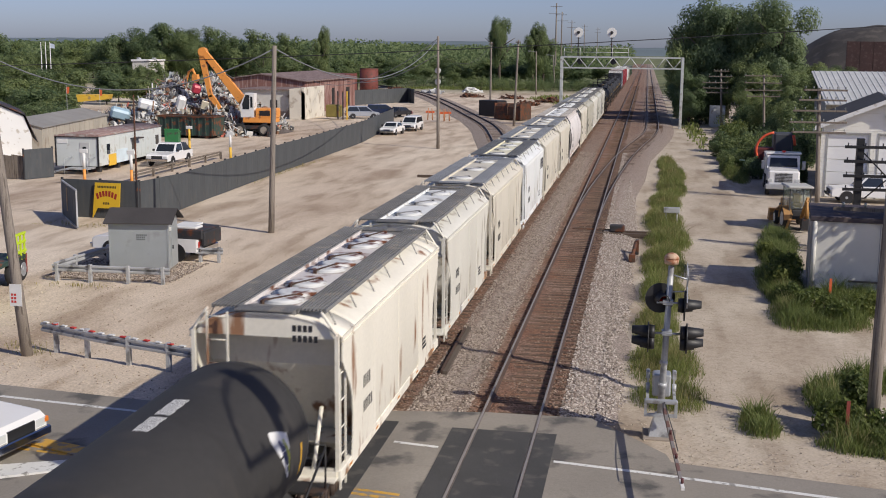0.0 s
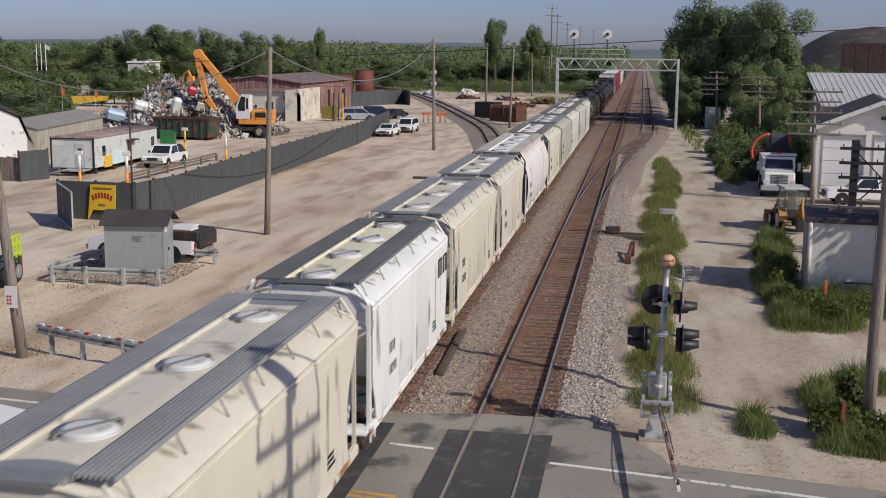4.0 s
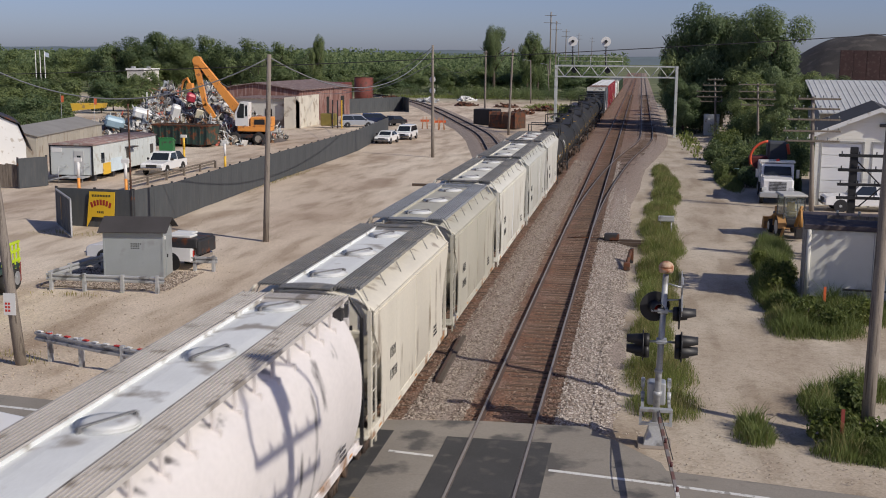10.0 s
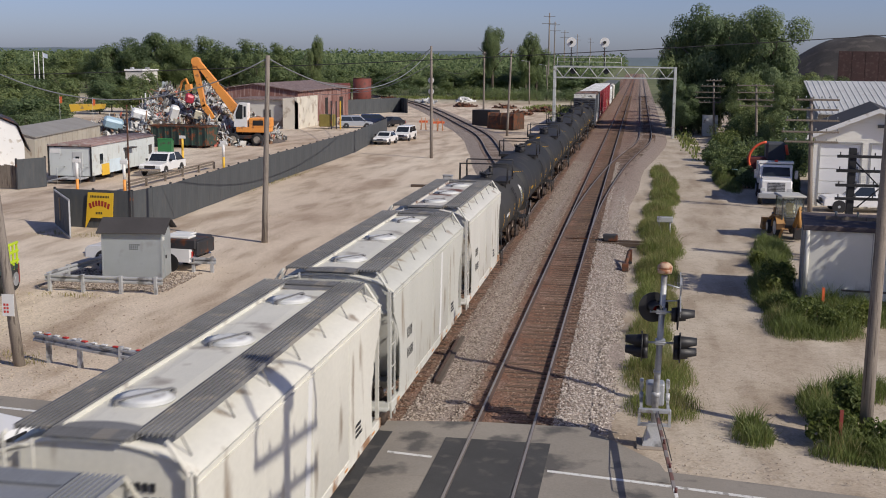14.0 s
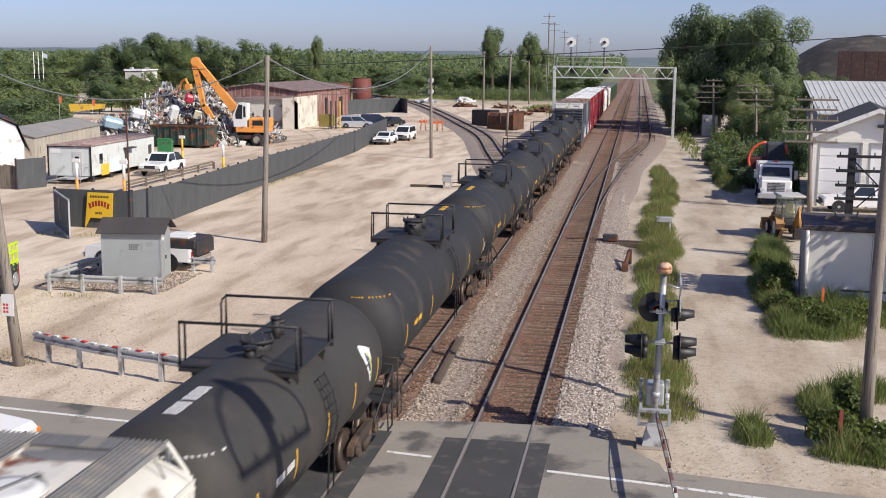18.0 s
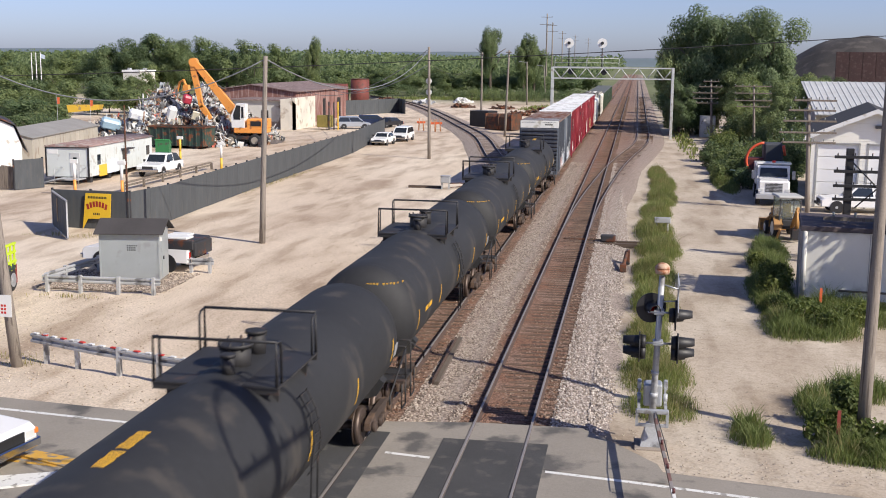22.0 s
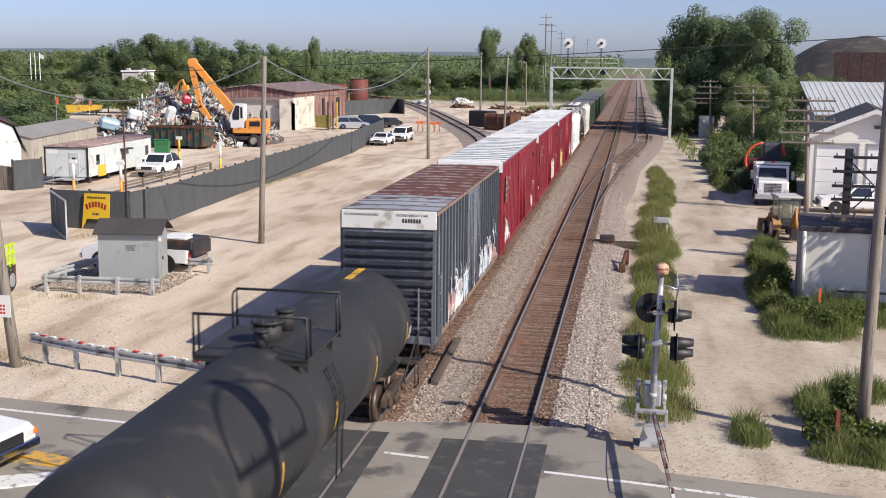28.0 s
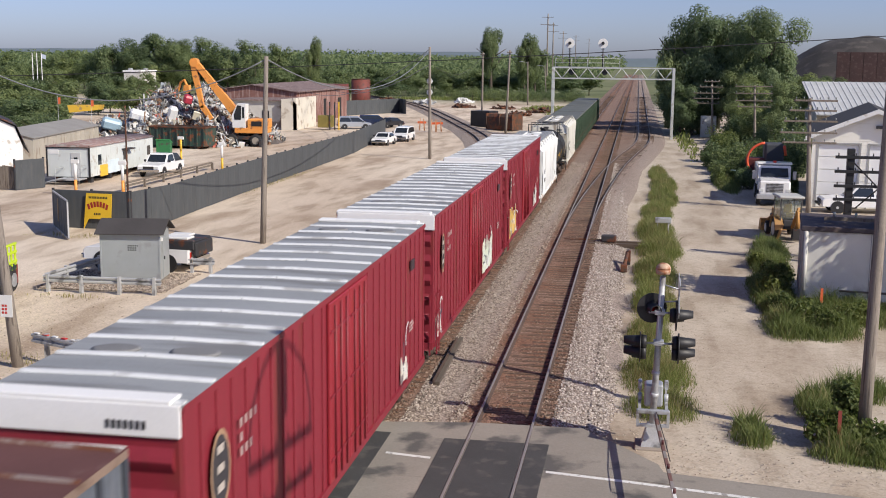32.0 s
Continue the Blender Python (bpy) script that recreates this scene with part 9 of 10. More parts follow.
def dump_truck():
    v = thing("dump_truck", pose(9.75, 84.6, G, 0, 0, 176), "white heavy dump truck with a dark tipping body", "truck")
    s = Shape()
    s.box(-1.05, 1.05, 1.2, 2.3, 0.75, 1.75, 0.1)
    s.loft([[(-1.0, 0.6, 0.8), (1.0, 0.6, 0.8), (1.0, 0.6, 1.85), (-1.0, 0.6, 1.85)], [(-0.92, 2.25, 0.8), (0.92, 2.25, 0.8), (0.88, 2.2, 1.72), (-0.88, 2.2, 1.72)]])
    part("bonnet", s, CARWHITE, v)
    s = Shape()
    s.loft([[(-1.1, -0.9, z), (1.1, -0.9, z), (1.1, y1, z), (-1.1, y1, z)] for z, y1 in ((0.8, 0.75), (1.8, 0.75), (2.65, 0.35))])
    part("cab", s, CARWHITE, v)
    s = Shape()
    s.loft([[(-0.95, 0.74, 1.9), (0.95, 0.74, 1.9), (0.9, 0.45, 2.5), (-0.9, 0.45, 2.5)], [(-0.95, 0.78, 1.9), (0.95, 0.78, 1.9), (0.9, 0.49, 2.5), (-0.9, 0.49, 2.5)]])
    part("windscreen", s, GLASS, v)
    for x in (-1.1, 1.1):
        s = Shape()
        s.box(x - 0.015, x + 0.015, -0.6, 0.4, 1.85, 2.45)
        part("side_window", s, GLASS, v)
        s = Shape()
        s.box(x * 1.25 - 0.12, x * 1.25 + 0.12, 0.5, 0.58, 1.7, 2.3, 0.02)
        part("mirror", s, STEEL, v)
        s = Shape()
        s.box(x * 0.82 - 0.16, x * 0.82 + 0.16, 2.28, 2.33, 1.0, 1.2, 0.01)
        part("headlight", s, mat("lamp_glass", (0.6, 0.62, 0.62)), v)
        for y in (1.55, -3.0, -4.3):
            wheel_parts(v, x * 0.95, y, 0.52, 0.3)
    s = Shape()
    s.box(-0.6, 0.6, 2.27, 2.32, 0.95, 1.6, 0.02)
    g = part("grille", s, STEEL, v)
    for k in range(6):
        s = Shape()
        s.box(-0.56, 0.56, 2.32, 2.335, 1.0 + k * 0.1, 1.04 + k * 0.1)
        part("grille_bar", s, BLACK, g)
    s = Shape()
    s.box(-1.2, 1.2, 2.35, 2.6, 0.5, 0.85, 0.04)
    part("bumper", s, ALU, v)
    s = Shape()
    s.box(-1.2, 1.2, -5.4, -1.0, 1.2, 2.5, 0.05)
    s.box(-1.2, 1.2, -1.0, 0.2, 2.72, 2.85, 0.02)
    part("tipping_body", s, CARWHITE, v)
    s = Shape()
    s.box(-0.12, 0.12, 0.1, 0.25, 2.85, 3.0, 0.03)
    part("beacon", s, RED, v)
    s = Shape()
    s.box(-0.5, 0.5, -5.2, 2.0, 0.5, 0.85)
    part("frame_rails", s, BLACK, v)


dump_truck()
# machine with an orange hose behind the dump truck
hm = thing("hose_reel_machine", pose(9.55, 98, G) @ Matrix.Scale(0.82, 4), "dark red machine carrying a curved orange hose", "machine")
s = Shape()
s.box(-0.7, 2.0, -0.8, 1.0, 0.6, 2.6, 0.15)
part("body", s, mat("dark_red_machine", (0.11, 0.02, 0.02), 0.6, var=0.3), hm)
s = Shape()
s.box(1.0, 2.9, -0.9, 1.0, 2.2, 4.1, 0.2)
part("cab", s, mat("dark_grey_machine", (0.06, 0.065, 0.075), 0.5, var=0.2), hm)
s = Shape()
s.pipe([(-0.6 + 1.9 - 1.95 * math.cos(a) * 1.0, -0.9, 2.4 + 1.75 * math.sin(a)) for a in [-0.55 + 0.14 * k for k in range(15)]], 0.13, 8)
part("hose", s, mat("hose_orange", (0.8, 0.12, 0.05), 0.5, var=0.08), hm, "bright orange curved hose")
s = Shape()
s.pipe([(2.85, -1.0, 3.9), (3.05, -1.0, 2.9)], 0.14, 8)
part("hose_end", s, mat("hose_orange", (0.8, 0.12, 0.05)), hm)
for x in (-0.5, 1.8):
    for y in (-0.7, 0.9):
        wheel_parts(hm, x, y, 0.5, 0.3)
s = Shape()
s.rod((-2.2, -0.9, 1.35), (-0.4, -0.9, 1.2), 0.06, seg=6)
part("pipe", s, mat("pale_green_pipe", (0.35, 0.5, 0.42), 0.5), hm)


def garage():
    b = thing("garage", pose(11.95, 82.7, G, 0, 0, -8.3) @ Matrix.Translation((-11.95, -82.7, 0)), "cream garage building with tall white roll-up doors", "garage")
    cream = mat("cream_siding", (0.88, 0.86, 0.78), 0.6, var=0.03, stain=(0.78, 0.75, 0.66), amount=0.05, streak=(0.3, 0.3, 4))
    y0 = 82.7
    xr = 20.2
    s = Shape()
    # front wall with openings
    for x0, x1, z0, z1 in ((11.95, 12.35, 0, 4.4), (15.1, 15.65, 0, 4.4), (18.6, xr, 0, 4.4), (11.95, xr, 4.4, 4.85)):
        s.box(x0, x1, y0, y0 + 0.25, z0, z1)
    s.prism([(11.95, 4.85), (xr, 4.85), (16.07, 6.5)], y0, y0 + 0.25)
    part("front_wall", s, cream, b)
    s = Shape()
    s.box(11.95, 12.2, y0 + 0.25, y0 + 16, 0, 4.85)
    s.box(xr - 0.25, xr, y0 + 0.25, y0 + 16, 0, 4.85)
    s.box(12.2, xr - 0.25, y0 + 15.8, y0 + 16, 0, 4.85)
    part("wall", s, cream, b)
    for k in range(17):
        z = 0.3 + k * 0.27
        for x0, x1 in ((11.95, 12.35), (15.1, 15.65)) if z < 4.4 else ((11.95, 20.2),):
            s = Shape()
            s.box(x0, x1, y0 - 0.014, y0, z, z + 0.03)
            part("siding_lap", s, cream, b)
    for x0, x1 in ((12.35, 15.1), (15.65, 18.6)):
        for k in range(5):
            s = Shape()
            s.box(x0 + 0.06, x1 - 0.06, y0 + 0.12, y0 + 0.17, 0.02 + k * 0.87, 0.86 + k * 0.87, 0.012)
            part("door_panel", s, mat("clean_white_door", (0.87, 0.87, 0.86), 0.45, var=0.03), b)
        s = Shape()
        for a, c, d, e in ((x0 - 0.06, x0 + 0.06, 0, 4.45), (x1 - 0.06, x1 + 0.06, 0, 4.45)):
            s.box(a, c, y0 - 0.03, y0 + 0.12, d, e)
        s.box(x0 - 0.06, x1 + 0.06, y0 - 0.03, y0 + 0.12, 4.36, 4.48)
        part("door_frame", s, mat("grey_frame", (0.38, 0.38, 0.37), 0.6), b)
    for x0, x1, z0, z1 in ((11.55, 16.07, 4.72, 6.62), (xr + 0.4, 16.07, 4.72, 6.62)):
        s = Shape()
        s.loft([[(x0, y, z0), (x1, y, z1), (x1, y, z1 + 0.16), (x0, y, z0 + 0.16)] for y in (y0 - 0.5, y0 + 16.4)])
        part("roof", s, mat("dark_grey_roof", (0.045, 0.045, 0.048), 0.85, var=0.2), b)
    s = Shape()
    s.box(16.0, 16.6, y0 - 0.35, y0, 5.5, 5.7, 0.03)
    part("flood_light", s, DARKSTEEL, b)
    for x0, x1 in ((11.5, 16.07), (xr + 0.45, 16.07)):
        q = Shape()
        q.loft([[(x, y0 - 0.56, z - 0.12), (x, y0 - 0.5, z - 0.12), (x, y0 - 0.5, z + 0.18), (x, y0 - 0.56, z + 0.18)] for x, z in ((x0, 4.72), (x1, 6.64))])
        part("rake_trim", q, WHITE, b)
    h = thing("metal_roof_building", pose(0, 0, G), "long building with a pale corrugated metal roof", "building")
    s = Shape()
    s.box(17.3, 45, 118, 126, 0, 5.2)
    part("wall", s, CORR, h)
    roofm = mat("pale_metal_roof", (0.50, 0.51, 0.51), 0.5, 0.0, var=0.1, stain=(0.45, 0.44, 0.43), amount=0.15)
    s = Shape()
    s.loft([[(x, 114.8, 4.95), (x, 126, 7.85), (x, 126, 7.95), (x, 114.8, 5.05)] for x in (16.8, 45.5)])
    roof = part("roof", s, roofm, h)
    for k in range(50):
        x = 17.0 + k * 0.57
        s = Shape()
        s.loft([[(x, y, z), (x + 0.16, y, z), (x + 0.12, y, z + 0.045), (x + 0.04, y, z + 0.045)] for y, z in ((114.75, 5.05), (126, 7.95))])
        part("roof_rib", s, roofm, roof)
    r = thing("rusty_silo_wall", pose(0, 0, G), "tall dark rust-red steel wall of a yard", "wall")
    for k in range(9):
        s = Shape()
        s.box(30.4 + k * 2.0, 30.4 + k * 2.0 + 1.96, 190, 190.3, 0, 11.6, 0.02)
        part("panel", s, mat("dark_rust_panel", (0.04, 0.018, 0.018), 0.8, var=0.3, stain=(0.06, 0.036, 0.036), amount=0.3), r)


garage()
pickup("white pickup truck parked before the garage doors", pose(15.0, 80.4, G, 0, 0, 92))
s = Shape()
n, mnd = 36, []
for j in range(n + 1):
    for i in range(n + 1):
        u, v = i / n * 2 - 1, j / n * 2 - 1
        rr = math.hypot(u, v)
        z = 15.2 * max(0.0, math.cos(min(1.0, rr) * math.pi / 2)) ** 0.8 + 0.5 * noise.noise((u * 5, v * 5, 0)) - 0.4
        mnd.append((40 + u * 22, 225 + v * 24, max(G - 0.3, z + G)))
s.add(mnd, [(j * (n + 1) + i, j * (n + 1) + i + 1, (j + 1) * (n + 1) + i + 1, (j + 1) * (n + 1) + i) for j in range(n) for i in range(n)], True)
solid("coal_mound", s, mat("dark_mound", (0.055, 0.05, 0.047), 0.95, var=0.35, big=0.25, bump=0.8, stain=(0.09, 0.08, 0.072), amount=0.25, stain_size=0.4), "large dark mound of stockpiled material", "mound")
# hanging beacons of the far power line
for x, y, h in ((-25.5, 330, 22.5), (-29, 400, 22.3), (-32, 500, 22), (-33, 620, 23), (-32, 760, 24)):
    p = pole(x, y, h, "distant tall pole of a power line", 0.22, arms=[(h - 1.0, -1.6, 1.6), (h - 3.0, -2.0, 2.0)] if h > 12 else (), insul=2)

# poles out of view whose shadows fall on the train and the road
np_ = pole(6.1, 12.15, 14.6, "tall wooden utility pole with crossarms by the road", 0.2, arms=[(12.75, -1.7, 1.7), (11.95, -1.7, 1.7)], insul=6)
for sgn in (-1, 1):
    s = Shape()
    s.pipe([(sgn * 1.6, -0.25, 12.8), (sgn * 1.62, -0.25, 13.2), (sgn * 1.45, -0.25, 13.7), (sgn * 1.05, -0.2, 14.15), (sgn * 0.5, -0.1, 14.4), (0, 0, 14.45)], 0.045, 6)
    part("riser_cable", s, BLACK, np_, "thick black cable bowed up to the pole top")
s = Shape()
s.rod((0.0, -0.42, 13.6), (0.0, -0.42, 14.5), 0.24, seg=14)
part("transformer", s, STEEL, np_, "grey can transformer")
np_.matrix_basis = pose(6.1, 12.15, 0, 0, 0, 81.3)


# ---- plants ----
rt = random.Random(5)
for i, (x, y, h, r) in enumerate(((5.6, 166, 16.0, 3.6), (9.0, 165, 19.0, 4.8), (13.5, 166, 18.5, 5.0), (17.5, 160, 16.5, 4.4), (7.0, 178, 17.5, 4.4), (12.0, 180, 20.5, 5.0), (21.5, 157, 8.0, 3.0), (22.0, 166, 8.0, 3.2), (20.5, 143, 6.5, 2.4))):
    tree(x, y, h * 1.13, r * 1.05, i, "tall leafy cottonwood with a ragged green crown", dense=True, group="trees beside the tracks", leaf=COTTONWOOD_LIT)
for i, (x, y, h, r) in enumerate(((5.8, 160, 9.5, 2.6), (8.4, 165, 9.0, 3.0), (13.0, 159, 10.0, 3.2), (15.0, 154, 9.5, 3.2), (18.0, 152, 9.5, 3.0), (20.8, 150, 8.5, 2.8), (13.2, 148, 7.0, 2.6), (16.8, 142, 7.5, 2.6), (9.6, 168, 13.5, 3.6), (16.2, 163, 14.0, 3.6))):
    tree(x, y, h, r, i + 1, "bushy young tree under the tall cottonwoods", dense=True, group="trees beside the tracks", leaf=COTTONWOOD_LIT)
for i in range(16):
    x, y = 6.5 + rt.uniform(-0.5, 2.5) + max(0, (i - 4)) * 0.5, 110 + i * 4.2
    shrub(x + (3 if y > 150 else 1.8), y, rt.uniform(1.3, 2.2), rt.uniform(1.6, 3.4), 40 + i, "dense green roadside bush", LEAF if i % 2 else LEAFDRY, 1100)
for i in range(14):
    tree(5.2 + rt.uniform(0, 2.5) + i * 0.2, 182 + i * 14, rt.uniform(5, 9), rt.uniform(2.2, 3.4), i, "leafy green tree beside the tracks")
# woods behind the yard
for i in range(46):
    x = -205 + i * 4.6 + rt.uniform(-2, 2)
    y = 285 + rt.uniform(-14, 14) + (30 if x > -60 else 0)
    h = (rt.uniform(8.5, 12.5) if x < -80 else rt.uniform(6.0, 8.8)) + (4.5 if -140 < x < -95 else 0)
    if x < -14:
        tree(x, y, h, rt.uniform(3.4, 5.0), i, "leafy green tree at the edge of the woods")
for i in range(52):
    x = -240 + i * 4.6 + rt.uniform(-2, 2)
    if x < -12:
        tree(x, 325 + rt.uniform(-10, 25), (rt.uniform(9, 13) if x < -92 else rt.uniform(6.5, 9.5)) + (3.5 if -150 < x < -90 else 0), rt.uniform(4, 6), i + 3, "leafy green tree in the woods")
for x, y, h, r in ((-37.5, 300, 23.5, 3.0), (-29.5, 306, 20.5, 3.4), (-27.0, 309, 18.0, 3.0), (-80.6, 240, 14.5, 1.5), (-74.4, 262, 15.5, 2.2), (-146, 300, 14.5, 6), (-128, 290, 17.0, 7), (-118, 290, 15.6, 6)):
    tree(x, y, h, r, int(abs(x)), "tall leafy tree standing over the woods", dense=True)
for i in range(20):
    x = -150 + i * 6.3 + rt.uniform(-2, 2)
    if x < -62:
        tree(x, 205 + rt.uniform(-14, 14) + (22 if x > -80 else 0), rt.uniform(5.5, 8.5), rt.uniform(3, 4.4), i + 1, "low leafy tree behind the scrap yard")
for i in range(34):
    x, y = -72 - rt.uniform(0, 42), 128 + rt.uniform(0, 70)
    tree(x - 0.12 * (y - 128), y, rt.uniform(6, 9.5), rt.uniform(3.2, 4.6), i + 2, "bushy green tree behind the sheds", z=G - 1.0)
for i in range(14):
    shrub(-66 - i * 2.6 + rt.uniform(-1, 1), 122 + rt.uniform(-4, 8) + i, rt.uniform(1.8, 3), rt.uniform(2.5, 4.2), 300 + i, "dense green bush behind the sheds", LEAF, 900)
for i in range(24):
    x = -70 + i * 2.5
    if x < -14:
        shrub(x, 305 - 0.25 * (x + 70) + rt.uniform(-4, 4), rt.uniform(2, 3.2), rt.uniform(2, 4), 90 + i, "dense green bush at the edge of the woods", LEAF, 700)


def far_woods():
    """Distant woods to the horizon, one mesh."""
    rng = np.random.default_rng(9)
    n = 140000
    y = 345 + rng.uniform(0, 1, n) ** 1.5 * 1500
    x = rng.uniform(-0.75, 0.6, n) * y
    keep = ~((x > -18) & (x < 9 + 0.01 * y))
    x, y = x[keep], y[keep]
    hh = 7 + 9 * np.array([noise.noise((a * 0.012, b * 0.012, 3.0)) for a, b in zip(x, y)]) + y * 0.004
    z = G + hh * rng.uniform(0.05, 1, len(x)) ** 0.6
    nrm = rng.normal(size=(len(x), 3)) + np.array([0, -0.8, 0.8])
    nrm /= np.linalg.norm(nrm, axis=1)[:, None]
    me = quads("far_woods", np.stack([x, y, z], 1), nrm, rng.uniform(0.5, 1.2, len(x)) * (0.6 + y / 700), LEAF, rng=rng)
    tagged(new("far_woods", me), "distant green woods along the horizon", "woods", kind="stuff")


far_woods()
for x, y, h, r in ((25.5, 184, 10.6, 3.2), (29.5, 187, 9.6, 3.2), (22.5, 180, 9.0, 3.0)):
    tree(x, y, h, r, int(x), "leafy green tree before the dark mound", dense=True)
# bushes under the tall trees and beside the garage
for i, (x, y, r, h) in enumerate(((7.2, 164, 2.0, 6.5), (9.6, 162, 2.2, 6.0), (13.6, 150, 1.6, 3.8), (13.4, 143, 1.6, 4.6), (14.8, 142, 1.8, 5.5), (15.2, 134, 1.8, 4.6), (13.2, 128, 1.5, 3.6), (16.4, 126, 1.8, 5.6), (14.6, 116, 1.5, 4.2), (12.6, 112, 1.2, 3.0), (13.6, 104, 1.4, 3.8), (12.2, 99, 1.0, 2.6), (13.0, 101, 1.2, 4.4), (11.2, 91, 0.7, 2.4), (11.3, 87, 0.6, 2.4), (15.5, 109, 1.8, 5.0), (17.0, 112, 1.5, 4.4), (5.6, 172, 1.6, 6.0), (6.0, 190, 2.0, 5.5), (5.2, 168, 1.5, 3.6), (6.6, 163, 1.7, 5.0), (5.0, 178, 1.7, 5.6), (7.4, 160, 1.3, 4.0), (12.6, 152, 1.5, 3.4), (12.0, 146, 1.6, 3.6))):
    shrub(x, y, r, h, 500 + i, "dense green bush under the trees", LEAF, 2600)
for i, (x, y, r, h) in enumerate(((7.2, 98, 1.0, 1.5), (8.3, 99, 1.4, 2.0), (7.6, 104, 1.3, 1.8), (8.2, 110, 1.6, 2.2), (7.2, 112, 1.1, 1.6), (8.9, 94, 1.1, 1.8), (8.0, 118, 1.6, 2.4), (9.4, 105, 1.6, 2.8))):
    shrub(x, y, r, h, 800 + i, "dense green bush beside the gravel lane", LEAF, 2200)
# flagpoles and a pale low building among the far trees
for x in (-110.0, -109.1, -108.2):
    fp = thing("flagpole", pose(x, 200, G), "slim white flagpole among the trees", "flagpole", "flagpoles")
    s = Shape()
    s.rod((0, 0, -0.3), (0, 0, 10.4), 0.09, 0.06, seg=8)
    part("pole", s, PLATE, fp)
    if x > -108.5:
        s = Shape()
        s.loft([[(0.06, 0, 9.4), (0.06, 0.02, 9.4), (0.06, 0.02, 10.2), (0.06, 0, 10.2)], [(0.8, 0.2, 9.2), (0.8, 0.22, 9.2), (0.8, 0.22, 9.95), (0.8, 0.2, 9.95)]])
        part("flag", s, mat("pale_flag", (0.5, 0.56, 0.66), 0.7), fp)
lb = thing("flat_roofed_building", pose(-106.8, 236, G), "pale low flat-roofed building among the trees", "building")
s = Shape()
s.box(-2.0, 1.8, 0, 8, -0.3, 6.6)
part("wall", s, mat("pale_parapet", (0.62, 0.6, 0.55), 0.7), lb)
s = Shape()
s.box(-2.2, 2.0, -0.2, 8.2, 6.6, 7.0, 0.02)
part("roof_edge", s, WHITE, lb)
for i in range(7):
    shrub(-112 + i * 1.9, 226 + i % 2, 2.2, 6.2, 600 + i, "tall green bush before the pale building", LEAF, 900)
for i, x in enumerate((-106, -103, -100.4, -97.5)):
    tree(x, 222 + i % 2, 7.6, 2.6, i, "bushy green tree before the pale building")
for x in (-1.6, 1.9):
    s = Shape()
    s.box(x - 0.3, x + 0.3, 2, 3, 6.9, 7.4, 0.03)
    part("roof_unit", s, STEEL, lb)


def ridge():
    """Wooded low hills on the horizon, with distance haze painted in as blue-grey."""
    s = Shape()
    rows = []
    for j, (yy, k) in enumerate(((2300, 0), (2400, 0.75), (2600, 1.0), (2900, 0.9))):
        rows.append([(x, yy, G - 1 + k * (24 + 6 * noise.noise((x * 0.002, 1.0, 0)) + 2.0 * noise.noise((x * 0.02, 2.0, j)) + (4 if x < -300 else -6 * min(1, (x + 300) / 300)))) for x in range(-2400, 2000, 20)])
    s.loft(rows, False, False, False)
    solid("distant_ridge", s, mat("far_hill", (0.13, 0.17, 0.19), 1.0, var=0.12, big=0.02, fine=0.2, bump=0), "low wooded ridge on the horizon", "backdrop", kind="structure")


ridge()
# grass strip between the main track and the gravel lane
strip_spots = [(1.0, 32.5, 1.05, 1.4), (0.9, 36, 1.1, 2.6), (0.7, 41, 0.8, 3), (1.0, 47, 0.9, 4), (1.1, 54, 1.0, 4.5), (1.4, 61, 1.15, 4), (1.3, 68, 1.1, 5), (1.5, 76, 1.0, 5), (2.1, 85, 1.0, 6), (2.3, 94, 1.0, 6), (2.0, 103, 0.8, 6)]
blades("tall_grass", "tall green weeds and grass between track and lane", strip_spots, 44000, 0.85, GRASS, 1, 0.009)
blades("dry_grass", "dry yellowish grass among the weeds", strip_spots, 22000, 0.9, DRYGRASS, 2, 0.007)
side_spots = [(3.3, 30.4, 0.55, 1.2), (5.6, 29.0, 1.0, 0.9), (6.6, 28.6, 1.2, 0.7), (5.6, 33.2, 0.8, 1.6), (6.8, 35, 1.2, 1.0), (5.7, 44, 0.8, 2.4), (6.9, 43.0, 1.5, 1.3), (8.6, 47.2, 2.6, 0.9), (7.2, 45.6, 1.5, 1.2), (5.9, 47.5, 0.8, 2.0), (8.6, 45.5, 1.8, 1.4), (5.9, 50, 0.9, 4.5), (6.6, 57, 0.9, 5), (7.2, 62, 0.8, 3.5), (7.4, 98, 1.0, 8), (8.0, 107, 1.3, 8), (9.2, 120, 1.6, 10)]
blades("tall_weeds", "tall green weeds beside the trailer and the lane", side_spots, 84000, 0.95, GRASS, 3, 0.011)
blades("dry_weeds", "dry stalks among the weeds", side_spots, 16000, 0.8, DRYGRASS, 4, 0.009)
for i, (x, y, r, h) in enumerate(((6.4, 44.6, 0.7, 1.1), (7.2, 43.6, 0.8, 0.9), (8.3, 44.2, 0.8, 1.1), (5.9, 46.4, 0.6, 1.0), (6.0, 49.0, 0.8, 1.3), (6.3, 52.0, 0.8, 1.4), (5.3, 30.2, 0.75, 1.0), (6.6, 29.6, 0.9, 0.9), (5.9, 31.6, 0.55, 1.5), (6.5, 46.5, 0.5, 0.7), (6.2, 57.0, 0.6, 0.8), (6.9, 45, 0.5, 0.8))):
    shrub(x, y, r, h, 10 + i, "leafy green weeds with broad leaves", LEAFDRY, 1400)
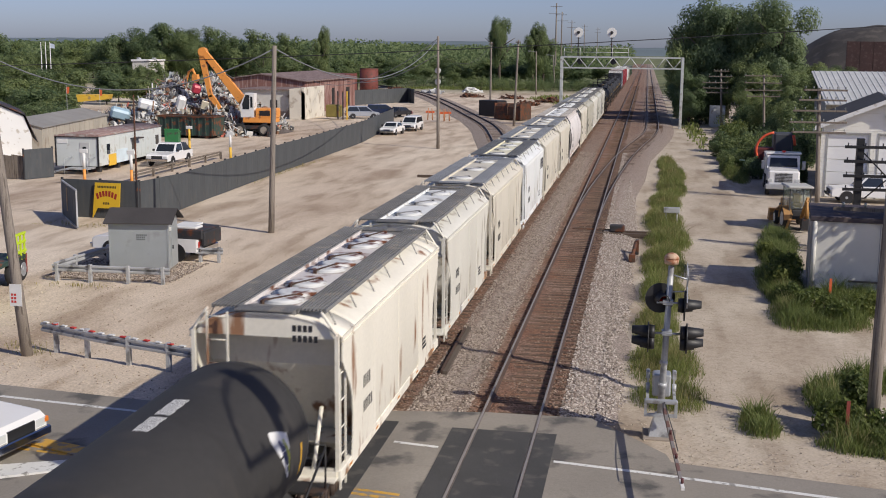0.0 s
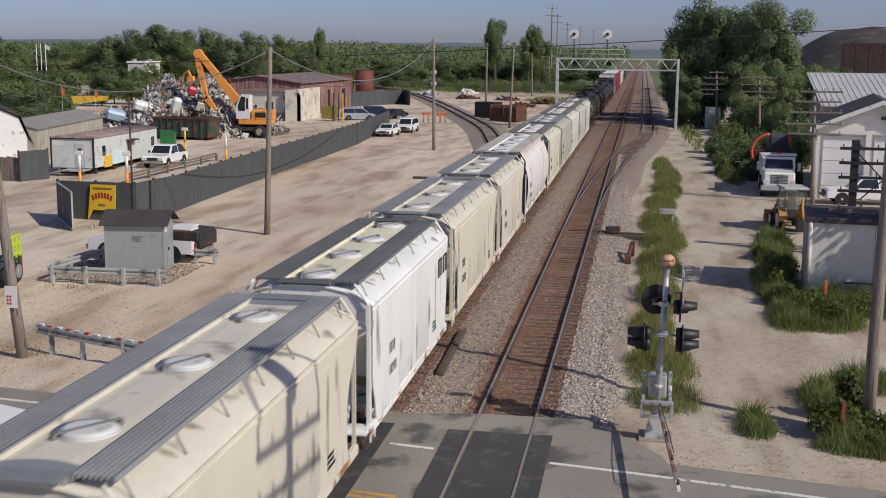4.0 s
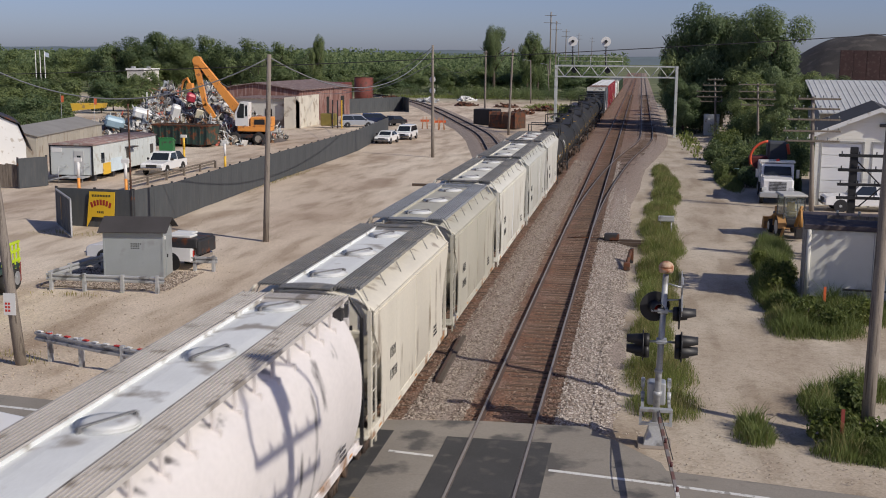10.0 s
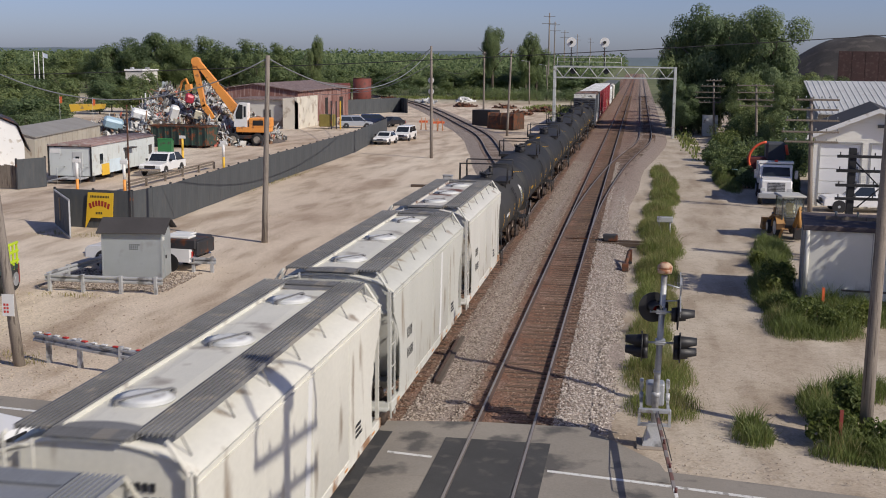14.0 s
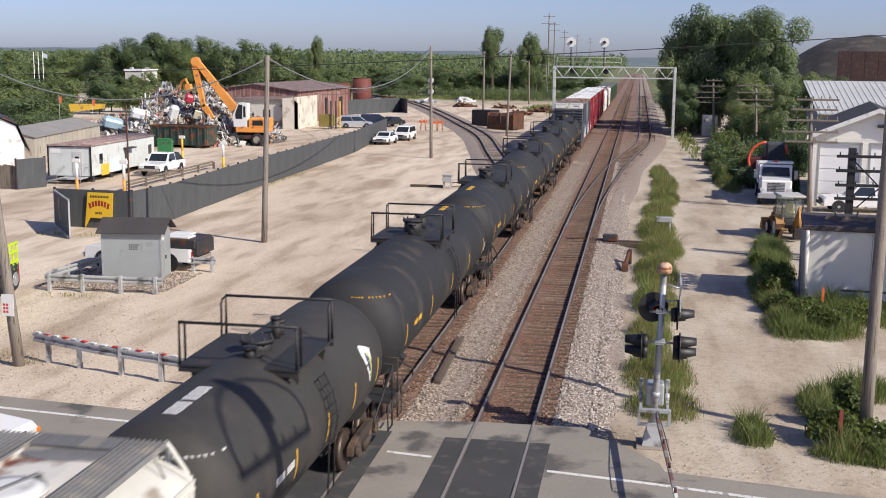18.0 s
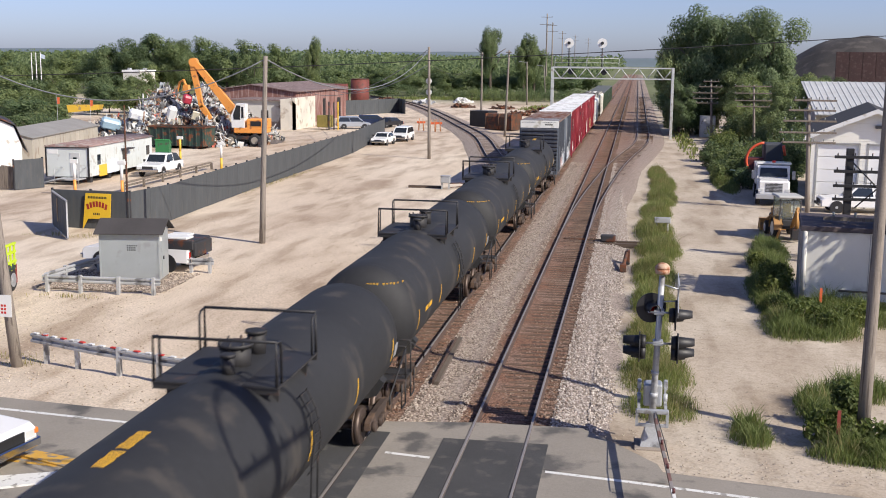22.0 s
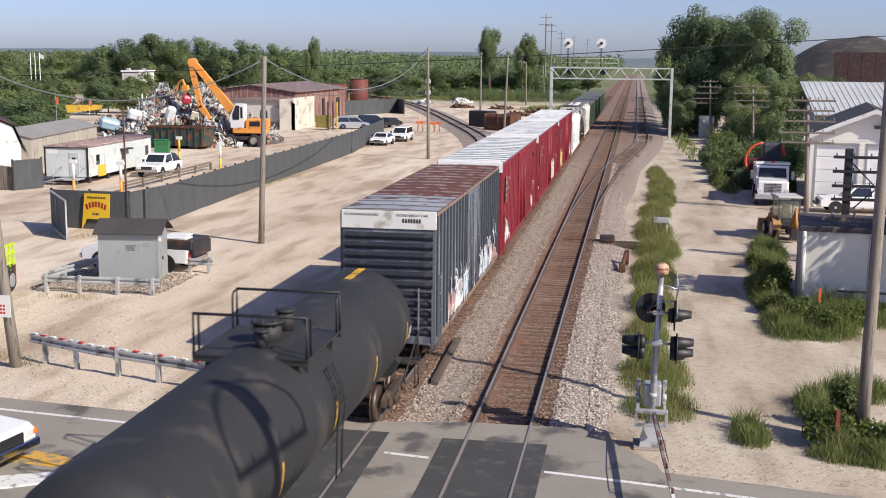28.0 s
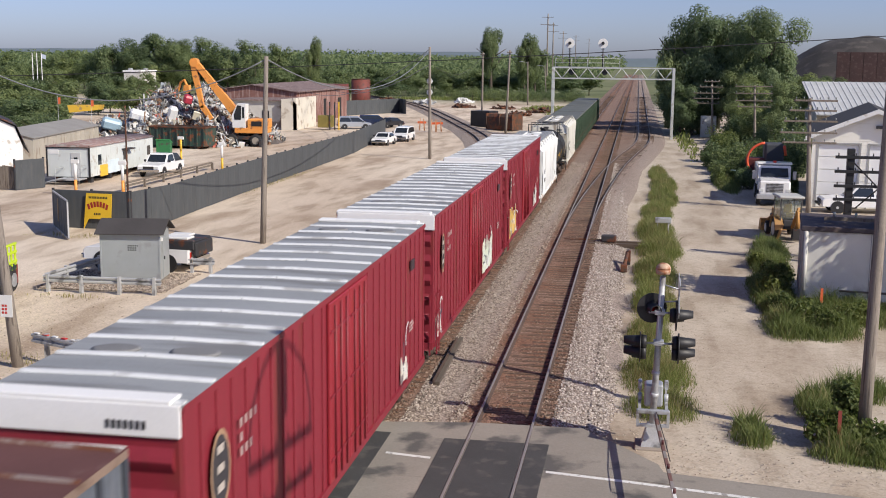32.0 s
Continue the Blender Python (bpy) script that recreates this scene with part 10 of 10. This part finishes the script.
for i in range(16):
    shrub(-44 + i * 2.0 + rt.uniform(-0.6, 0.6), 284 + rt.uniform(-4, 4), 2.2, rt.uniform(2.6, 4.2), 700 + i, "dense green bush at the edge of the woods", LEAF, 900)
thin = [(-31, 58.9, 2.6, 0.9), (-29.0, 66, 0.5, 2), (-28.2, 90, 0.35, 10), (-19.0, 33.3, 0.9, 0.4), (-19.8, 34.2, 0.9, 0.6), (-23, 43.6, 2.0, 0.4), (-47, 80, 1.6, 0.6), (-52, 82, 2, 0.6), (-12.2, 60, 0.5, 8), (-12, 90, 0.4, 12)]
blades("yard_weeds", "thin dry weeds along the fence and posts", thin, 2200, 0.3, DRYGRASS, 6, 0.012)
bank = [(-14, 225, 4, 14), (-18, 240, 6, 14), (-13, 200, 2, 14), (6.0, 150, 1.2, 30), (-45, 290, 22, 8), (-95, 215, 30, 8)]
blades("bank_grass", "rough grass on the banks far down the line", bank, 7000, 0.9, GRASS, 8, 0.09)
# a tree behind the view whose leaves dapple the train
tree(8.9, 6.6, 19.9, 3.0, 1, "leafy tree near the road by the bridge", dense=True)
# added out of view on the right, only to shade the trailer and lane
tree(14.3, 46.8, 10.6, 3.4, 3, "leafy tree standing beside the old trailer")


# ---- the train's way ----
def travelled(t):
    return 7.9 * t + 0.02475 * t * t


def motions():
    for car, s in CARS:
        walk(car, [(t, pose(X_TRAIN, s - travelled(t), 0)) for t in (0, 2, 4, 6, 8, 10, 12, 14, 16, 18, 20, 22, 24, 26, 28, 30, 32)])
    # wheels roll without slip; those in the same place on their truck turn as one
    rows = 470
    for (side, along), wheels in WHEELS.items():
        turn = Matrix.Rotation(0 if side > 0 else math.pi, 4, "Z")
        walk(wheels[0], [(32 * k / rows, Matrix.Translation((side * 0.754, along, 0.457)) @ Matrix.Rotation(travelled(32 * k / rows) / 0.457, 4, "X") @ turn) for k in range(rows + 1)])
        for ob in wheels[1:]:
            ob.rotation_mode = "QUATERNION"
            ob.animation_data_create()
            ob.animation_data.action = wheels[0].animation_data.action
            ob.animation_data.action_slot = wheels[0].animation_data.action_slot


motions()
